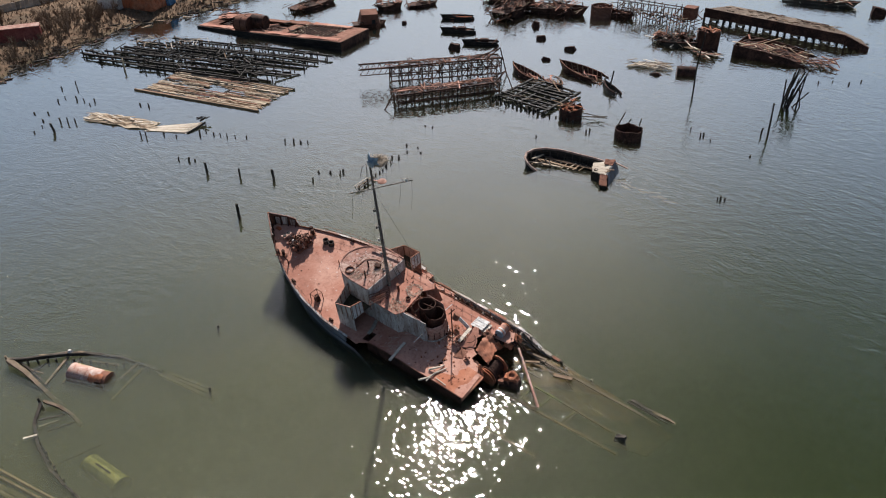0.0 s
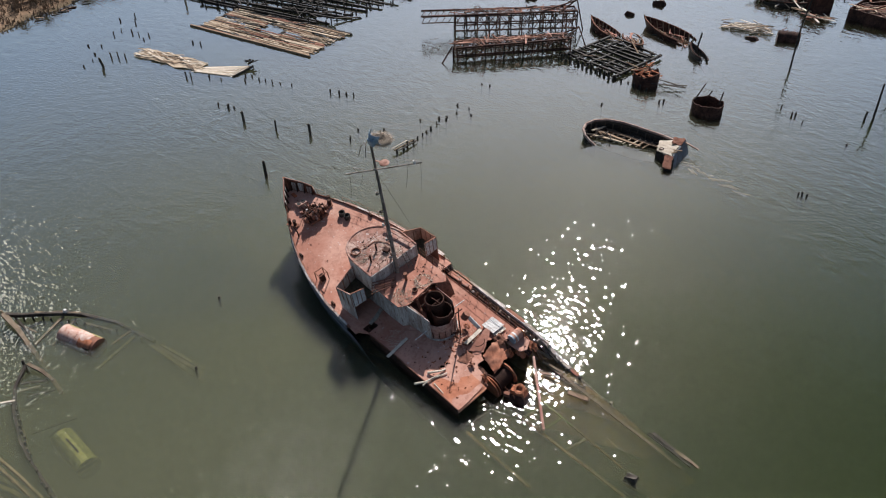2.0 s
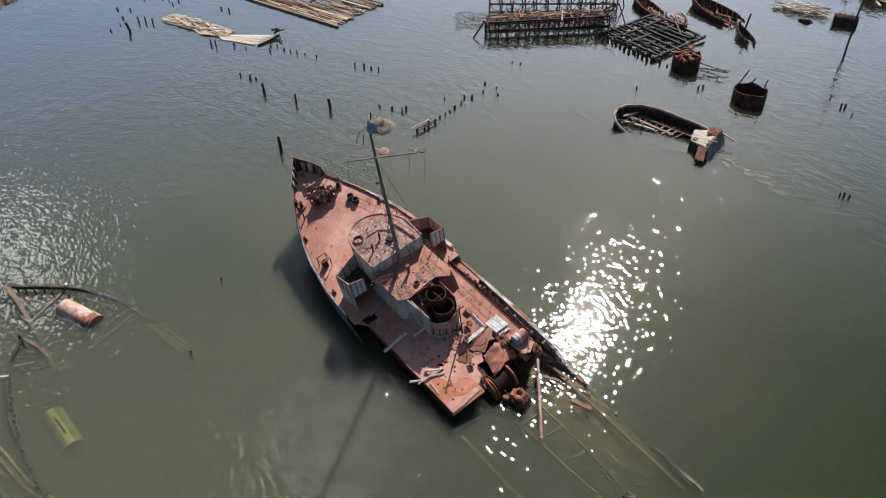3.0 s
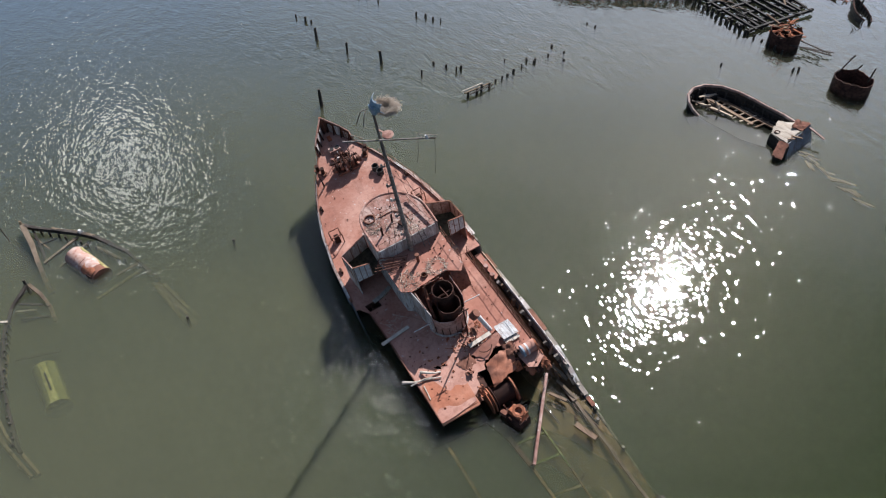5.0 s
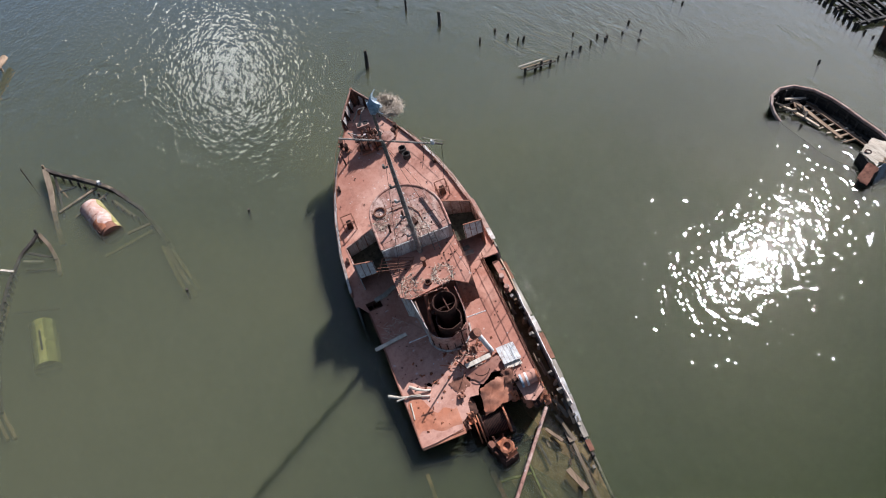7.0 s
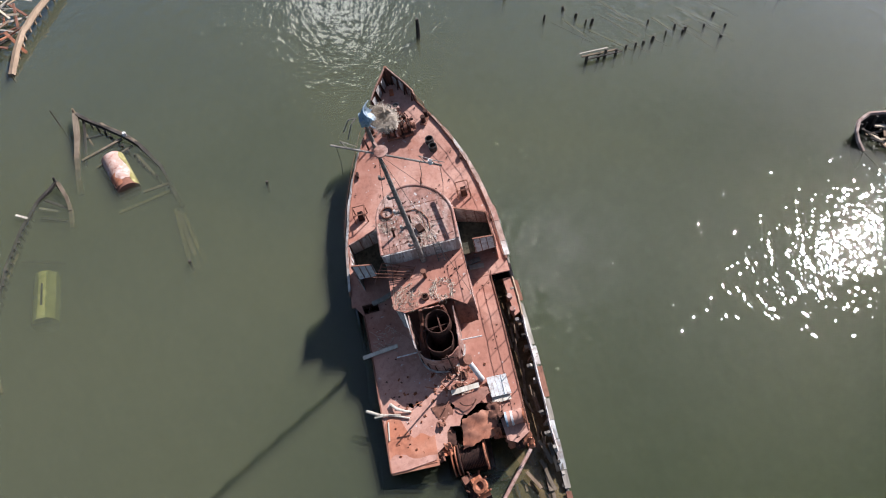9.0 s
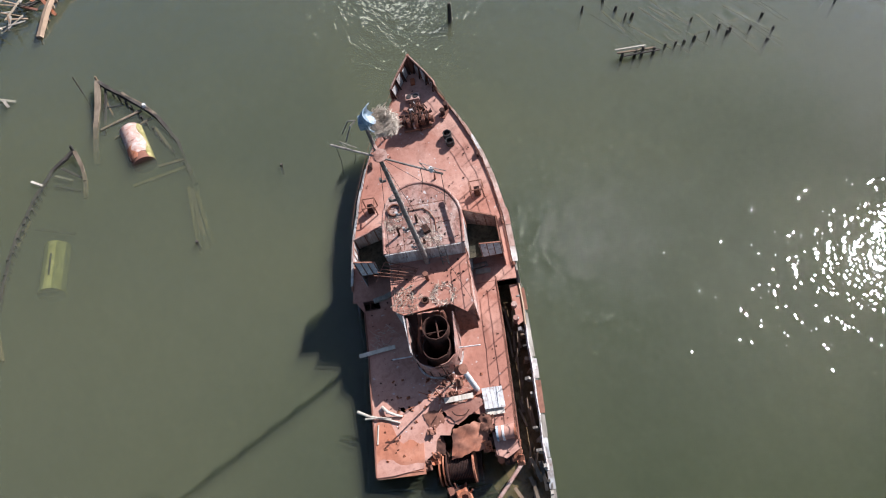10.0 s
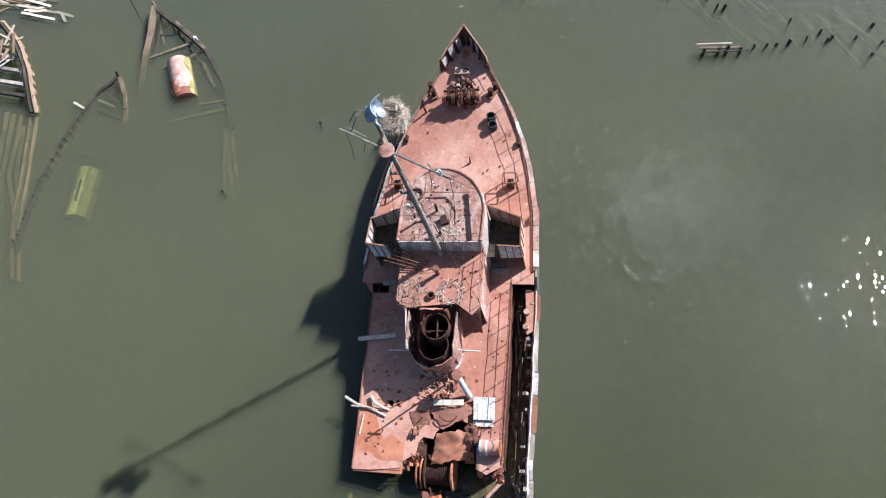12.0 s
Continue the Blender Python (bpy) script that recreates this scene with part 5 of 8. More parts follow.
# deck beams and edge timbers of the sunken after deck
for a, b, w, h, m, nm in (((-13.4, -1.5, -1.85), (-17.2, -1.55, -1.75), 0.12, 0.12, GREEN_WOOD, "deck_beam"), ((-17.3, -1.55, -1.75), (-22.0, -1.45, -1.6), 0.12, 0.12, DEEP_SILT, "deck_beam"), ((-13.6, 0.68, -1.75), (-16.0, 0.5, -1.5), 0.3, 0.24, RUST_DARK_SHADE, "edge_timber"), ((-16.0, 0.5, -1.55), (-23.2, 0.1, -1.35), 0.18, 0.16, DEEP_SILT, "edge_timber"),
                          ((-12.0, -4.35, -2.12), (-13.6, -4.4, -2.12), 0.24, 0.12, OLD_WOOD, "covering_board"), ((-13.4, -4.45, -2.22), (-18.0, -4.4, -1.95), 0.2, 0.1, OLD_WOOD, "covering_board"), ((-17.6, -4.35, -1.96), (-24.5, -4.3, -1.7), 0.2, 0.1, OLD_WOOD, "covering_board"), ((-15.1, -3.45, -1.8), (-16.6, -3.95, -1.72), 0.32, 0.16, BROWN_WOOD, "deck_box"),
                          ((-14.3, 0.5, -1.7), (-14.5, -1.4, -1.75), 0.14, 0.1, GREEN_WOOD, "deck_beam"), ((-15.9, 0.4, -1.7), (-16.2, -1.4, -1.72), 0.16, 0.1, GREEN_WOOD, "deck_beam"), ((-18.2, 0.3, -1.7), (-18.5, -1.4, -1.72), 0.16, 0.1, SILT, "deck_beam"), ((-12.4, 4.27, -1.3), (-18.5, 4.2, -1.15), 0.2, 0.2, DEEP_SILT, "side_timber"), ((-12.3, -3.3, -1.95), (-13.4, -3.9, -1.85), 0.18, 0.12, BROWN_WOOD, "loose_board")):
    bm = BM()
    beam(bm, a, b, w, h)
    bmesh.ops.subdivide_edges(bm, edges=bm.edges[:], cuts=2, use_grid_fill=True)
    crumple(bm, 0.05, 1.3, a[0])
    part(nm, bm, m, ship)
# machinery and a pipe awash behind the stern
pump = thing("pump_engine", pose(-28.35, 38.75, -0.5, 0, -6, 20), "rusted engine block with a round flange, half awash", "engine")
for name, c, s, m in (("engine_block", (0, 0, 0.45), (1.7, 1.1, 0.9), RUST_DARK_SHADE), ("engine_head", (0.1, 0.1, 1.05), (1.2, 0.7, 0.35), RUST_ORANGE), ("engine_foot", (-0.6, -0.4, 0.9), (0.5, 0.4, 0.25), RUST_MID)):
    bm = BM()
    quad_box(bm, c, s, None, 0.88)
    crumple(bm, 0.06, 1.5)
    part(name, bm, m, pump)
bm = BM()
ring(bm, (0.2, 0.15, 1.18), 0.42, 0.25, 0.22, 20, Matrix.Rotation(0.5, 3, "X"))
part("flange", bm, RUST_ORANGE, pump, "", True)
for k in range(7):
    bm = BM()
    t = 2.4 * k
    rod(bm, (0.7 * math.cos(t), 0.5 * math.sin(t), 0.8), (0.9 * math.cos(t), 0.7 * math.sin(t), 1.1 + 0.1 * (k % 3)), 0.06, 0.05, 8)
    part("stud", bm, RUST_MID, pump)
bm = BM()
rod(bm, (-30.1, 42.0, 0.75), (-25.0, 38.1, -0.05), 0.11, 0.11, 10)
solo("iron_pipe", bm, RUST_ROOF, pose(0, 0, 0), "long rusty pipe slanting into the water", "pipe", soft=True)


def litter(n, seed, place, size, tall):
    """Small flakes and chips lying on a deck."""
    q = random.Random(seed)
    bm = BM()
    for _ in range(n):
        p = place(q)
        a, e = q.uniform(0, 6.28), size * q.uniform(0.4, 1.0)
        m = Matrix.Rotation(a, 3, "Z") @ Matrix.Rotation(q.uniform(-0.35, 0.35), 3, "X")
        quad_box(bm, p + Vector((0, 0, tall / 2)), (e, e * q.uniform(0.3, 0.9), tall), m, 0.8)
    return bm


def fore_spot(q):
    u = q.uniform(0.8, 14.6)
    return dk(u, q.uniform(-0.96, 0.96) * (curve_at(HALF, u) - 0.15), 0.03)


def aft_spot(q):
    v = q.uniform(-2.4, 3.8)
    return Vector((q.uniform(-10.7, -5.9) if v > 1.6 else q.uniform(-8.2, -5.9), v, 0.02))


def side_spot(q):
    return Vector((q.uniform(-9.5, -0.8), q.choice((q.uniform(-3.7, -2.8), q.uniform(2.4, 4.0))), 0.02))


def roof_spot(q):
    return Vector((q.uniform(0.6, 4.2), q.uniform(-1.6, 1.5), 3.665))


def casing_spot(q):
    return Vector((q.uniform(-2.7, 0.2), q.uniform(-2.4, 1.9), 2.5))


for nm, place, n, size, tall, m, lab in (("paint_flakes", fore_spot, 45, 0.08, 0.012, WHITE_PAINT, "pale paint flakes and droppings on the foredeck"), ("rust_chips", fore_spot, 45, 0.13, 0.02, RUST_DARK_SHADE, "dark rust chips and dirt on the foredeck"),
                                         ("rust_chips", aft_spot, 60, 0.2, 0.05, RUST_DARK_SHADE, "dark rust scraps on the torn after deck"), ("rust_chips", aft_spot, 60, 0.24, 0.05, RUST_ORANGE, "orange rust scraps on the torn after deck"),
                                         ("paint_flakes", aft_spot, 35, 0.09, 0.012, WHITE_PAINT, "pale flakes on the torn after deck"), ("rust_chips", side_spot, 45, 0.13, 0.03, RUST_DARK_SHADE, "dark rust chips along the side deck"),
                                         ("paint_flakes", roof_spot, 80, 0.1, 0.012, WHITE_PAINT, "pale droppings and flakes on the pilothouse roof"), ("rust_chips", roof_spot, 35, 0.15, 0.04, RUST_DARK_SHADE, "rust scraps on the pilothouse roof"),
                                         ("rust_chips", casing_spot, 45, 0.15, 0.04, RUST_DARK_SHADE, "rust scraps on the casing roof")):
    solo(nm, litter(n, len(nm) + n, place, size, tall), m, SHIP_M, lab, "debris", kind="stuff")
solo("stick_litter", stick_heap(150, 1.5, 0.08, 0.6, 0.012, 14), STRAW, on_ship(2.2, -0.1, 3.67), "dry twigs strewn over the pilothouse roof", "sticks", kind="stuff")
solo("stick_litter", stick_heap(60, 1.2, 0.05, 0.6, 0.013, 15), STRAW, on_ship(-6.9, -0.4, 0.05), "dry twigs strewn over the after deck", "sticks", kind="stuff")

# ---- the other wrecks ----
g = random.Random(21)


def flat(x, y, z=0.0, yaw=0.0):
    return pose(x, y, z, 0, 0, yaw)


def heading(a, b):
    return math.degrees(math.atan2(b[1] - a[1], b[0] - a[0]))


def boards(parent, n, x0, x1, y0, y1, z0, z1, ln, w, th, mats, name="board", turn=math.pi, tilt=0.15, aim=0.0):
    """Loose boards strewn over a field."""
    for _ in range(n):
        p = Vector((g.uniform(x0, x1), g.uniform(y0, y1), g.uniform(z0, z1)))
        t = aim + g.uniform(-turn, turn)
        d = Vector((math.cos(t), math.sin(t), g.uniform(-tilt, tilt))) * ln * g.uniform(0.5, 1.2) / 2
        bm = BM()
        beam(bm, p - d, p + d, w * g.uniform(0.6, 1.3), th, g.uniform(-0.4, 0.4))
        part(name, bm, g.choice(mats), parent)


def hull_shell(parent, ln, br, dp, n, mats, z0=-0.9, tail=0.55, sheer=0.35, broken=0.1, thick=0.07, sides=(1, -1), frames=9, deep=None):
    """An open hull: strakes and ribs, its bow towards +x; tail is the width that is left at the stern. deep: sinks the stern by that much."""
    def pt(s, k, side):
        hb = br / 2 * (math.sin(min(1.0, s / 0.62) * math.pi / 2) ** 0.75 if s < 0.62 else 1 - (1 - tail) * ((s - 0.62) / 0.38) ** 2)
        f = k / n
        return Vector((ln / 2 - ln * s - 0.12 * ln * (1 - f) * (1 - s), side * hb * (0.72 + 0.28 * f ** 0.6), z0 + (dp + sheer * (1 - s) ** 2) * f - (deep or 0) * s))
    for side in sides:
        for k in range(n):
            bm = BM()
            end = 1.0 - broken * g.random()
            st = [end * q / 12 for q in range(13)]
            rows = []
            for s in st:
                a, b = pt(s, k + 0.03, side), pt(s, k + 0.97, side)
                o = Vector((0, -side * thick, 0))
                rows.append([bm.verts.new(q) for q in (a, b, b + o, a + o)])
            for p, q in zip(rows, rows[1:]):
                for j in range(4):
                    bm.faces.new((p[j], q[j], q[(j + 1) % 4], p[(j + 1) % 4]))
            bm.faces.new(rows[0]), bm.faces.new(rows[-1][::-1])
            part("hull_strake", bm, mats[0], parent)
        bm = BM()
        path(bm, [pt(q / 12 * (1 - broken * 0.5), n, side) for q in range(13)], 0.09, 5)
        part("gunwale", bm, mats[1], parent)
        for q in range(frames):
            s = (q + 0.8) / (frames + 0.6)
            bm = BM()
            a, b = pt(s, 0, side), pt(s, n + g.uniform(-0.2, 0.35), side)
            o = Vector((0, -side * 0.14, 0))
            beam(bm, a + o, b + o, 0.12, 0.12)
            part("rib", bm, mats[2], parent)
    bm = BM()
    path(bm, [pt(0, 0, 1), pt(0, n * 0.5, 1), pt(0, n, 1) + Vector((0.1, 0, 0.2))], 0.11, 6)
    part("stem", bm, mats[2], parent)


def tub(parent, r, h, m, z0=-0.8, jag=0.3, name="shell", n=26, sq=1.0, th=0.08):
    bm = BM()
    wall(bm, [(r * math.cos(2 * math.pi * k / n), sq * r * math.sin(2 * math.pi * k / n)) for k in range(n)], z0, lambda k: z0 + h + jag * noise.noise((k * 0.7, r, h)), th, True)
    return part(name, bm, m, parent, "", True)


def pile(x, y, h, lean=0.0, turn=0.0, r=0.15, m=None, group="old posts in the water", label="dark rotting wooden post standing in the water"):
    bm = BM()
    top = Vector((lean * math.cos(turn), lean * math.sin(turn), h))
    pts = [Vector((0, 0, -1.6)) - top * (1.6 / max(h, 0.4)) * 0.3, Vector((0, 0, 0)), top * 0.6, top]
    path(bm, pts, r, 8, r * 0.8)
    crumple(bm, r * 0.3, 3.0, x)
    return solo("wooden_post", bm, m or DARK_WOOD, flat(x, y), label, "post", group)


PILES = [(-68.8, 39.4, 2.0), (-81.9, 43.3, 1.4), (-77.6, 45.4, 1.3), (-73.9, 47.9, 1.4), (-69.7, 50.8, 0.9), (-69.8, 53.7, 0.6), (-68.6, 54.3, 0.9), (-71.0, 52.8, 0.5), (-88.0, 42.8, 0.7), (-86.6, 43.5, 0.9), (-86.0, 44.0, 0.5), (-92.5, 48.8, 0.7),
         (-81.9, 55.6, 0.9), (-81.0, 56.4, 0.9), (-79.4, 57.6, 0.7), (-80.2, 57.0, 0.6), (-67.1, 62.0, 0.6), (-66.7, 62.8, 0.5), (-68.5, 66.0, 0.5), (-66.8, 66.5, 0.3), (-71.2, 72.4, 0.3), (-70.1, 72.8, 0.4), (-57.0, 79.9, 0.5), (-30.2, 79.7, 0.6), (-29.9, 79.9, 0.7), (-29.5, 80.1, 0.5),
         (-111.6, 33.5, 0.5), (-113.0, 35.2, 0.5), (-110.0, 35.7, 2.2), (-112.4, 37.7, 1.3), (-111.9, 38.5, 1.4), (-111.0, 39.2, 1.2), (-98.8, 43.2, 1.3), (-98.1, 43.6, 1.5), (-96.8, 45.6, 0.8), (-95.0, 46.5, 0.5), (-64.9, 57.0, 0.5), (-65.1, 57.9, 0.6), (-65.4, 58.7, 0.4), (-65.7, 59.6, 0.6), (-66.2, 60.9, 0.7), (-66.4, 62.5, 0.5),
         (-66.9, 64.6, 0.4), (-68.2, 59.9, 0.4), (-68.7, 54.9, 0.8), (-65.4, 65.6, 0.3), (-94.0, 49.6, 0.6), (-93.2, 50.2, 0.5), (-91.6, 50.4, 0.6), (-90.7, 50.9, 0.7), (-89.6, 51.3, 0.9), (-88.6, 52.0, 0.5), (-87.2, 52.9, 0.5), (-42.3, 96.2, 0.7), (-40.3, 95.2, 0.9), (-40.0, 95.5, 0.8), (-38.5, 94.5, 0.5), (-32.4, 93.3, 0.3),
         (-36.0, 126.4, 1.0), (-34.5, 128.4, 0.7), (-32.2, 129.0, 1.0), (-31.1, 131.4, 0.9), (-57.4, 139.1, 1.0), (-115.0, 36.2, 0.5), (-117.5, 38.0, 0.6), (-119.0, 36.5, 0.5), (-121.0, 41.0, 0.9), (-122.0, 42.5, 0.6), (-120.0, 43.5, 1.0), (-118.5, 44.0, 0.8), (-117.0, 45.0, 0.9), (-116.0, 43.8, 0.6), (-124.0, 45.5, 1.0), (-126.5, 44.0, 0.8), (-127.0, 46.5, 0.9), (-110.0, 49.0, 0.6), (-108.5, 49.6, 0.9), (-52.8, 85.8, 0.7), (-52.5, 86.3, 0.8)]
for k, (x, y, h) in enumerate(PILES):
    h *= (0.4 if y > 100 else 0.6) if x < -85 or h < 1.0 or y > 100 else 0.9
    pile(x, y, h, g.uniform(0, 0.25) * h, g.uniform(0, 6.28), 0.2 if h > 1.2 else g.uniform(0.09, 0.15))
pile(-33.5, 101.4, 4.6, 0.2, 2.6, 0.15)
pile(-34.3, 101.0, 1.0, 0.1, 0.3, 0.15)
for k in range(16):
    pile(-35.6 + g.uniform(-1.3, 1.3), 113.6 + g.uniform(-0.9, 0.9), g.uniform(2.0, 6.0), g.uniform(0.2, 1.8), g.choice((0.2, 0.5, 2.6, 1.2)), 0.12, WET_BLACK_SHADE, "leaning post cluster", "tall leaning post in a broken cluster")
bm = BM()
path(bm, [(-47.9, 107.4, -1.5), (-48.1, 107.7, 0), (-48.6, 108.6, 5.0), (-48.3, 109.1, 10.0)], 0.16, 8, 0.09)
solo("leaning_pole", bm, DARK_WOOD, flat(0, 0), "long dark pole leaning out of the water", "pole", soft=True)

# broken landing with pale boards on stub posts
land = thing("broken_landing", flat(-64.1, 54.4, 0, heading((-63.8, 52.8), (-64.4, 56.4))), "dark brown boards resting on the stubs of a broken landing", "landing stage")
for k, (a, b) in enumerate((((-1.8, 0.1, 0.58), (0.8, 0.15, 0.6)), ((-1.7, -0.2, 0.5), (1.6, -0.05, 0.4)), ((-1.2, -0.45, 0.35), (2.0, -0.2, 0.25)))):
    bm = BM()
    beam(bm, a, b, (0.12, 0.18, 0.16)[k], 0.08)
    part("board", bm, (GREY_WOOD, OLD_WOOD, DARK_WOOD)[k], land)
for x in (-1.2, -0.1, 0.5, 1.5):
    bm = BM()
    rod(bm, (x, -0.1, -1.5), (x + 0.05, -0.1, 0.5 + 0.2 * (x == 0.5)), 0.14, 0.12, 8)
    part("stub_post", bm, DARK_WOOD, land)
sunk = thing("sunken_planks", flat(-69.0, 58.5, -0.5), "grey planks of a sunken deck just under the water", "planks")
for k in range(46):
    p = Vector((g.uniform(-8, 3.5), g.uniform(-6, 9), g.uniform(-0.7, -0.1)))
    t = g.choice((0.5, 0.6, 0.75, 2.0)) + g.uniform(-0.1, 0.1)
    d = Vector((math.cos(t), math.sin(t), 0)) * g.uniform(0.7, 2.6)
    bm = BM()
    beam(bm, p - d, p + d, g.uniform(0.1, 0.22), 0.08)
    part("plank", bm, g.choice((OLD_WOOD, DARK_WOOD, OLD_WOOD, SILT)), sunk)

# ---- long rows of dark barge timbers ----
A, B = Vector((-141.6, 50.8, 0)), Vector((-101.9, 68.2, 0))
tb = thing("timber_barge", flat(A.x, A.y, 0, heading(A, B)), "black waterlogged floor timbers of a broken barge in long rows", "barge wreck")
for r in range(16):
    y = 1.02 * r + g.uniform(-0.2, 0.2)
    x0, x1 = 0.9 * r * g.uniform(0.5, 1.3) - 1.0, 42 + 0.35 * r - g.uniform(0, 7) * (r % 3 == 0)
    if r < 3:
        x0 += (17, 7, 2)[r]
    cuts = sorted([x0, x1] + [g.uniform(x0, x1) for _ in range(3)])
    z = g.uniform(0.25, 0.6)
    for a, b in zip(cuts, cuts[1:]):
        if b - a < 1.2:
            continue
        z2 = z + g.uniform(-0.3, 0.2)
        bm = BM()
        beam(bm, (a + 0.1, y, z), (b - 0.1, y + g.uniform(-0.2, 0.2), z2), g.uniform(0.16, 0.3), g.uniform(0.22, 0.36))
        part("floor_timber", bm, WET_BLACK_SHADE, tb)
        z = min(0.7, max(0.05, z2 + g.uniform(-0.15, 0.15)))
    for k in range(17):
        bm = BM()
        x = x0 + (x1 - x0) * (k + g.random()) / 17
        o = g.uniform(-0.25, 0.25)
        beam(bm, (x, y + o, -1.0), (x + g.uniform(-0.15, 0.15), y + o, g.uniform(0.4, 1.15)), g.uniform(0.12, 0.24), 0.16)
        part("post", bm, WET_BLACK_SHADE, tb)
for k in range(30):
    bm = BM()
    x, y = g.uniform(2, 42), g.uniform(1, 15)
    d = Vector((g.uniform(-0.5, 0.5), 1.0, g.uniform(-0.05, 0.05))) * g.uniform(0.8, 2.2)
    beam(bm, Vector((x, y, 0.6)) - d, Vector((x, y, 0.65)) + d, 0.14, 0.12)
    part("cross_timber", bm, WET_BLACK_SHADE, tb)
boards(tb, 34, 5, 22, 9, 15, 0.7, 1.3, 3.6, 0.14, 0.07, (BROWN_WOOD, GREY_WOOD, DARK_WOOD, DARK_WOOD, TAN_WOOD), turn=1.2)
boards(tb, 12, 20, 40, 1, 9, 0.7, 1.0, 3.5, 0.16, 0.08, (BROWN_WOOD, DARK_WOOD, DARK_WOOD), turn=0.9)
boards(tb, 5, 38, 45, -1, 4, 0.15, 0.4, 5.0, 0.22, 0.12, (WET_BLACK_SHADE, DARK_WOOD), turn=0.3, aim=1.0)
bm = BM()
rod(bm, (14.5, -1.2, -1.4), (14.5, -1.2, 1.9), 0.18, 0.15, 8)
part("mooring_post", bm, TAN_WOOD, tb, "pale tan mooring post")

# ---- the plank raft ----
A, B = (-115.7, 52.3), (-94.1, 59.8)
raft = thing("deck_raft", flat(*A, -0.18, heading(A, B)), "broken brown plank deck awash with a square hole", "barge wreck")
yy = 0.2
while yy < 9.4:
    w = g.uniform(0.12, 0.24)
    x = g.uniform(-0.5, 0.6) - 0.02 * yy
    while x < 22.4:
        ln = g.uniform(2.5, 8)
        e = min(x + ln, 22.8 - g.uniform(0, 0.8))
        skip = (9.2 < x < 13.5 or 9.2 < e < 13.5 or (x < 9.5 and e > 13)) and 3.9 < yy < 6.4
        if skip and x < 9.2 and e > 9.2:
            e, skip = 9.2, e < 1
        if not skip and e - x > 0.5 and g.random() > 0.2:
            bm = BM()
            z = 0.33 + g.uniform(-0.04, 0.07)
            beam(bm, (x, yy, z), (e - 0.04, yy + g.uniform(-0.06, 0.06), z + g.uniform(-0.05, 0.09)), w, 0.08)
            part("deck_plank", bm, g.choice((BROWN_WOOD, BROWN_WOOD, TAN_WOOD, TAN_WOOD, DARK_WOOD, RUST_MID)), raft)
        x = max(e, x + 1.0) if not skip else 13.5 + g.uniform(0, 0.4)
    yy += w + g.uniform(0.03, 0.13)
for x in (0.5, 4.5, 8.9, 13.7, 18, 22):
    bm = BM()
    beam(bm, (x, 0.0, 0.05), (x - 1.2, 9.9, 0.05), 0.4, 0.42)
    part("cross_beam", bm, WET_BLACK_SHADE, raft)
for y in (-0.1, 9.6):
    bm = BM()
    beam(bm, (-1.4 if y < 0 else 0.5, y, 0.3), (22.9, y, 0.32), 0.34, 0.24)
    part("edge_beam", bm, BROWN_WOOD if y < 0 else WET_BLACK_SHADE, raft, "reddish-brown rotted edge beam" if y < 0 else "")
boards(raft, 26, 1, 22, 0.5, 9, 0.45, 0.65, 3.0, 0.12, 0.06, (BROWN_WOOD, TAN_WOOD, DARK_WOOD), turn=0.3)

# ---- the bleached flat wreck ----
A, B = (-111.5, 41.2), (-95.4, 50.4)
fw = thing("bleached_wreck", flat(*A, 0, heading(A, B)), "bleached tan deck boards of a flat wreck awash", "barge wreck")
bm = BM()
sheet(bm, lambda u, v: (0.2 + 11.8 * u, 1.9 - 1.5 * u - 3.0 * v + 0.5 * noise.noise((u * 5, v, 2.0)), 0.1 + 0.16 * noise.noise((u * 7, v * 3, 1.0))), 26, 6, 0.06)
part("deck_sheet", bm, TAN_WOOD, fw, "bleached tan boarding awash")
bm = BM()
sheet(bm, lambda u, v: (11.3 + 6.6 * u + 0.9 * v, -2.7 + 0.4 * u + 3.4 * v * (0.55 + 0.45 * u), -0.02 + 0.28 * u * v + 0.05 * noise.noise((u * 4, v * 4, 5.0))), 14, 8, 0.06)
part("deck_sheet", bm, PALE_WOOD, fw, "bleached whitish deck lying tilted")
for k in range(86):
    x = g.uniform(0, 12)
    p = Vector((x, 0.45 - 0.12 * x + g.uniform(-1.2, 1.2), 0.16 + 0.2 * g.random()))
    q = g.gauss(-0.1, 0.35)
    d = Vector((math.cos(q), math.sin(q), g.uniform(-0.04, 0.04))) * g.uniform(0.4, 1.5)
    bm = BM()
    beam(bm, p - d, p + d, g.uniform(0.08, 0.22), 0.05)
    part("deck_board", bm, g.choice((TAN_WOOD, TAN_WOOD, PALE_WOOD, BROWN_WOOD, PALE_WOOD)), fw)
for k in range(17):
    v = (k + 0.5) / 17
    bm = BM()
    beam(bm, (11.4 + 0.9 * v + g.uniform(0, 0.5), -2.65 + 1.87 * v, 0.06), (17.7 + 0.9 * v - g.uniform(0, 0.4), -2.25 + 3.36 * v, 0.08 + 0.28 * v), 0.12, 0.05)
    part("deck_board", bm, PALE_WOOD if k % 4 else TAN_WOOD, fw)
bm = BM()
beam(bm, (17.9, -2.3, 0.0), (18.9, 1.3, 0.28), 0.14, 0.3)
part("end_beam", bm, DARK_WOOD, fw)
boards(fw, 7, 17.5, 18.8, 1.2, 2.4, 0.4, 1.0, 1.3, 0.16, 0.12, (WET_BLACK_SHADE,), tilt=0.7)

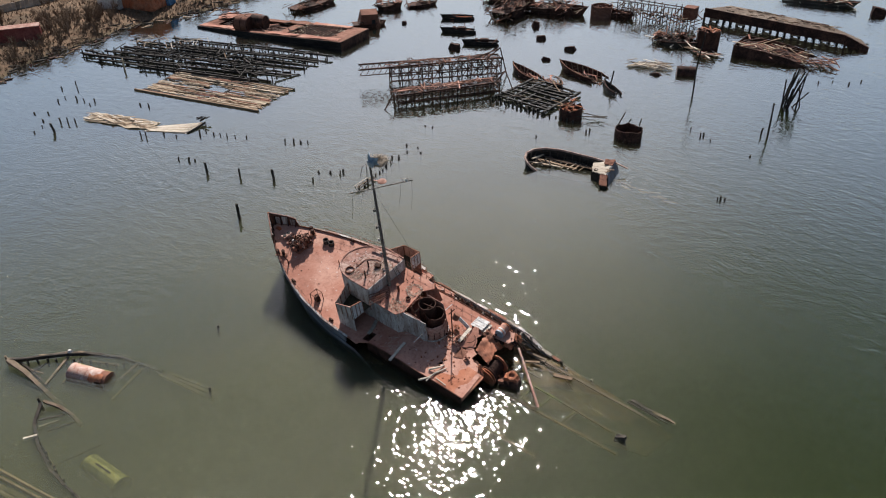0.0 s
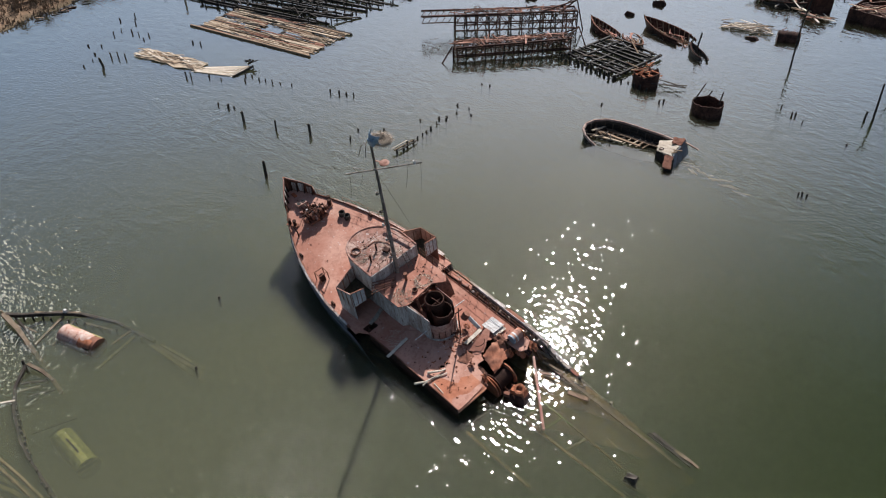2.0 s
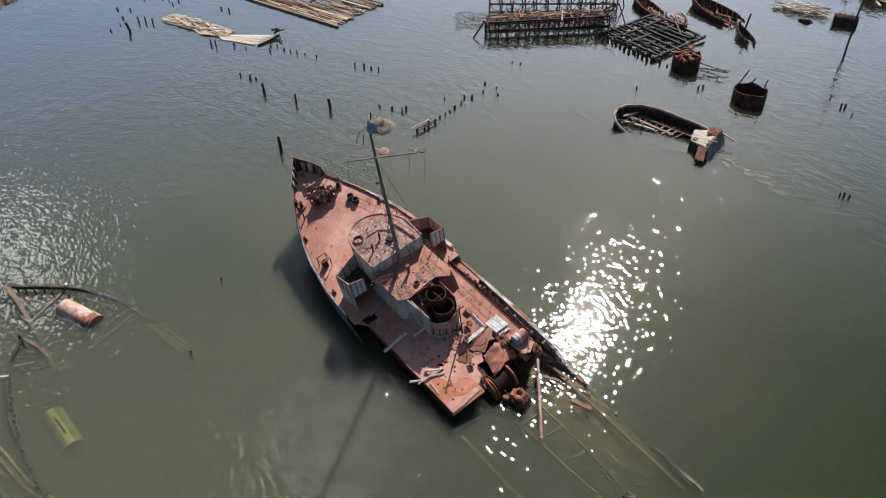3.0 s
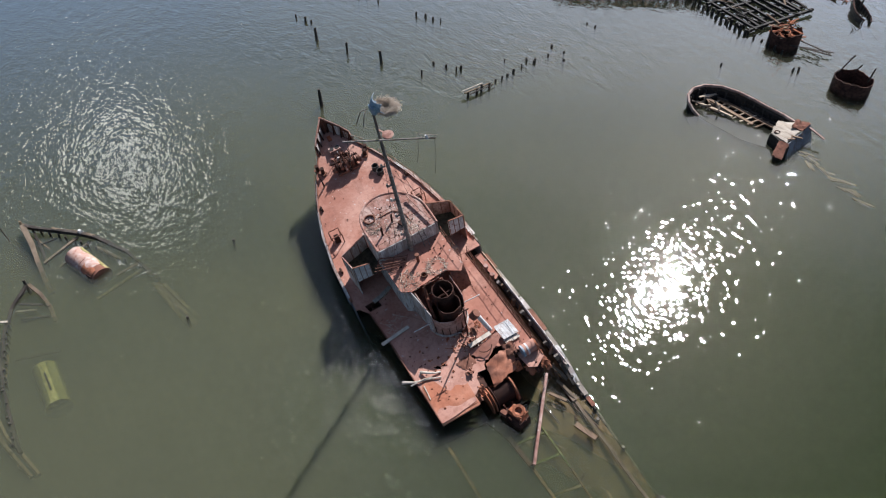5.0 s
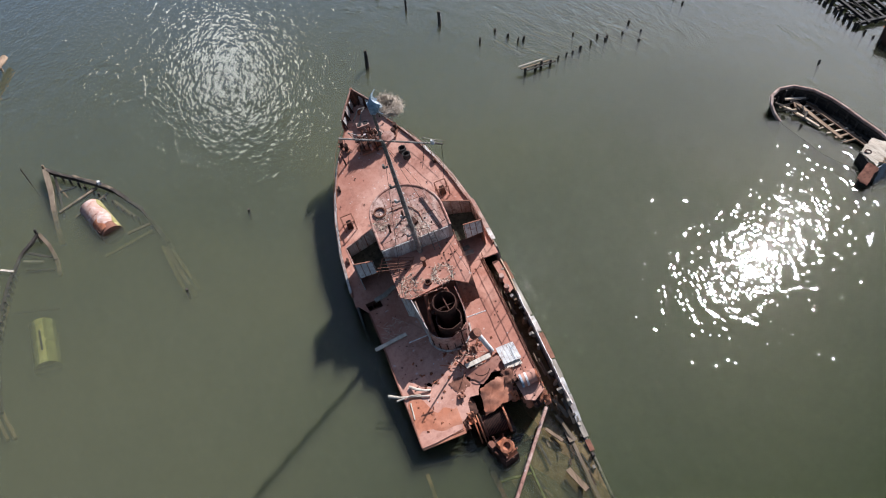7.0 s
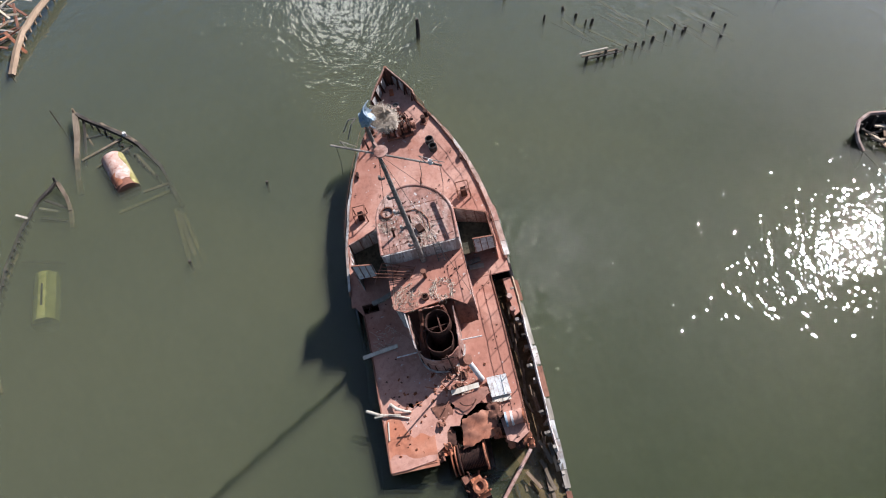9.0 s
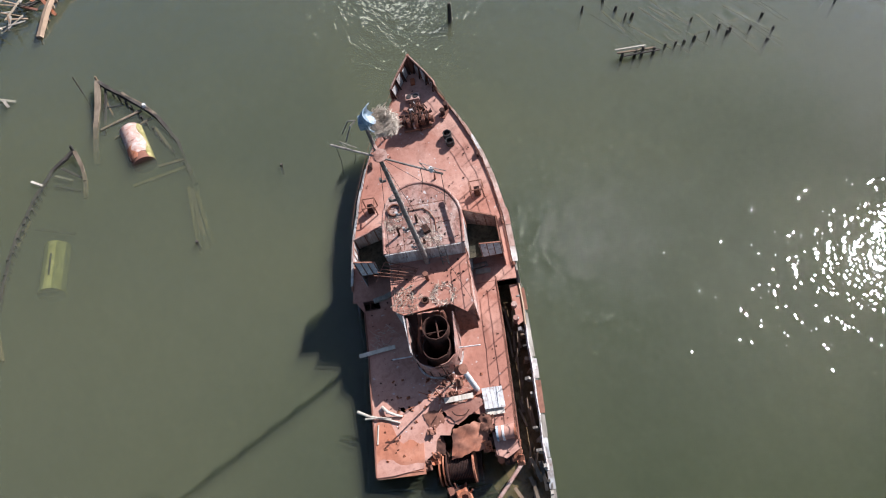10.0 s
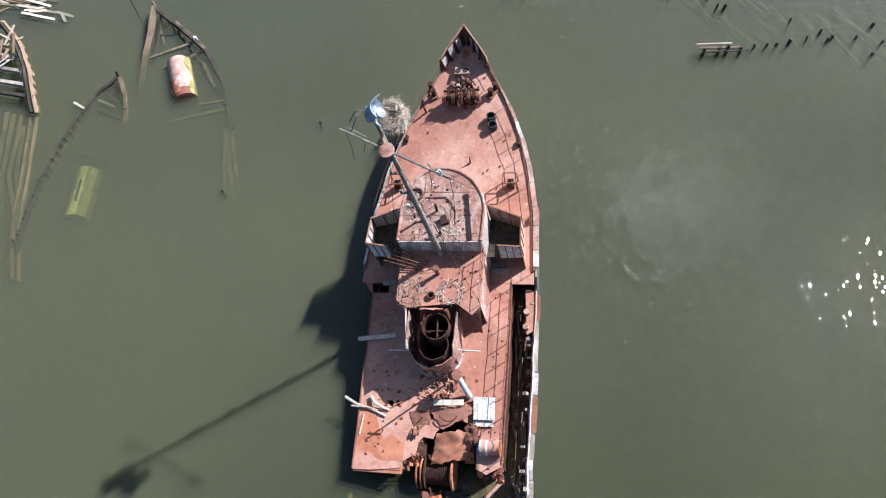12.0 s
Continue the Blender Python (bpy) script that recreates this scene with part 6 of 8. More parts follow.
# ---- two lattice trestles ----
def trestle(name, a, b, w, h, n, label, dk_mat, ext=0.0):
    t = thing(name, flat(*a, 0, heading(a, b)), label, "trestle")
    ln = math.dist(a, b)
    for side in (0, 1):
        y = side * w
        for z, s in ((h, 0.24), (h - 1.1, 0.16), (0.5, 0.16)):
            bm = BM()
            beam(bm, (-ext if z == h else 0, y, z + g.uniform(-0.1, 0.1)), (ln, y, z + g.uniform(-0.1, 0.25)), s, s)
            part("chord", bm, RUST_DARK_SHADE, t)
        for k in range(n + 1):
            x = ln * k / n
            bm = BM()
            beam(bm, (x + g.uniform(-0.3, 0.3), y + g.uniform(-0.1, 0.1), -1.4), (x, y, h + g.uniform(-0.05, 0.3)), 0.15, 0.15)
            part("trestle_leg", bm, WET_BLACK_SHADE if k % 2 else RUST_DARK_SHADE, t)
            if k < n:
                x2 = ln * (k + 1) / n
                for p, q in (((x, y, 0.4), (x2, y, h - 0.1)), ((x2, y, 0.4), (x, y, h - 0.1))):
                    if g.random() < 0.85:
                        bm = BM()
                        beam(bm, Vector(p) + Vector((g.uniform(-0.25, 0.25), 0, g.uniform(-0.2, 0.2))), Vector(q) + Vector((g.uniform(-0.25, 0.25), 0, g.uniform(-0.3, 0.1))), 0.09, 0.09)
                        part("diagonal_brace", bm, RUST_DARK_SHADE, t)
    for k in range(n + 1):
        x = ln * k / n
        for p, q in (((x, 0, h), (x, w, h)), ((x, 0, 0.4), (x, w, h - 0.3)), ((x, w, 0.4), (x, 0, h - 0.3))):
            bm = BM()
            beam(bm, p, q, 0.12, 0.12)
            part("cross_brace", bm, RUST_DARK_SHADE, t)
    for k in range(int(ln * (4.5 if h < 3 else 2.2))):
        x = g.uniform(0.3, ln - 0.3)
        if dk_mat:
            bm = BM()
            a = g.uniform(-0.35, 0.35) + (math.pi / 2 if g.random() < 0.35 else 0)
            p, d = Vector((x, g.uniform(0.3, w - 0.3), h + 0.12 + g.uniform(0, 0.25))), Vector((math.cos(a), math.sin(a), g.uniform(-0.1, 0.1))) * g.uniform(0.6, 1.6)
            beam(bm, p - d, p + d, g.uniform(0.08, 0.22), 0.06)
            part("deck_board", bm, g.choice(dk_mat), t)
    for k in range(26):
        p = Vector((g.uniform(0, ln), g.uniform(-0.3, w + 0.3), g.uniform(0.2, h)))
        d = Vector((g.uniform(-1, 1), g.uniform(-0.5, 0.5), g.uniform(-0.9, 0.9)))
        bm = BM()
        beam(bm, p - d, p + d, 0.07, 0.07)
        part("loose_bar", bm, g.choice((RUST_DARK_SHADE, RUST_DARK_SHADE, RUST_MID)), t)
    if ext:
        for k in range(5):
            x = -ext * (k + 0.5) / 5
            for y in (0, w):
                bm = BM()
                beam(bm, (x, y, h), (x - 0.6, y, h - 0.9), 0.08, 0.08)
                part("diagonal_brace", bm, RUST_DARK_SHADE, t)
            bm = BM()
            beam(bm, (x, 0, h), (x, w, h), 0.1, 0.1)
            part("cross_brace", bm, RUST_DARK_SHADE, t)
        for y in (0, w):
            bm = BM()
            beam(bm, (-ext, y, h - 0.9), (0, y, h - 0.9), 0.12, 0.12)
            part("chord", bm, RUST_DARK_SHADE, t)
    return t


tr = trestle("lattice_trestle", (-87.2, 81.0), (-76.6, 96.0), 2.6, 2.8, 11, "dark steel lattice trestle with a broken end", (RUST_MID, RUST_DARK_SHADE, RUST_DARK_SHADE), 5.0)
for a, b in (((15.5, 0, 2.8), (18.2, 0.4, 4.6)), ((18.2, 0.4, 4.6), (19.4, 0.2, 0.0)), ((16.2, 2.4, 2.8), (18.2, 1.2, 4.6)), ((12, 0, 2.8), (18.2, 0.4, 4.5))):
    bm = BM()
    beam(bm, a, b, 0.16, 0.16)
    part("end_frame", bm, RUST_DARK_SHADE, tr)
tr = trestle("lattice_trestle", (-79.6, 75.0), (-71.4, 89.2), 2.4, 1.8, 12, "low rusted lattice trestle with a red-brown deck", (RUST_MID, RUST_MID, RUST_DECK, RUST_DARK_SHADE), 0.0)
for a, b in (((-0.6, 0.2, 1.9), (-2.2, -0.8, 0.0)), ((15.5, 0, 1.8), (17.6, 0.6, 3.4)), ((17.6, 0.6, 3.4), (19.0, 0.4, 0.0)), ((15.8, 2.4, 1.8), (17.6, 0.6, 3.4)), ((-0.4, 0.2, -1), (-0.5, 0.2, 1.8))):
    bm = BM()
    beam(bm, a, b, 0.16, 0.16)
    part("end_frame", bm, RUST_DARK_SHADE, tr)

# ---- sunken timber frame ----
A, B = (-71.0, 87.6), (-60.4, 87.4)
tf = thing("sunken_barge", flat(*A, 0, heading(A, B)), "black timber frame of a sunken barge with gaps", "barge wreck")
for k in range(9):
    bm = BM()
    y = 0.4 + 1.15 * k
    beam(bm, (0.3 * k * 0.4, y, 0.35 + g.uniform(-0.15, 0.25)), (10.2 - 0.25 * k, y + 0.2, 0.3 + g.uniform(-0.2, 0.35)), 0.26, 0.26)
    part("frame_timber", bm, WET_BLACK_SHADE, tf)
for x in (0.4, 2.6, 4.6, 6.4, 8.2, 9.8):
    bm = BM()
    beam(bm, (x, -0.2, 0.05 + g.uniform(-0.1, 0.3)), (x - 0.6, 9.8, 0.1 + g.uniform(-0.1, 0.4)), 0.3, 0.3)
    part("frame_timber", bm, WET_BLACK_SHADE if g.random() < 0.8 else DARK_WOOD, tf)
for k in range(13):
    bm = BM()
    beam(bm, (0.2 + 0.8 * k, -0.6, -1.2), (0.2 + 0.8 * k, -0.55, g.uniform(0.25, 0.8)), 0.24, 0.24)
    part("stub_post", bm, WET_BLACK_SHADE, tf)
boards(tf, 16, 1, 9.5, 1, 9, 0.5, 0.8, 3.0, 0.14, 0.1, (WET_BLACK_SHADE, DARK_WOOD, BROWN_WOOD), turn=0.6)
for k in range(16):
    pile(-70.5 + 0.95 * k, 86.2 + 0.08 * k + g.uniform(-0.2, 0.2), g.uniform(0.2, 0.5), 0.05, 0, 0.13)

# ---- rusted tub hulls ----
t = thing("tub_hull", flat(-57.8, 89.2, 0, 30), "rusted bow of a hull filled with broken timber", "shipwreck")
tub(t, 1.65, 2.5, RUST_DARK_SHADE, -1.0, 0.5, "hull_plating", 26, 0.9)
boards(t, 10, -0.5, 0.5, -0.5, 0.5, 1.8, 2.6, 1.1, 0.14, 0.05, (RUST_ORANGE, RUST_MID), tilt=0.8)
boards(t, 22, -1.2, 1.2, -1.1, 1.1, 0.8, 1.7, 1.8, 0.16, 0.06, (RUST_ORANGE, BROWN_WOOD, RUST_MID, DARK_WOOD), tilt=0.5)
boards(t, 4, 2.5, 4.0, -1.5, 0.5, 0.3, 0.8, 4.0, 0.14, 0.08, (DARK_WOOD,), turn=0.4)
t = thing("tub_hull", flat(-47.6, 88.3, 0, 15), "dark rusted boiler shell standing upright in the water", "boiler")
tub(t, 1.85, 2.3, RUST_DARK_SHADE, -1.0, 0.35, "hull_plating", 30, 0.85)
for a, b in (((-1.7, 0.2, 1.1), (-0.9, 0.6, 3.2)), ((1.2, 0.5, 1.1), (1.4, 0.6, 2.7)), ((-0.6, 1.4, 1.2), (-0.2, 1.5, 2.1))):
    bm = BM()
    beam(bm, a, b, 0.15, 0.12)
    part("stanchion", bm, DARK_WOOD, t)
bm = BM()
slab(bm, [(1.76 * math.cos(q * 0.3), 1.48 * math.sin(q * 0.3)) for q in range(21)], (), -0.1, -0.04)
part("inner_deck", bm, RUST_DARK_SHADE, t)
t = thing("upright_tank", flat(-58.3, 132.6, 0, 10), "tall rust-red tank shell heaped with scrap", "tank")
tub(t, 2.05, 3.9, RUST_DARK_SHADE, -0.9, 0.15, "tank_shell", 8, 0.95)
boards(t, 26, -1.4, 1.4, -1.3, 1.3, 2.7, 3.3, 1.6, 0.25, 0.06, (RUST_ORANGE, RUST_DECK, RUST_MID), tilt=0.4)
t = thing("barrel_buoy", flat(-84.1, 137.4, 0, 30), "big rusted drum of a buoy", "buoy")
tub(t, 2.1, 2.9, RUST_MID, -0.8, 0.5, "drum_shell", 16, 0.8)
boards(t, 14, -1.4, 1.4, -1, 1, 1.4, 2.3, 1.8, 0.2, 0.06, (RUST_MID, RUST_DARK_SHADE), tilt=0.5)


def boiler_drum(name, x, y, z, yaw, r, ln, m, label, cat, pitch=0.0, bands=()):
    t = thing(name, pose(x, y, z, 0, pitch, yaw), label, cat)
    bm = BM()
    rod(bm, (-ln / 2, 0, 0), (ln / 2, 0, 0), r, r, 24)
    part("drum_shell", bm, m, t, "", True)
    for k, f in enumerate((-0.5, 0.0, 0.5)):
        bm = BM()
        rod(bm, (f * ln * 0.98 - 0.06, 0, 0), (f * ln * 0.98 + 0.06, 0, 0), r * 1.035, r * 1.035, 24)
        part("drum_band", bm, RUST_DARK_SHADE if not bands else bands[k], t, "", True)
    return t


t = boiler_drum("boiler_drum", -54.0, 116.8, 0.2, 32, 1.0, 3.0, RUST_DARK_SHADE, "short rusted boiler drum lying in the water", "boiler")
boards(t, 7, -1, 1, -0.3, 0.3, 0.9, 1.2, 0.9, 0.1, 0.08, (RUST_MID,), tilt=0.8)

# ---- open wooden boats ----
WB = (RUST_DARK_SHADE, RUST_MID, BROWN_WOOD)
for x, y, yaw, ln, br, dp, lab in ((-73.4, 98.6, 165, 7.5, 2.4, 2.0, "rust-brown open boat hull with its prow up"), (-68.2, 99.3, -35, 7.0, 2.6, 1.5, "broken open boat with rusty inner boards"), (-66.4, 104.9, 172, 10.0, 3.0, 2.2, "large open rust-brown boat hull")):
    t = thing("open_boat", pose(x, y, -0.45, g.uniform(-8, 8), 0, yaw), lab, "boat", "open boat hulls")
    hull_shell(t, ln, br, dp, 5, WB, -1.0, 0.6, 0.7, 0.3)
    bm = BM()
    slab(bm, [(ln * 0.35, 0), (ln * 0.1, br * 0.36), (-ln * 0.4, br * 0.36), (-ln * 0.42, -br * 0.36), (ln * 0.1, -br * 0.36)], (), 0.15, 0.22)
    part("inner_deck", bm, RUST_DECK, t)
    boards(t, 14, -ln * 0.4, ln * 0.25, -br * 0.4, br * 0.4, 0.3, 0.9, 2.0, 0.18, 0.06, (RUST_DECK, BROWN_WOOD, DARK_WOOD, RUST_MID), turn=1.0, tilt=0.35)
t = thing("broken_prow", pose(-59.0, 101.6, -0.75, 14, 0, 150), "dark broken prow of a boat with a mast stub", "boat")
hull_shell(t, 5.5, 1.8, 2.2, 4, (DARK_WOOD, RUST_DARK_SHADE, DARK_WOOD), -1.0, 0.3, 0.5)
for a, b in (((0.5, 0, 0.3), (0.9, 0.1, 3.8)), ((-1.0, 0.3, 0.6), (-5.5, 1.0, 0.2)), ((-0.5, -0.5, 0.5), (-4.5, -1.2, 0.15))):
    bm = BM()
    beam(bm, a, b, 0.18, 0.16)
    part("spar", bm, DARK_WOOD, t)
for x, y, yaw, cab in ((-98.6, 109.7, 34, 1), (-90.3, 106.8, 40, 1), (-105.0, 116.6, 40, 0)):
    t = thing("work_boat", flat(x, y, 0, yaw + 180), "small dark sunken work boat with its cabin above water" if cab else "small dark hull with rusty top planks", "boat", "sunken work boats")
    hull_shell(t, 7.0, 2.0, 1.4, 4, (WET_BLACK_SHADE, WET_BLACK_SHADE, WET_BLACK_SHADE), -0.9, 0.5, 0.3)
    bm = BM()
    slab(bm, [(2.8, 0), (1.2, 0.8), (-3.0, 0.7), (-3.0, -0.7), (1.2, -0.8)], (), 0.2, 0.28)
    part("boat_deck", bm, WET_BLACK_SHADE if cab else RUST_ORANGE, t)
    if cab:
        for px, sx in ((-0.6, 1.7), (0.9, 0.6)):
            bm = BM()
            quad_box(bm, (px, 0, 0.65), (sx, 1.0, 0.8), None, 0.92)
            part("cabin", bm, RUST_DARK_SHADE, t)
    boards(t, 6, -3, 1, -0.6, 0.6, 0.5, 0.9, 1.2, 0.12, 0.08, (RUST_DARK_SHADE, RUST_MID), tilt=0.6)
for x, y, yaw, sx, sy, sz in ((-92.2, 101.6, 20, 2.4, 1.0, 0.9), (-83.7, 116.5, 40, 2.0, 0.8, 0.7), (-75.9, 114.7, 20, 2.2, 0.7, 0.6), (-75.7, 107.3, 20, 2.0, 0.3, 0.5), (-89.5, 122.5, 40, 1.8, 1.0, 1.0), (-57.6, 113.0, 10, 2.2, 0.9, 0.3), (-42.0, 174.2, 30, 3.0, 1.5, 1.4), (-110.9, 106.9, 20, 1.0, 0.5, 0.5)):
    bm = BM()
    quad_box(bm, (0, 0, sz * 0.2), (sx, sy, sz * 1.6), Matrix.Rotation(g.uniform(-0.2, 0.2), 3, "Y"), g.uniform(0.55, 0.85))
    bmesh.ops.subdivide_edges(bm, edges=bm.edges[:], cuts=2, use_grid_fill=True)
    crumple(bm, 0.22 * sy, 1.3, x)
    solo("hull_fragment", bm, RUST_DARK_SHADE, flat(x, y, 0, yaw), "small dark fragment of a rusted hull awash", "wreckage", "hull fragments")

# ---- rust-red deck barge with drums ----
A, B = (-140.7, 77.7), (-107.2, 87.1)
rb = thing("deck_barge", flat(*A, 0, heading(A, B)), "rust-red steel deck barge with drums and loose planks", "barge")
L, W = math.dist(A, B), 9.6
# near steel side in black: its backlit shade is put into the colour
for y, m in ((0, WET_BLACK_SHADE), (W, RUST_DARK_SHADE)):
    bm = BM()
    wall(bm, [(0, y), (L * 0.5, y), (L, y)], -1.2, lambda k: (0.35, 0.8, 1.5)[k], 0.1)
    part("barge_side", bm, m, rb)
for x, z in ((0, 0.35), (L, 1.5)):
    bm = BM()
    wall(bm, [(x, 0.06), (x, W - 0.06)], -1.2, z, 0.1)
    part("barge_end", bm, RUST_DARK_SHADE, rb)
lift = lambda x, y: 0.3 + 0.035 * x
for o, hs in (([(0.1, 0.1), (L - 0.1, 0.1), (L - 0.1, W - 0.1), (0.1, W - 0.1)], [[(3, 2.5), (9, 2.2), (9, 8), (3, 8.3)], [(10, 2), (19, 2), (19, 8), (10, 8)], [(21, 1.8), (31, 1.8), (31, 8), (21, 8)]]),):
    bm = BM()
    slab(bm, o, hs, -0.08, 0.0, lift)
    part("barge_deck", bm, RUST_MID, rb)
for x0, x1, y0, y1, h, m in ((0.5, 4.2, 5.5, 9.2, 0.5, RUST_DECK), (4.4, 9.5, 6.2, 9.3, 0.7, RUST_MID), (0.4, 8.6, 0.3, 1.9, 0.15, RUST_DECK), (17.5, 24.5, 0.3, 1.6, 0.12, RUST_DECK), (25.0, 33.8, 0.3, 1.7, 0.12, RUST_DECK), (16.5, 22.0, 7.6, 9.3, 0.2, RUST_MID), (22.6, 31.5, 8.1, 9.4, 0.2, RUST_DECK)):
    bm = BM()
    sheet(bm, lambda u, v: (x0 + (x1 - x0) * u, y0 + (y1 - y0) * v, h + 0.3 + 0.035 * (x0 + (x1 - x0) * u) + 0.22 * noise.noise((x0 + u * 3, y0 + v * 2, 3.0))), 9, 5, 0.05)
    part("deck_plate", bm, m, rb)
for k in range(16):
    bm = BM()
    x = 5.0 + 0.9 * k if k < 6 else 23 + 0.8 * (k - 6)
    beam(bm, (x, 2.2, 0.45 + 0.035 * x), (x, 8.0, 0.5 + 0.035 * x), 0.16, 0.2)
    part("deck_beam", bm, RUST_DARK_SHADE, rb)
bm = BM()
slab(bm, [(0.3, 0.3), (L - 0.3, 0.3), (L - 0.3, W - 0.3), (0.3, W - 0.3)], (), -0.75, -0.7, lift)
part("hold_floor", bm, RUST_DARK_SHADE, rb)
boards(rb, 30, 21, 31, 2, 8, 0.7, 1.3, 4.0, 0.14, 0.06, (TAN_WOOD, GREY_WOOD, BROWN_WOOD), turn=0.9)
boards(rb, 46, 1, 32, 0.4, 9.2, 0.7, 1.5, 1.8, 0.2, 0.07, (RUST_DARK_SHADE, RUST_DARK_SHADE, RUST_MID, DARK_WOOD), tilt=0.35)
boards(rb, 20, 0, 12, 4, 9.5, 0.6, 1.6, 3.4, 0.2, 0.12, (RUST_DARK_SHADE, RUST_MID), tilt=0.3)
boards(rb, 18, 3, 19, 2.5, 8, 0.2, 0.6, 4.0, 0.3, 0.08, (RUST_MID, RUST_DARK_SHADE, RUST_DECK), turn=0.3)
for x, y in ((11.0, 1.4), (13.2, 3.6)):
    boiler_drum("scrap_drum", *(rb.matrix_world @ Vector((x, y, 1.75)))[:], heading(A, B) + 8, 1.35, 2.9, RUST_MID if x < 12 else RUST_DARK_SHADE, "large rusted cylinder lying on the deck barge", "drum")

# ---- heaps farther off ----
def scrap_wreck(name, x, y, yaw, ln, w, h, n, mats, label, hullm=RUST_DARK_SHADE, tilt=0.5, blen=3.0):
    t = thing(name, flat(x, y, 0, yaw), label, "shipwreck")
    hull_shell(t, ln, w, h * 0.32 + 0.9, 4, (hullm, RUST_DARK_SHADE, RUST_DARK_SHADE), -0.9, 0.75, h * 0.2, 0.45)
    bm = BM()
    slab(bm, [(ln * 0.3, 0), (ln * 0.1, w * 0.4), (-ln * 0.45, w * 0.36), (-ln * 0.45, -w * 0.36), (ln * 0.1, -w * 0.4)], (), h * 0.3, h * 0.3 + 0.08)
    part("wreck_deck", bm, RUST_DARK_SHADE, t)
    boards(t, n, -ln * 0.5, ln * 0.42, -w * 0.5, w * 0.5, h * 0.1, h * 0.75, blen * 0.8, 0.2, 0.08, mats, tilt=tilt)
    boards(t, n // 3, -ln * 0.25, ln * 0.2, -w * 0.3, w * 0.3, h * 0.6, h, blen, 0.16, 0.1, (RUST_DARK_SHADE, DARK_WOOD, RUST_MID), tilt=0.9)
    for k in range(max(4, n // 6)):
        c = Vector((g.uniform(-ln * 0.4, ln * 0.3), g.uniform(-w * 0.4, w * 0.4), h * g.uniform(0.3, 0.8)))
        q, e, tw = g.uniform(0.8, 2.0), g.uniform(0.6, 1.4), g.uniform(0, 6.28)
        bm = BM()
        sheet(bm, lambda u, v: c + Vector((q * (u - 0.5) * math.cos(tw) - e * (v - 0.5) * math.sin(tw), q * (u - 0.5) * math.sin(tw) + e * (v - 0.5) * math.cos(tw), 0.7 * noise.noise((u * 1.6 + k, v * 1.6, ln)))), 5, 4, 0.05)
        part("torn_plate", bm, g.choice((RUST_DARK_SHADE, RUST_MID, RUST_DECK)), t)
    return t


# scrap colours; the darkest rust among them holds the shade of backlit sides
RU = (RUST_DARK_SHADE, RUST_DARK_SHADE, RUST_MID, RUST_MID, RUST_DECK, BROWN_WOOD)
t = scrap_wreck("rusted_cabin_wreck", -115.6, 101.4, 55, 7.0, 3.6, 1.4, 8, RU, "capsized rust-brown cabin on a sunken hull")
bm = BM()
quad_box(bm, (0.2, 0, 1.2), (4.6, 3.2, 3.2), Matrix.Rotation(0.25, 3, "X"), 0.7)
part("cabin", bm, RUST_MID, t)
# black slab on the wall: the dark inside of a door opening, painted
bm = BM()
quad_box(bm, (0.9, -1.62, 1.0), (0.7, 0.1, 0.9), Matrix.Rotation(0.25, 3, "X"))
part("doorway", bm, DULL_BLACK, t)
scrap_wreck("dark_hulk", -135.4, 103.0, 90, 13, 4.0, 2.2, 26, RU, "dark hulk heaped with scrap")
scrap_wreck("dark_hulk", -121.6, 112.6, 60, 6, 3.0, 2.4, 14, RU, "small dark hulk heaped with scrap")
scrap_wreck("dark_hulk", -118.0, 119.0, 60, 7, 3.0, 1.4, 14, RU, "low dark hulk with pale scrap")
scrap_wreck("scrap_ship", -99.5, 128.0, 100, 15, 5.5, 4.2, 70, RU, "tall rusted ship wreck covered with tangled scrap", blen=4.0)
scrap_wreck("scrap_ship", -93.0, 133.5, 20, 14, 5.0, 3.2, 60, (*RU, RUST_DECK), "rusted wreck spilling boards and plates", blen=4.0)
scrap_wreck("scrap_ship", -106.5, 134.5, 30, 12, 4.5, 2.6, 36, RU, "dark wreck heaped with timber", blen=3.5)
t = thing("board_heap", flat(-60.2, 116.0, 0, 25), "heap of bleached boards just above the water", "wreckage")
boards(t, 60, -3.4, 3.4, -1.5, 1.5, 0.05, 0.8, 2.8, 0.16, 0.06, (TAN_WOOD, GREY_WOOD, PALE_WOOD, BROWN_WOOD), turn=0.9)
t = scrap_wreck("board_wreck", -63.5, 130.6, 8, 9.0, 4.4, 1.8, 60, (GREY_WOOD, BROWN_WOOD, DARK_WOOD, PALE_WOOD), "collapsed wooden hull full of grey boards", DARK_WOOD)
t = thing("board_heap", flat(-57.0, 128.2, 0, 0), "low heap of rusty boards awash", "wreckage")
boards(t, 26, -3, 3, -1, 1, 0.05, 0.5, 2.6, 0.22, 0.06, (RUST_DECK, BROWN_WOOD, DARK_WOOD, PALE_WOOD), turn=0.7)

t = thing("lattice_wreck", flat(-82.4, 139.4, 0, 8), "thin rusted lattice frames of a sunken dredge", "shipwreck")
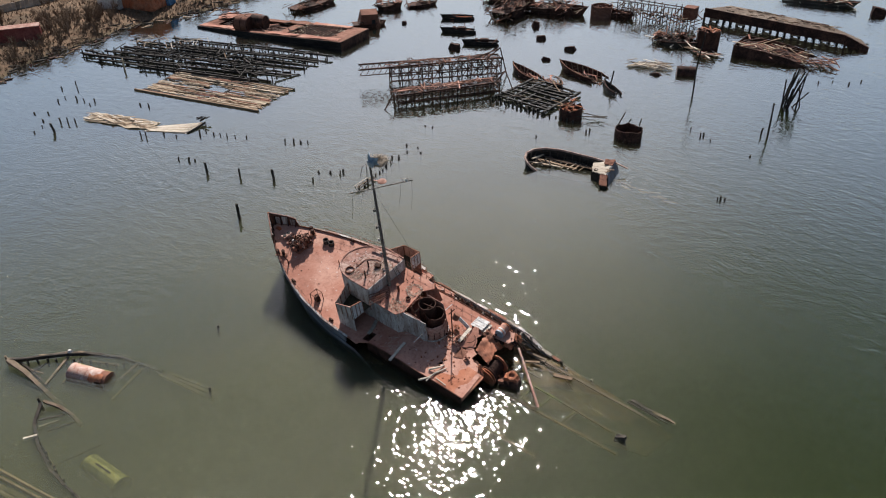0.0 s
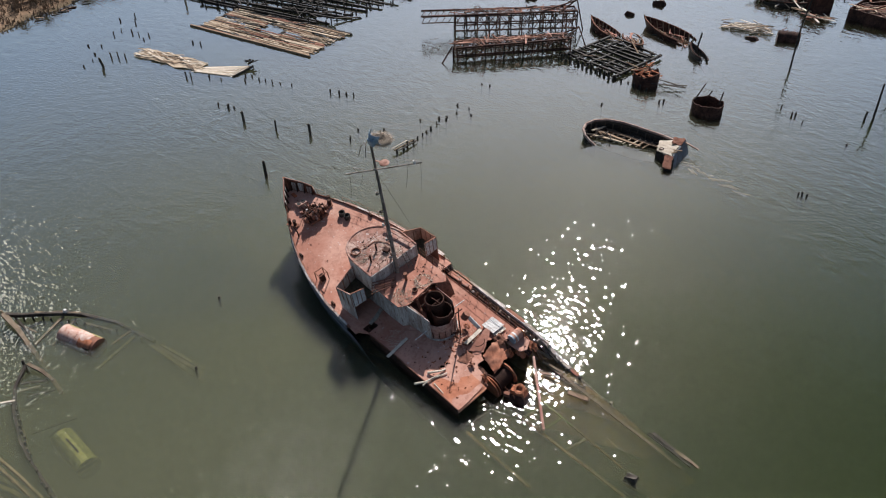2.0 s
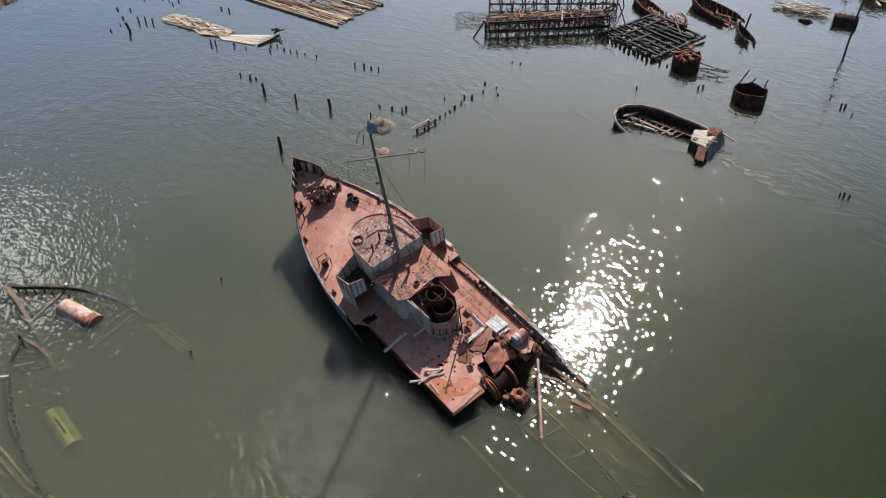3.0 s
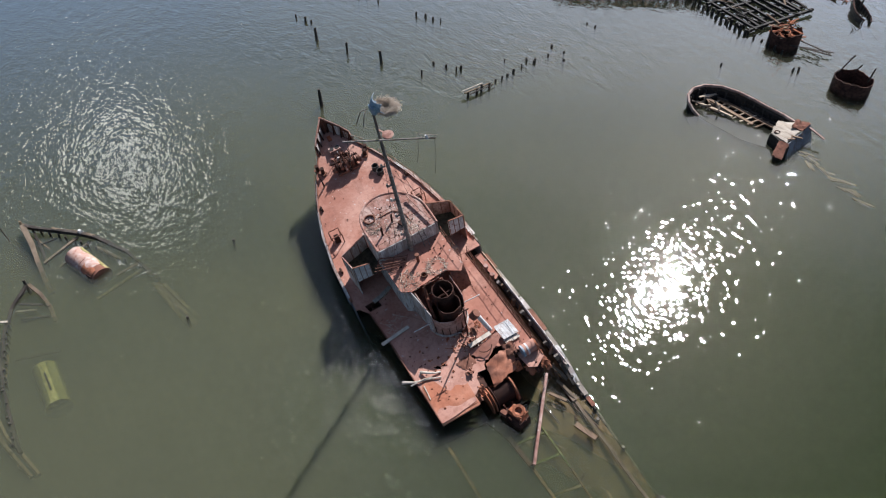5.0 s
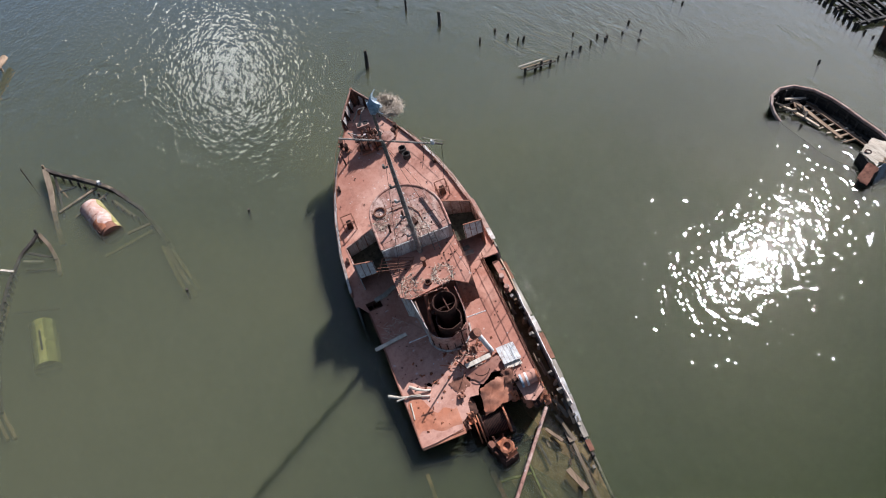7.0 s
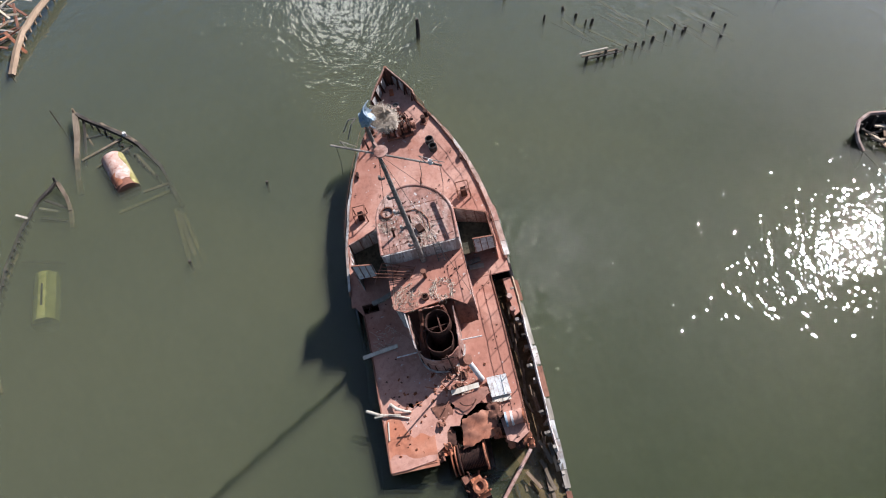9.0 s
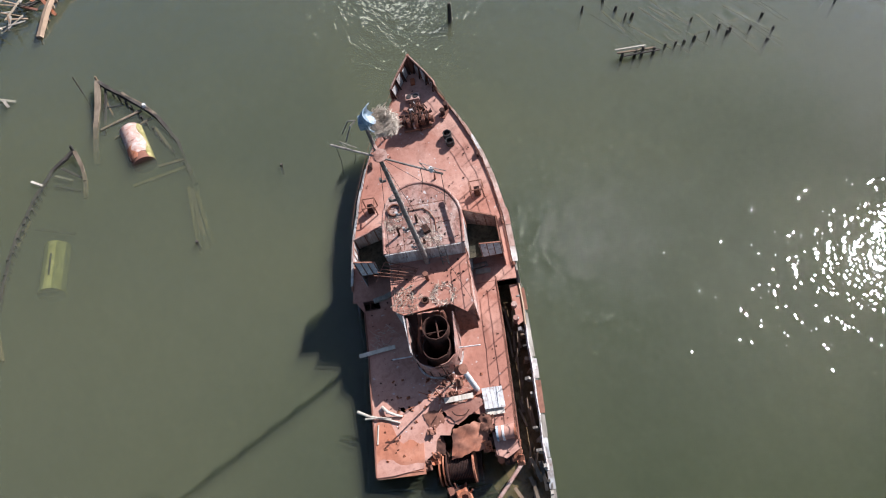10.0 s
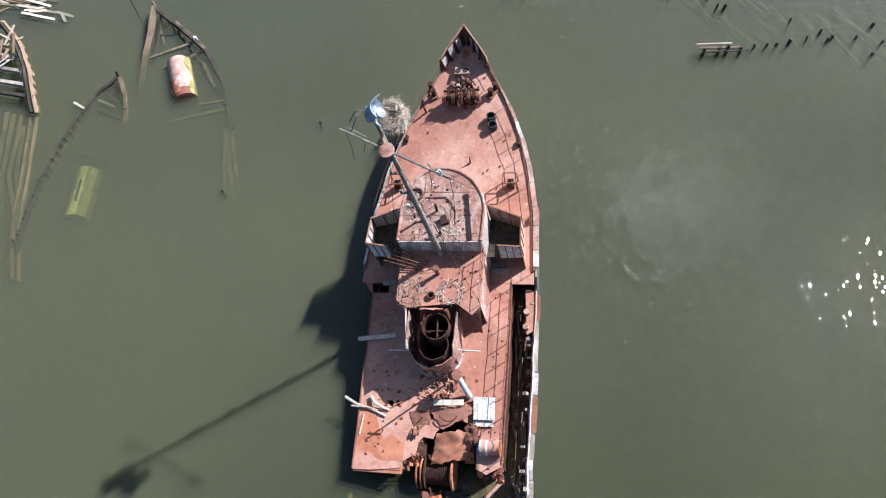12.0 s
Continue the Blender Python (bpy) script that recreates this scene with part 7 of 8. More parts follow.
for y in (0.0, 2.2):
    for z in (1.2, 3.2):
        bm = BM()
        beam(bm, (0.5, y, z), (16.5, y, z + g.uniform(-0.3, 0.3)), 0.14, 0.14)
        part("girder", bm, RUST_DARK_SHADE, t)
    for k in range(12):
        bm = BM()
        beam(bm, (0.8 + 1.4 * k, y, -1.2), (0.8 + 1.4 * k + g.uniform(-0.2, 0.2), y, g.uniform(2.6, 3.8)), 0.13, 0.13)
        part("frame_leg", bm, RUST_DARK_SHADE, t)
        bm = BM()
        beam(bm, (0.8 + 1.4 * k, y, 1.2), (2.2 + 1.4 * k, y, 3.2), 0.08, 0.08)
        part("diagonal_brace", bm, RUST_MID, t)
bm = BM()
quad_box(bm, (15.6, 0.8, 2.6), (2.3, 2.3, 2.2))
part("cab_box", bm, RUST_MID, t, "rusted square cab")
boards(t, 70, -1, 17, -2.5, 3, 0.2, 2.2, 2.8, 0.15, 0.12, (RUST_DARK_SHADE, RUST_DARK_SHADE, RUST_MID, DARK_WOOD, BROWN_WOOD), tilt=0.5)
hull_shell(t, 9, 3.2, 1.5, 3, (RUST_DARK_SHADE, RUST_DARK_SHADE, RUST_DARK_SHADE), -0.9, 0.7, 0.4, 0.4)
bm = BM()
beam(bm, (3.2, -0.5, 3.4), (5.8, -1.6, 0.4), 0.3, 0.2)
part("loose_beam", bm, PALE_WOOD, t)

# ---- collapsed barge with boards, and the long pier ----
A, B = (-52.8, 131.2), (-37.4, 132.8)
t = thing("collapsed_barge", flat(*A, 0, heading(A, B)), "rust-brown barge hull collapsed under red-brown boards", "barge")
for y in (0.0, 7.0):
    bm = BM()
    wall(bm, [(0, y), (5, y), (9.5, y), (13, y)], -1.2, lambda k: (1.7, 1.5, 1.0, -0.1)[k], 0.12)
    part("barge_side", bm, RUST_DARK_SHADE, t)
bm = BM()
wall(bm, [(0.0, 0.08), (0.0, 6.92)], -1.2, 1.7, 0.12)
part("barge_end", bm, RUST_DARK_SHADE, t)
bm = BM()
slab(bm, [(0.1, 0.1), (13, 0.1), (13, 6.9), (0.1, 6.9)], (), 0.9, 1.0, lambda x, y: -0.09 * x)
part("barge_deck", bm, RUST_DARK_SHADE, t)
for k in range(100):
    x = g.uniform(0.5, 16.5)
    p = Vector((x, g.uniform(0.3, 6.6) * (1 - 0.02 * x), 1.15 - 0.07 * x + g.uniform(0, 0.9)))
    q = g.uniform(-1, 1) * 1.2
    d = Vector((math.cos(q), math.sin(q), g.uniform(-0.3, 0.3))) * g.uniform(0.7, 2.0)
    bm = BM()
    beam(bm, p - d, p + d, g.uniform(0.15, 0.3), 0.07)
    part("board", bm, g.choice((RUST_MID, RUST_MID, BROWN_WOOD, RUST_DARK_SHADE, RUST_DARK_SHADE, TAN_WOOD)), t)

A, B = (-66.8, 148.2), (-35.6, 148.6)
pier = thing("old_pier", flat(*A, 0, heading(A, B)), "long decayed pier with a worn brown deck on short posts", "pier")
L = math.dist(A, B)
pz = lambda x: 2.3 - 0.012 * x - (1.4 * max(0.0, x - L * 0.86) / (L * 0.14))
bm = BM()
slab(bm, [(0.5, 0.0), (L * 0.5, 0.0), (L * 0.86, 0.0), (L, 0.2), (L - 2, 1.8), (L * 0.7, 4.6), (L * 0.3, 5.0), (3, 5.0)], (), -0.15, 0.0, lambda x, y: pz(x))
part("pier_deck", bm, CONCRETE, pier, "worn boarded pier deck")
for a, b in ((0.0, L * 0.45), (L * 0.45 + 0.05, L * 0.86), (L * 0.86 + 0.05, L)):
    bm = BM()
    wall(bm, [(a, -0.1), (b, -0.1)], lambda k: pz((a, b)[k]) - 1.65, lambda k: pz((a, b)[k]) + 0.08, 0.2)
    part("pier_girder", bm, RUST_DARK_SHADE, pier)
for k in range(24):
    x = L * k / 23
    for y in (0.2, 4.0):
        bm = BM()
        beam(bm, (x, y, -1.8), (x, y, pz(x) - 0.9), 0.35, 0.35)
        part("pier_post", bm, DARK_WOOD, pier)
    if k % 4 == 1:
        bm = BM()
        beam(bm, (x, 0.0, 0.3), (x + 1.6, 0.0, 0.5), 0.3, 0.4)
        part("fender", bm, BROWN_WOOD, pier)
boards(pier, 70, 3, L - 6, 0.5, 4.2, 2.0, 2.45, 1.3, 0.18, 0.1, (CONCRETE, RUST_DARK_SHADE, BROWN_WOOD), turn=0.4, tilt=0.05)
t = thing("far_wreckage", flat(-54.0, 175.0, 0, 10), "low far wreck heaped with broken boards", "shipwreck")
hull_shell(t, 15, 4.0, 1.8, 3, (DARK_WOOD, RUST_DARK_SHADE, DARK_WOOD), -0.9, 0.8, 0.3)
boards(t, 60, -7, 7, -1.6, 1.6, 0.4, 1.3, 2.6, 0.22, 0.07, (BROWN_WOOD, RUST_MID, PALE_WOOD, DARK_WOOD), turn=1.2, tilt=0.4)

# ---- the open hull with a raised rim and a broken stern block ----
A, B = (-54.2, 72.6), (-42.6, 75.6)
oh = thing("open_hull", flat(*A, 0, heading(A, B)), "round-ended wooden hull lying open, one side awash", "shipwreck")
rim = [(10.9, 2.35, 1.1), (9.3, 2.5, 1.2), (7.6, 2.5, 1.25), (5.9, 2.6, 1.3), (4.3, 2.6, 1.3), (2.7, 2.25, 1.3), (1.4, 1.3, 1.25), (0.95, 0.0, 1.2), (1.2, -1.1, 1.05), (1.8, -1.7, 0.75), (2.5, -1.85, 0.3), (3.2, -1.8, -0.1)]
for k in range(6):
    bm = BM()
    rows = []
    for x, y, z in rim:
        f = k / 6.0
        cx, cy = 5.0, 0.4
        s0, s1 = 1 - 0.05 * k, 1 - 0.05 * (k + 0.94)
        z0, z1 = z - 0.36 * k, z - 0.36 * (k + 0.94)
        dx, dy = (x - cx) * 0.006, (y - cy) * 0.025
        rows.append([bm.verts.new(p) for p in ((x - dx * k, y - dy * k, z0), (x - dx * (k + 1), y - dy * (k + 1), z1), (x - dx * (k + 1) - (x - cx) * 0.02, y - dy * (k + 1) - (y - cy) * 0.04, z1), (x - dx * k - (x - cx) * 0.02, y - dy * k - (y - cy) * 0.04, z0))])
    for p, q in zip(rows, rows[1:]):
        for j in range(4):
            bm.faces.new((p[j], q[j], q[(j + 1) % 4], p[(j + 1) % 4]))
    bm.faces.new(rows[0]), bm.faces.new(rows[-1][::-1])
    part("hull_strake", bm, WET_BLACK_SHADE if k else DARK_WOOD, oh)
bm = BM()
fine = []
for (a, b) in zip(rim, rim[1:]):
    fine += [Vector(a) + (Vector(b) - Vector(a)) * q / 3 for q in range(3)]
path(bm, fine + [Vector(rim[-1])], 0.16, 6)
part("rim_timber", bm, RIM_WOOD, oh, "pale pinkish-brown rubbing timber", True)
for k in range(13):
    a = Vector(fine[2 * k])
    c = Vector((5, 0.4, 0))
    p = a + (c - a) * 0.07
    bm = BM()
    beam(bm, Vector((p.x, p.y, -0.9)), Vector((p.x, p.y, a.z - 0.1 + g.uniform(-0.3, 0.1))), 0.16, 0.16)
    part("rib", bm, DARK_WOOD, oh)
bm = BM()
slab(bm, [(0.8, 1.4), (0.9, -0.6), (2.2, -1.5), (8, -1.7), (11, -0.8), (10.8, 2.6), (6, 2.9), (2, 2.3)], (), -0.42, -0.34)
part("hull_floor", bm, DARK_WOOD, oh)
for a, b, w, m in (((1.6, 0.9, 0.35), (7.6, 0.6, 0.12), 0.34, BROWN_WOOD), ((3.0, 1.7, 0.3), (10.2, 1.55, 0.2), 0.42, BROWN_WOOD), ((2.2, -0.4, 0.35), (5.6, 0.2, 0.15), 0.22, TAN_WOOD), ((5.2, 2.2, 0.35), (10.0, 2.1, 0.3), 0.24, DARK_WOOD), ((1.7, 0.2, 0.5), (2.6, 1.8, 0.55), 0.24, TAN_WOOD)):
    bm = BM()
    beam(bm, a, b, w, 0.14)
    bmesh.ops.subdivide_edges(bm, edges=bm.edges[:], cuts=2, use_grid_fill=True)
    crumple(bm, 0.05, 1.4, a[0])
    part("keelson", bm, m, oh)
for k in range(9):
    x = 2.0 + 0.75 * k
    bm = BM()
    beam(bm, (x, -0.6 + 0.12 * k, 0.1), (x + g.uniform(0.2, 0.6), 1.9, 0.3), g.uniform(0.1, 0.18), 0.1)
    part("floor_timber", bm, g.choice((BROWN_WOOD, TAN_WOOD, DARK_WOOD)), oh)
for k in range(10):
    x = 5.2 + 0.5 * k + g.uniform(-0.15, 0.15)
    bm = BM()
    beam(bm, (x, 2.15, -0.3), (x + g.uniform(-0.1, 0.1), 2.2, g.uniform(0.4, 0.85)), 0.2, 0.16)
    part("frame_stub", bm, WET_BLACK_SHADE, oh)
boards(oh, 16, 1.6, 4.5, -0.8, 1.8, 0.2, 0.55, 1.2, 0.13, 0.1, (BROWN_WOOD, DARK_WOOD, DARK_WOOD), tilt=0.4)
# the stern block: bleached deck, dark plating under it, a broken red-brown flank
bm = plate([(9.4, 1.6, 0.95), (9.9, -0.25, 0.75), (11.9, -0.95, 1.0), (11.7, 2.6, 1.35)], 12, 12, 0.08, 3.0, 0.07, 0.1)
part("stern_deck", bm, PALE_WOOD, oh, "bleached, peeling stern deck", True)
bm = plate([(10.7, 2.45, 1.45), (11.0, 1.1, 1.38), (12.0, 1.3, 1.35), (11.9, 2.75, 1.42)], 8, 8, 0.1, 5.0, 0.16, 0.1)
part("broken_plating", bm, RUST_MID, oh, "red-brown broken planking", True)
bm = BM()
ring(bm, (10.35, 0.0, 0.88), 0.27, 0.17, 0.14, 16)
part("deck_ring", bm, RUST_DARK_SHADE, oh)
bm = plate([(12.0, -1.0, 1.0), (11.9, 2.75, 1.35), (12.75, 2.8, -0.8), (12.75, -1.6, -0.8)], 10, 6, 0.0, 8.0, 0.05, 0.12)
part("stern_plating", bm, HULL_PAINT_SHADED, oh, "blue-black stern plating", True)
bm = plate([(9.9, -0.25, 0.72), (11.4, -1.0, 0.95), (11.5, -1.2, -0.7), (9.9, -0.4, -0.7)], 8, 6, 0.0, 9.0, 0.05, 0.12)
part("stern_plating", bm, WET_BLACK_SHADE, oh, "", True)
bm = plate([(11.2, -1.05, 0.95), (12.1, -1.0, 1.0), (12.6, -2.7, 0.35), (11.7, -2.7, 0.4)], 8, 8, 0.05, 12.0, 0.14, 0.1)
part("broken_plating", bm, RUST_MID, oh, "broken red-brown flank with pale edges", True)
bm = plate([(12.2, -1.1, 0.9), (11.8, -2.7, 0.3), (12.0, -2.8, -0.8), (12.5, -1.2, -0.8)], 6, 6, 0.0, 14.0, 0.06, 0.1)
part("stern_plating", bm, WET_BLACK_SHADE, oh, "", True)
boards(oh, 5, 11.2, 12.3, -2.2, 2.4, 0.9, 1.3, 0.9, 0.12, 0.07, (RUST_MID, BROWN_WOOD), tilt=0.4)
bm = BM()
beam(bm, (11.6, 2.5, 1.3), (13.6, 2.6, 0.7), 0.2, 0.12)
part("rim_end", bm, RIM_WOOD, oh)
for k in range(18):
    bm = BM()
    p = Vector((12.5 + 0.42 * k, 0.5 - 0.14 * k + g.uniform(-0.4, 0.4), -0.25))
    beam(bm, p, p + Vector((g.uniform(0.5, 1.8), g.uniform(-0.8, 0.8), 0.0)), 0.2, 0.1)
    part("sunken_rib", bm, SILT, oh)

# ---- sunken wooden hulls nearer the camera ----
def sunken_line(parent, pts, r, m, name, bits=True):
    bm = BM()
    fine = []
    for a, b in zip(pts, pts[1:]):
        fine += [Vector(a) + (Vector(b) - Vector(a)) * q / 3 for q in range(3)]
    path(bm, fine + [Vector(pts[-1])], r, 5)
    crumple(bm, 0.06, 1.4, r)
    part(name, bm, m, parent)
    if bits:
        for k, p in enumerate(fine):
            bm = BM()
            beam(bm, p + Vector((0, 0, -0.7)), p + Vector((g.uniform(-0.1, 0.1), g.uniform(-0.1, 0.1), g.uniform(0.02, 0.16))), 0.16, 0.2)
            part("rib", bm, m, parent)


def weathered_run(parent, pts, w, h, m, name, seed):
    """A rotted squared timber along points, its ends and faces uneven."""
    for k, (a, b) in enumerate(zip(pts, pts[1:])):
        bm = BM()
        beam(bm, a, Vector(b) + (Vector(b) - Vector(a)) * 0.04, w * g.uniform(0.8, 1.15), h)
        bmesh.ops.subdivide_edges(bm, edges=bm.edges[:], cuts=2, use_grid_fill=True)
        crumple(bm, 0.07, 1.9, seed + k)
        part(name, bm, m, parent)


sw = thing("sunken_hull", flat(0, 0, -0.22), "V-shaped wooden bow of a sunken barge showing above water", "shipwreck")
weathered_run(sw, [(-61.9, 11.35, 0.75), (-59.7, 11.75, 0.45), (-57.9, 11.95, 0.15), (-55.9, 12.2, -0.3), (-54.6, 12.45, -0.8)], 0.36, 0.3, OLD_WOOD, "side_timber", 1.0)
weathered_run(sw, [(-61.6, 11.95, 0.5), (-59.5, 12.3, 0.1), (-57.2, 12.6, -0.35)], 0.16, 0.2, DARK_WOOD, "inner_timber", 2.0)
weathered_run(sw, [(-61.8, 11.5, 0.75), (-61.2, 12.3, 0.6), (-60.0, 14.2, 0.5), (-59.1, 15.5, 0.45), (-58.2, 16.7, 0.2), (-55.9, 18.5, -0.1), (-53.9, 19.4, -0.35), (-52.3, 20.2, -0.6)], 0.26, 0.3, DARK_WOOD, "side_timber", 3.0)
weathered_run(sw, [(-60.7, 13.4, 0.6), (-59.3, 15.4, 0.55), (-58.5, 16.4, 0.4)], 0.26, 0.12, OLD_WOOD, "cap_timber", 4.0)
for k in range(15):
    f = (k + 0.5) / 15
    p = Vector((-61.4 + 8.2 * f, 12.1 + 7.6 * f ** 0.85, 0.55 - 1.0 * f))
    bm = BM()
    beam(bm, p - Vector((0, 0, 0.8)), p + Vector((g.uniform(-0.1, 0.1), g.uniform(-0.1, 0.1), g.uniform(0.0, 0.22))), 0.15, 0.19)
    part("rib", bm, DARK_WOOD, sw)
for a, b, w, m in (((-57.3, 12.4, 0.05), (-59.1, 15.2, 0.25), 0.2, OLD_WOOD), ((-56.6, 13.5, -0.2), (-58.5, 16.0, 0.0), 0.17, OLD_WOOD), ((-60.6, 12.0, 0.2), (-59.0, 12.9, -0.1), 0.12, BROWN_WOOD), ((-53.8, 17.3, -0.35), (-54.4, 19.1, -0.3), 0.22, OLD_WOOD),
                   ((-57.6, 16.4, -0.15), (-55.5, 17.9, -0.3), 0.2, OLD_WOOD), ((-52.3, 15.6, -0.75), (-53.8, 19.2, -0.5), 0.24, SILT), ((-59.6, 12.1, 0.1), (-59.9, 13.6, 0.1), 0.1, DARK_WOOD)):
    bm = BM()
    beam(bm, a, b, w, 0.14)
    part("cross_beam", bm, m, sw)
for k, o in enumerate((-0.45, -0.1, 0.28)):
    weathered_run(sw, [(-51.9 + 0.25 * k, 20.2 + o, -0.45), (-49.2, 21.0 + o, -0.6), (-46.2 - 0.5 * k, 21.9 + o, -0.95)], 0.3, 0.1, (SILT, OLD_WOOD, SILT)[k], "sunken_plank", 6.0 + k)
bm = BM()
quad_box(bm, (-59.15, 15.5, 0.72), (0.34, 0.3, 0.24), Matrix.Rotation(0.5, 3, "Z"), 0.7)
part("post_cap", bm, WHITE_PAINT, sw, "white-topped post stub")
bm = BM()
rod(bm, (-61.95, 11.3, 0.2), (-62.05, 11.25, 1.15), 0.14, 0.09, 7)
part("stem", bm, BROWN_WOOD, sw)
t = thing("rusty_float", pose(-55.45, 15.55, -0.36, 0, 3, heading((-57.2, 14.6), (-53.6, 16.4))), "half-sunk float with red rust, white flakes and green algae", "float tank")
for x0, x1, m in ((-1.95, -0.2, FLOAT_SKIN), (-0.2, 1.1, FLOAT_SKIN), (1.1, 1.75, RUST_MID)):
    bm = BM()
    rod(bm, (x0, 0, 0), (x1 - 0.01, 0, 0), 0.86, 0.86, 28)
    crumple(bm, 0.03, 2.0, x0)
    part("float_shell", bm, m, t, "", True)
bm = BM()
sheet(bm, lambda s, q: (-1.9 + 3.6 * s, 0.875 * math.cos(0.2 + (0.6 + 0.22 * math.sin(9 * s)) * q), 0.875 * math.sin(0.2 + (0.6 + 0.22 * math.sin(9 * s)) * q)), 18, 6, 0.02)
part("algae_growth", bm, FLOAT_WEED, t, "yellow-green algae along one flank", True)
bm = BM()
sheet(bm, lambda s, q: (0.2 + 1.3 * s, 0.885 * math.cos(1.9 + 0.7 * q + 0.2 * math.sin(6 * s)), 0.885 * math.sin(1.9 + 0.7 * q + 0.2 * math.sin(6 * s))), 8, 6, 0.025)
part("rust_patch", bm, RUST_ORANGE, t, "orange-red rust on the shoulder", True)
# dark block stands in for the shade inside the torn end
bm = BM()
quad_box(bm, (1.15, -0.62, 0.34), (0.7, 0.4, 0.42), None, 0.8)
crumple(bm, 0.1, 2.0)
part("torn_end", bm, RUST_DARK_SHADE, t, "torn opening, its inner shade made as a dark block")
t = thing("sunken_hull", flat(0, 0, -0.15), "narrow sunken bow with a bent brown stem post", "shipwreck")
weathered_run(t, [(-54.6, 11.3, 0.6), (-53.5, 11.95, 0.25), (-52.4, 12.35, -0.1), (-51.2, 12.5, -0.6)], 0.26, 0.2, OLD_WOOD, "side_timber", 10.0)
weathered_run(t, [(-54.7, 11.1, 0.5), (-53.1, 9.8, 0.05), (-50.6, 9.1, -0.15), (-47.6, 8.8, -0.2), (-45.9, 8.85, -0.15), (-42.6, 9.2, -0.2), (-40.2, 9.5, -0.35)], 0.2, 0.2, DARK_WOOD, "side_timber", 11.0)
for k in range(20):
    f = k / 19
    p = Vector((-52.2 + 11.5 * f, 9.5 - 0.9 * math.sin(2.2 * f) + 0.5 * f, -0.12))
    bm = BM()
    beam(bm, p - Vector((0, 0, 0.6)), p + Vector((0, g.uniform(-0.1, 0.1), g.uniform(0.02, 0.2))), 0.14, 0.16)
    part("rib", bm, DARK_WOOD, t)
bm = BM()
rod(bm, (-54.75, 11.1, -0.4), (-54.85, 11.05, 0.95), 0.15, 0.1, 7)
part("stem", bm, DARK_WOOD, t)
for a, b, m in (((-53.6, 10.3, -0.1), (-52.7, 12.0, -0.15), DARK_WOOD), ((-52.9, 10.0, -0.15), (-52.5, 11.4, -0.2), GREY_WOOD), ((-52.0, 10.3, -0.2), (-51.6, 12.2, -0.35), DARK_WOOD), ((-52.2, 8.6, 0.12), (-51.8, 9.5, 0.12), PALE_WOOD), ((-48.4, 9.6, -0.5), (-47.9, 12.6, -0.55), DARK_WOOD), ((-49.0, 9.2, -0.4), (-46.6, 8.9, -0.45), SILT)):
    bm = BM()
    beam(bm, a, b, 0.17, 0.1)
    part("cross_beam", bm, m, t)
t = boiler_drum("sunken_tank", -45.3, 11.55, -1.36, heading((-47.2, 11.2), (-43.4, 11.8)), 0.85, 3.9, ALGAE, "algae-green cylindrical tank under the water surface", "tank", 0, (ALGAE, ALGAE, ALGAE))
bm = BM()
beam(bm, (-0.9, 0, 0.86), (0.9, 0.02, 0.86), 0.12, 0.04)
part("tank_seam", bm, DARK_WOOD, t)
t = thing("sunken_hull", flat(0, 0), "broken wooden hull with white debris in its bow", "shipwreck")
for o in (0.0, 0.35):
    sunken_line(t, [(-58.2, 0.9 - o, 1.0), (-56.5, 2.9 - o, 0.9), (-54.2, 4.6 - o, 0.75), (-51.9, 5.8 - o, 0.45), (-50.9, 6.3 - o, 0.0)], 0.15, DARK_WOOD if o else BROWN_WOOD, "side_timber", o == 0)
sunken_line(t, [(-58.2, 0.9, 0.9), (-55.8, -0.6, 0.8), (-52.5, -1.6, 0.5), (-49, -2.2, 0.1)], 0.2, BROWN_WOOD, "side_timber")
for o in (0.0, 0.45):
    sunken_line(t, [(-50.8, 6.2 - o, -0.45), (-46.1, 7.6 - o, -0.6), (-42, 8.7 - o, -0.7), (-38.2, 10.4 - o, -0.8)], 0.14, BROWN_WOOD, "sunken_plank", o == 0.45)
for x in (-55.6, -54.4, -53.2, -52.2):
    bm = BM()
    beam(bm, (x, -0.6, 0.35), (x + 0.3, 3.2 + (x + 55.6) * 0.6, 0.45), 0.28, 0.2)
    part("cross_beam", bm, GREY_WOOD if x < -53 else DARK_WOOD, t)
boards(t, 16, -57.5, -54, 0.4, 2.8, 0.7, 1.2, 1.8, 0.16, 0.05, (WHITE_PAINT, TAN_WOOD, BROWN_WOOD, DARK_WOOD), tilt=0.4)
for k in range(7):
    o = 0.55 * k
    weathered_run(t, [(-50.6 + g.uniform(-0.8, 0.8), 6.0 - o, -0.55), (-46.0, 7.2 - 0.9 * o, -0.65), (-41.5 + g.uniform(-2, 0.5), 8.6 - 0.8 * o, -0.85)], 0.3, 0.08, g.choice((SILT, OLD_WOOD, OLD_WOOD)), "sunken_plank", 20.0 + k)
t = thing("plank_wreck", flat(-61.2, 1.6, 0, 0), "grey planks of a wreck lying awash", "wreckage")
for k in range(22):
    p = Vector((g.uniform(-1.3, 1.2), g.uniform(-3.5, 3.2), g.uniform(-0.12, 0.12)))
    q = 1.45 + g.uniform(-0.12, 0.12) if k % 3 else g.uniform(0.4, 2.6)
    d = Vector((math.cos(q), math.sin(q), 0)) * g.uniform(0.5, 1.5)
    bm = BM()
    beam(bm, p - d, p + d, 0.22, 0.07)
    part("plank", bm, g.choice((GREY_WOOD, SILT, PALE_WOOD, BROWN_WOOD)), t)
t = thing("sunken_hull", flat(-73.0, 2.2, 0, 0), "decayed hull side with bleached boards heaped in it", "shipwreck")
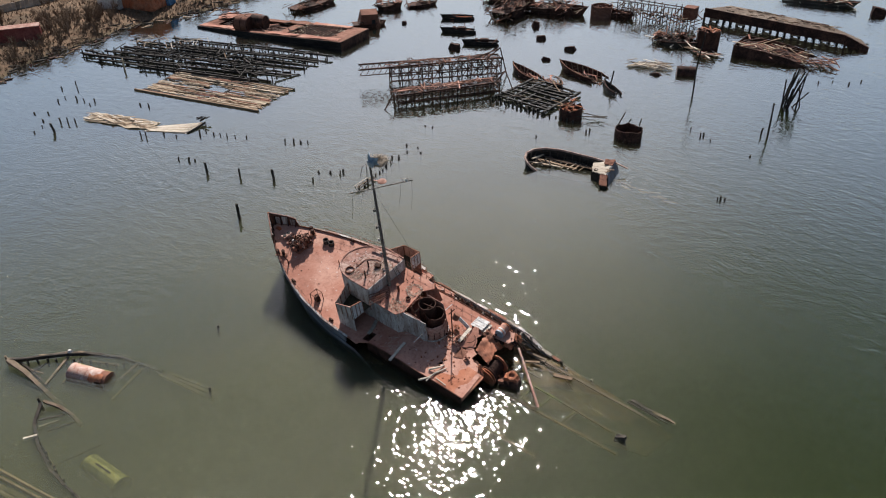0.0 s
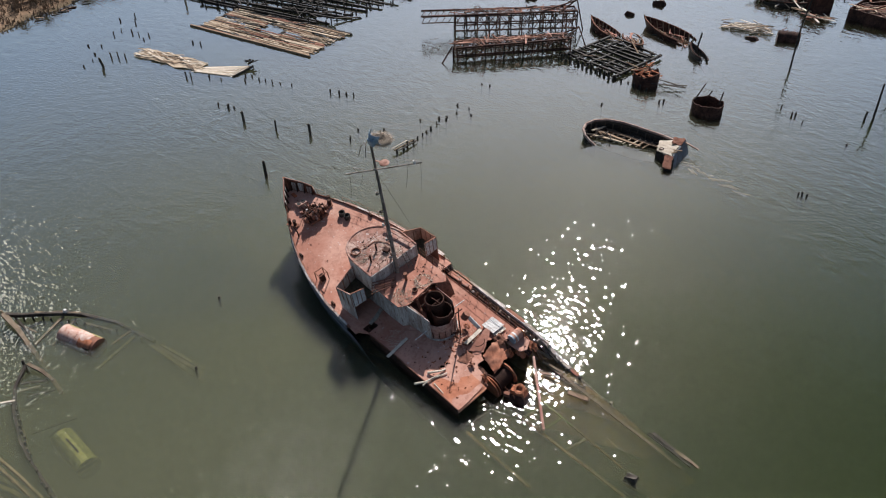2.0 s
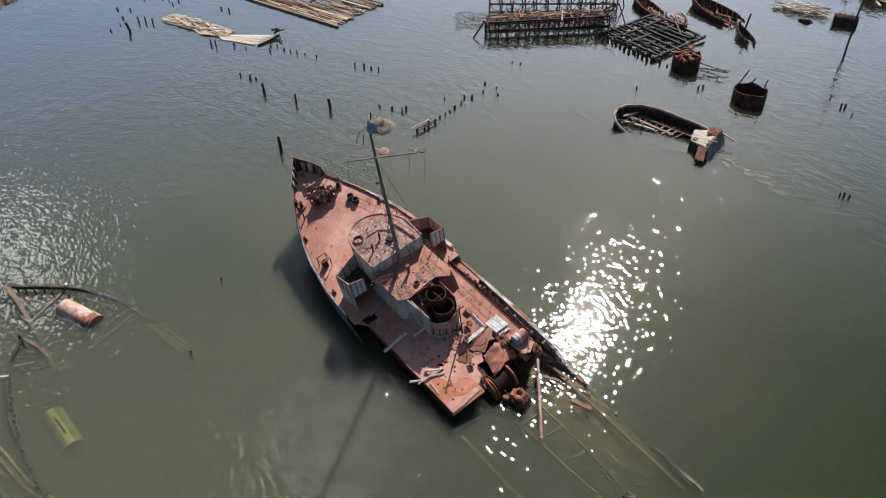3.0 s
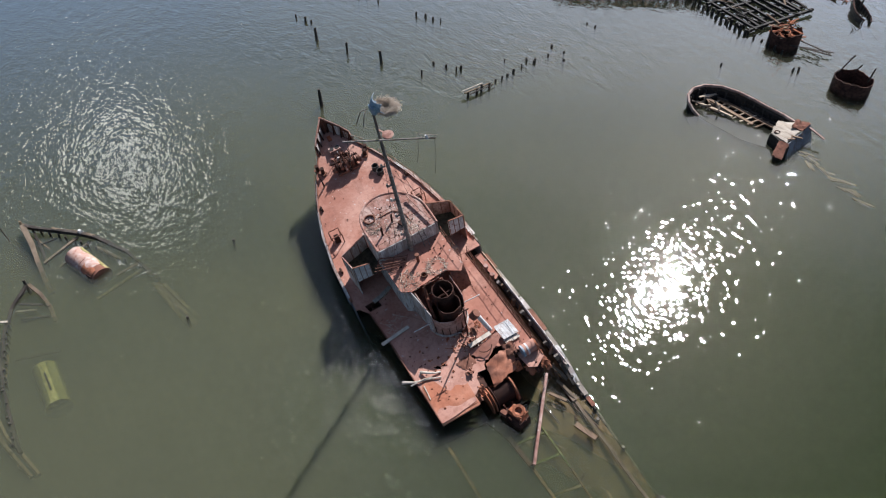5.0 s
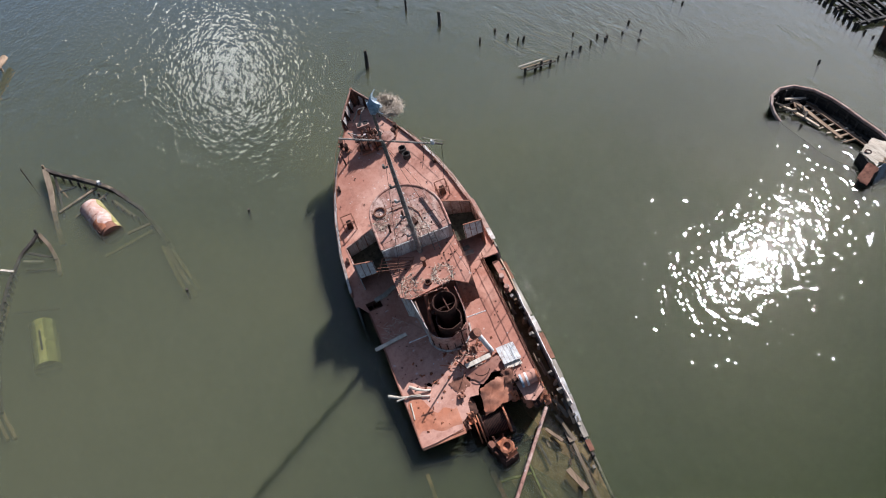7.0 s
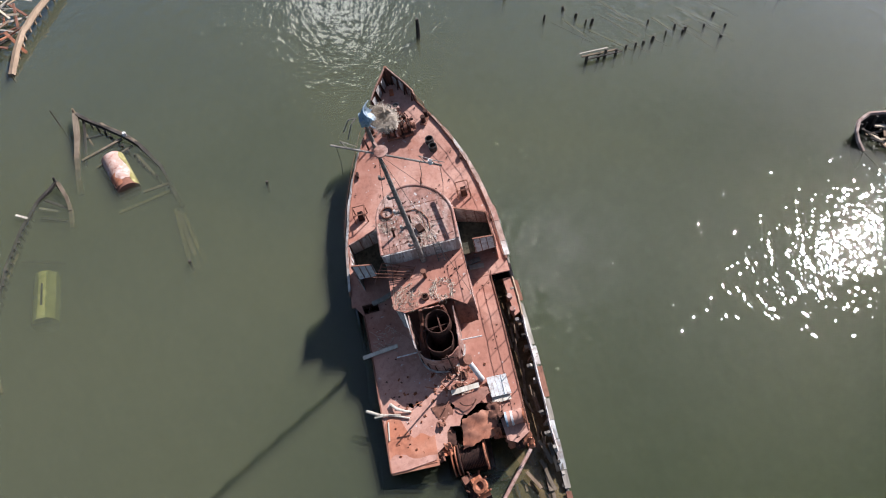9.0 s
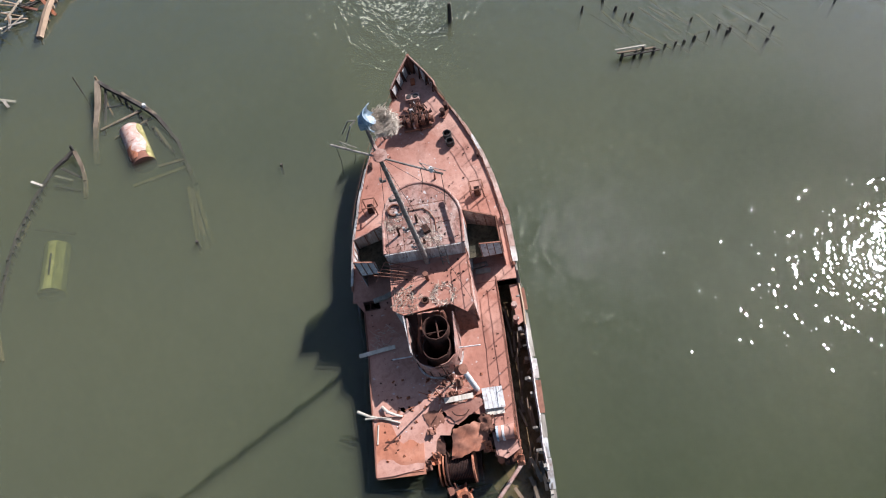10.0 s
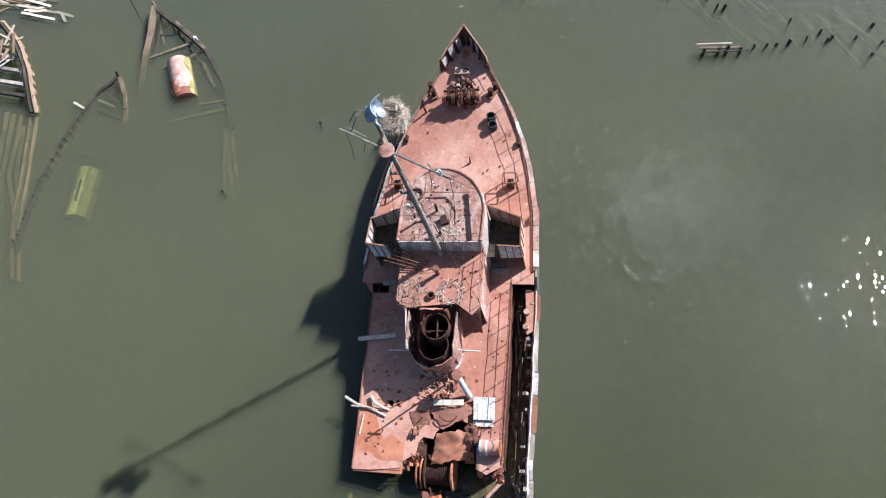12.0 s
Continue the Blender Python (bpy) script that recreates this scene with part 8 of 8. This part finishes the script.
sunken_line(t, [(5.0, 2.7, 0.0), (2.6, 2.75, 0.5), (0.3, 2.9, 0.8), (-2.8, 3.6, 0.9), (-6.5, 4.6, 0.7)], 0.3, BROWN_WOOD, "side_timber")
boards(t, 70, -6, 4.2, -4, 1.4, 0.1, 1.0, 2.4, 0.18, 0.06, (TAN_WOOD, GREY_WOOD, BROWN_WOOD, DARK_WOOD), tilt=0.35)
boards(t, 10, -4, 3, 0.5, 2.6, 0.2, 0.6, 2.6, 0.2, 0.1, (RUST_MID, DARK_WOOD, RUST_ORANGE), tilt=0.4)
bm = BM()
quad_box(bm, (0, 0, 0), (0.9, 0.7, 0.5), None, 0.6)
bmesh.ops.subdivide_edges(bm, edges=bm.edges[:], cuts=2, use_grid_fill=True)
crumple(bm, 0.25, 2.0)
solo("stump", bm, DARK_WOOD, flat(-18.4, 39.7, -0.05, 20), "small dark stump just breaking the water", "stump")
t = thing("pole", flat(-61.3, 10.2, 0, 0), "thin pole standing by the sunken bow", "pole")
bm = BM()
rod(bm, (0, 0, -1.5), (-0.25, -0.4, 1.4), 0.06, 0.05, 6)
part("stick", bm, DARK_WOOD, t)
for x, y in ((-53.2, 26.5), (-46.5, 21.4)):
    bm = BM()
    rod(bm, (0, 0, -1.2), (0.1, 0.05, 0.12), 0.12, 0.1, 8)
    solo("post_stub", bm, DARK_WOOD, flat(x, y), "short post stub at the water surface", "post")

# ---- the shore ----
def container(name, x, y, yaw, ln, w, h, m, label, cat, roof=None, z=1.2):
    t = thing(name, flat(x, y, z, yaw), label, cat)
    for sx, sy, px, py in ((ln, 0.08, 0, -w / 2), (ln, 0.08, 0, w / 2), (0.08, w - 0.2, -ln / 2, 0), (0.08, w - 0.2, ln / 2, 0)):
        bm = BM()
        quad_box(bm, (px, py, h / 2), (sx, sy, h))
        part("side_wall", bm, m, t)
        n = int(max(sx, sy) / 0.55)
        bm = BM()
        for k in range(n):
            f = (k + 0.5) / n - 0.5
            quad_box(bm, (px + (f * sx if sx > 1 else math.copysign(0.06, px)), py + (f * sy if sy > 1 else math.copysign(0.06, py)), h / 2), (0.22 if sx > 1 else 0.05, 0.05 if sx > 1 else 0.22, h * 0.94))
        part("corrugation", bm, m, t)
    bm = BM()
    quad_box(bm, (0, 0, h + 0.06), (ln + 0.15, w + 0.15, 0.12))
    part("roof", bm, roof or m, t)
    return t


container("shipping_container", -155.4, 46.6, 66, 12.2, 2.5, 2.7, CONTAINER_RED, "dark red shipping container on the shore", "container", RUST_ROOF)
container("shed", -163.6, 72.2, 28, 5.2, 4.5, 2.6, WHITE_PAINT, "small grey-white shed by the water", "shed", WHITE_PAINT)
container("warehouse", -160.2, 77.0, 28, 9.0, 7.5, 3.4, ORANGE_PAINT, "low brick-orange shed with a pale roof", "shed", PALE_WOOD)
container("shipping_container", -158.4, 80.8, 28, 3.6, 2.5, 2.6, BLUE_PAINT, "blue container beside the shed", "container", BLUE_PAINT)
fence = thing("board_fence", flat(-176.0, 50.0, 1.4, heading((-176, 50), (-181, 76))), "long grey board fence behind the shore", "fence")
for k in range(26):
    bm = BM()
    quad_box(bm, (0.5 + 1.0 * k, 0, 0.7), (0.94, 0.06, 2.0 + g.uniform(-0.1, 0.1)))
    part("fence_board", bm, GREY_WOOD, fence)
for k in range(10):
    bm = BM()
    beam(bm, (2.8 * k, 0.1, -0.5), (2.8 * k, 0.1, 1.8), 0.14, 0.14)
    part("fence_post", bm, GREY_WOOD, fence)


def bare_shrub(seed, h, n):
    """A leafless shrub: forking twigs."""
    q = random.Random(seed)
    bm = BM()
    for _ in range(n):
        a = q.uniform(0, 6.28)
        p = Vector((q.uniform(-0.2, 0.2), q.uniform(-0.2, 0.2), -0.2))
        d = Vector((math.cos(a) * q.uniform(0.1, 0.6), math.sin(a) * q.uniform(0.1, 0.6), 1)).normalized()
        m = p + d * h * 0.5
        path(bm, [p, m, m + (d + Vector((q.uniform(-0.4, 0.4), q.uniform(-0.4, 0.4), 0))) * h * 0.3], 0.05, 3, 0.02)
        for _ in range(5):
            s = p + (m - p) * q.uniform(0.4, 1.0)
            e = d + Vector((q.uniform(-1, 1), q.uniform(-1, 1), q.uniform(-0.1, 0.5)))
            path(bm, [s, s + e * h * 0.16, s + e * h * 0.3 + Vector((0, 0, 0.1))], 0.03, 3, 0.012)
    return bm


kinds = [new("bare_shrub", mesh_of(bare_shrub(k, 2.0 + 0.7 * k, 7 + k), "bare_shrub", TWIG)) for k in range(3)]
for k, ob in enumerate(kinds):
    y = 52.0 + 9 * k
    ob.matrix_world = flat(shore_x(y) - 9, y, ground_z(shore_x(y) - 9, y))
    tagged(ob, "leafless brown shrub on the bank", "shrub", "shrubs along the bank")
for k in range(230):
    y = g.uniform(30, 125)
    d = abs(g.gauss(0, 1)) * 12 + 2.5
    x = shore_x(y) - d
    if -170 < x and (abs(x + 160) < 8 and 68 < y < 84 or abs(x + 155) < 4 and 40 < y < 54):
        continue
    s = g.uniform(0.6, 1.3)
    c = copy_thing(kinds[k % 3], flat(x, y, ground_z(x, y), g.uniform(0, 360)) @ Matrix.Diagonal((s, s, s * g.uniform(0.7, 1.2), 1)))
bm = BM()
for k in range(6500):
    y = g.uniform(22, 130)
    x = shore_x(y) - abs(g.gauss(0, 1)) * 16 - 0.5
    z = ground_z(x, y)
    for _ in range(2):
        a = g.uniform(0, 6.28)
        h = g.uniform(0.25, 0.8)
        e = Vector((math.cos(a), math.sin(a), 0)) * 0.12
        q = Vector((x + g.uniform(-0.3, 0.3), y + g.uniform(-0.3, 0.3), z - 0.05))
        bm.faces.new([bm.verts.new(v) for v in (q - e, q + e, q + e * 0.2 + Vector((g.uniform(-0.3, 0.3), g.uniform(-0.3, 0.3), h)))])
solo("dry_grass", bm, TWIG, flat(0, 0), "dry brown grass and brush on the bank", "grass", kind="stuff")
t = thing("bank_debris", flat(0, 0), "driftwood and rubble along the waterline", "debris")
for k in range(150):
    y = g.uniform(34, 112)
    x = shore_x(y) + g.uniform(-3.0, 1.5)
    p = Vector((x, y, max(ground_z(x, y), -0.1) + 0.1))
    a = g.uniform(0.8, 2.2) if k % 3 else g.uniform(0, 3.1)
    d = Vector((math.cos(a), math.sin(a), g.uniform(-0.1, 0.1))) * g.uniform(0.3, 1.3)
    bm = BM()
    beam(bm, p - d, p + d, g.uniform(0.12, 0.4), g.uniform(0.1, 0.3))
    part("drift_log", bm, g.choice((DARK_WOOD, DARK_WOOD, RUST_DARK_SHADE, BROWN_WOOD)), t)
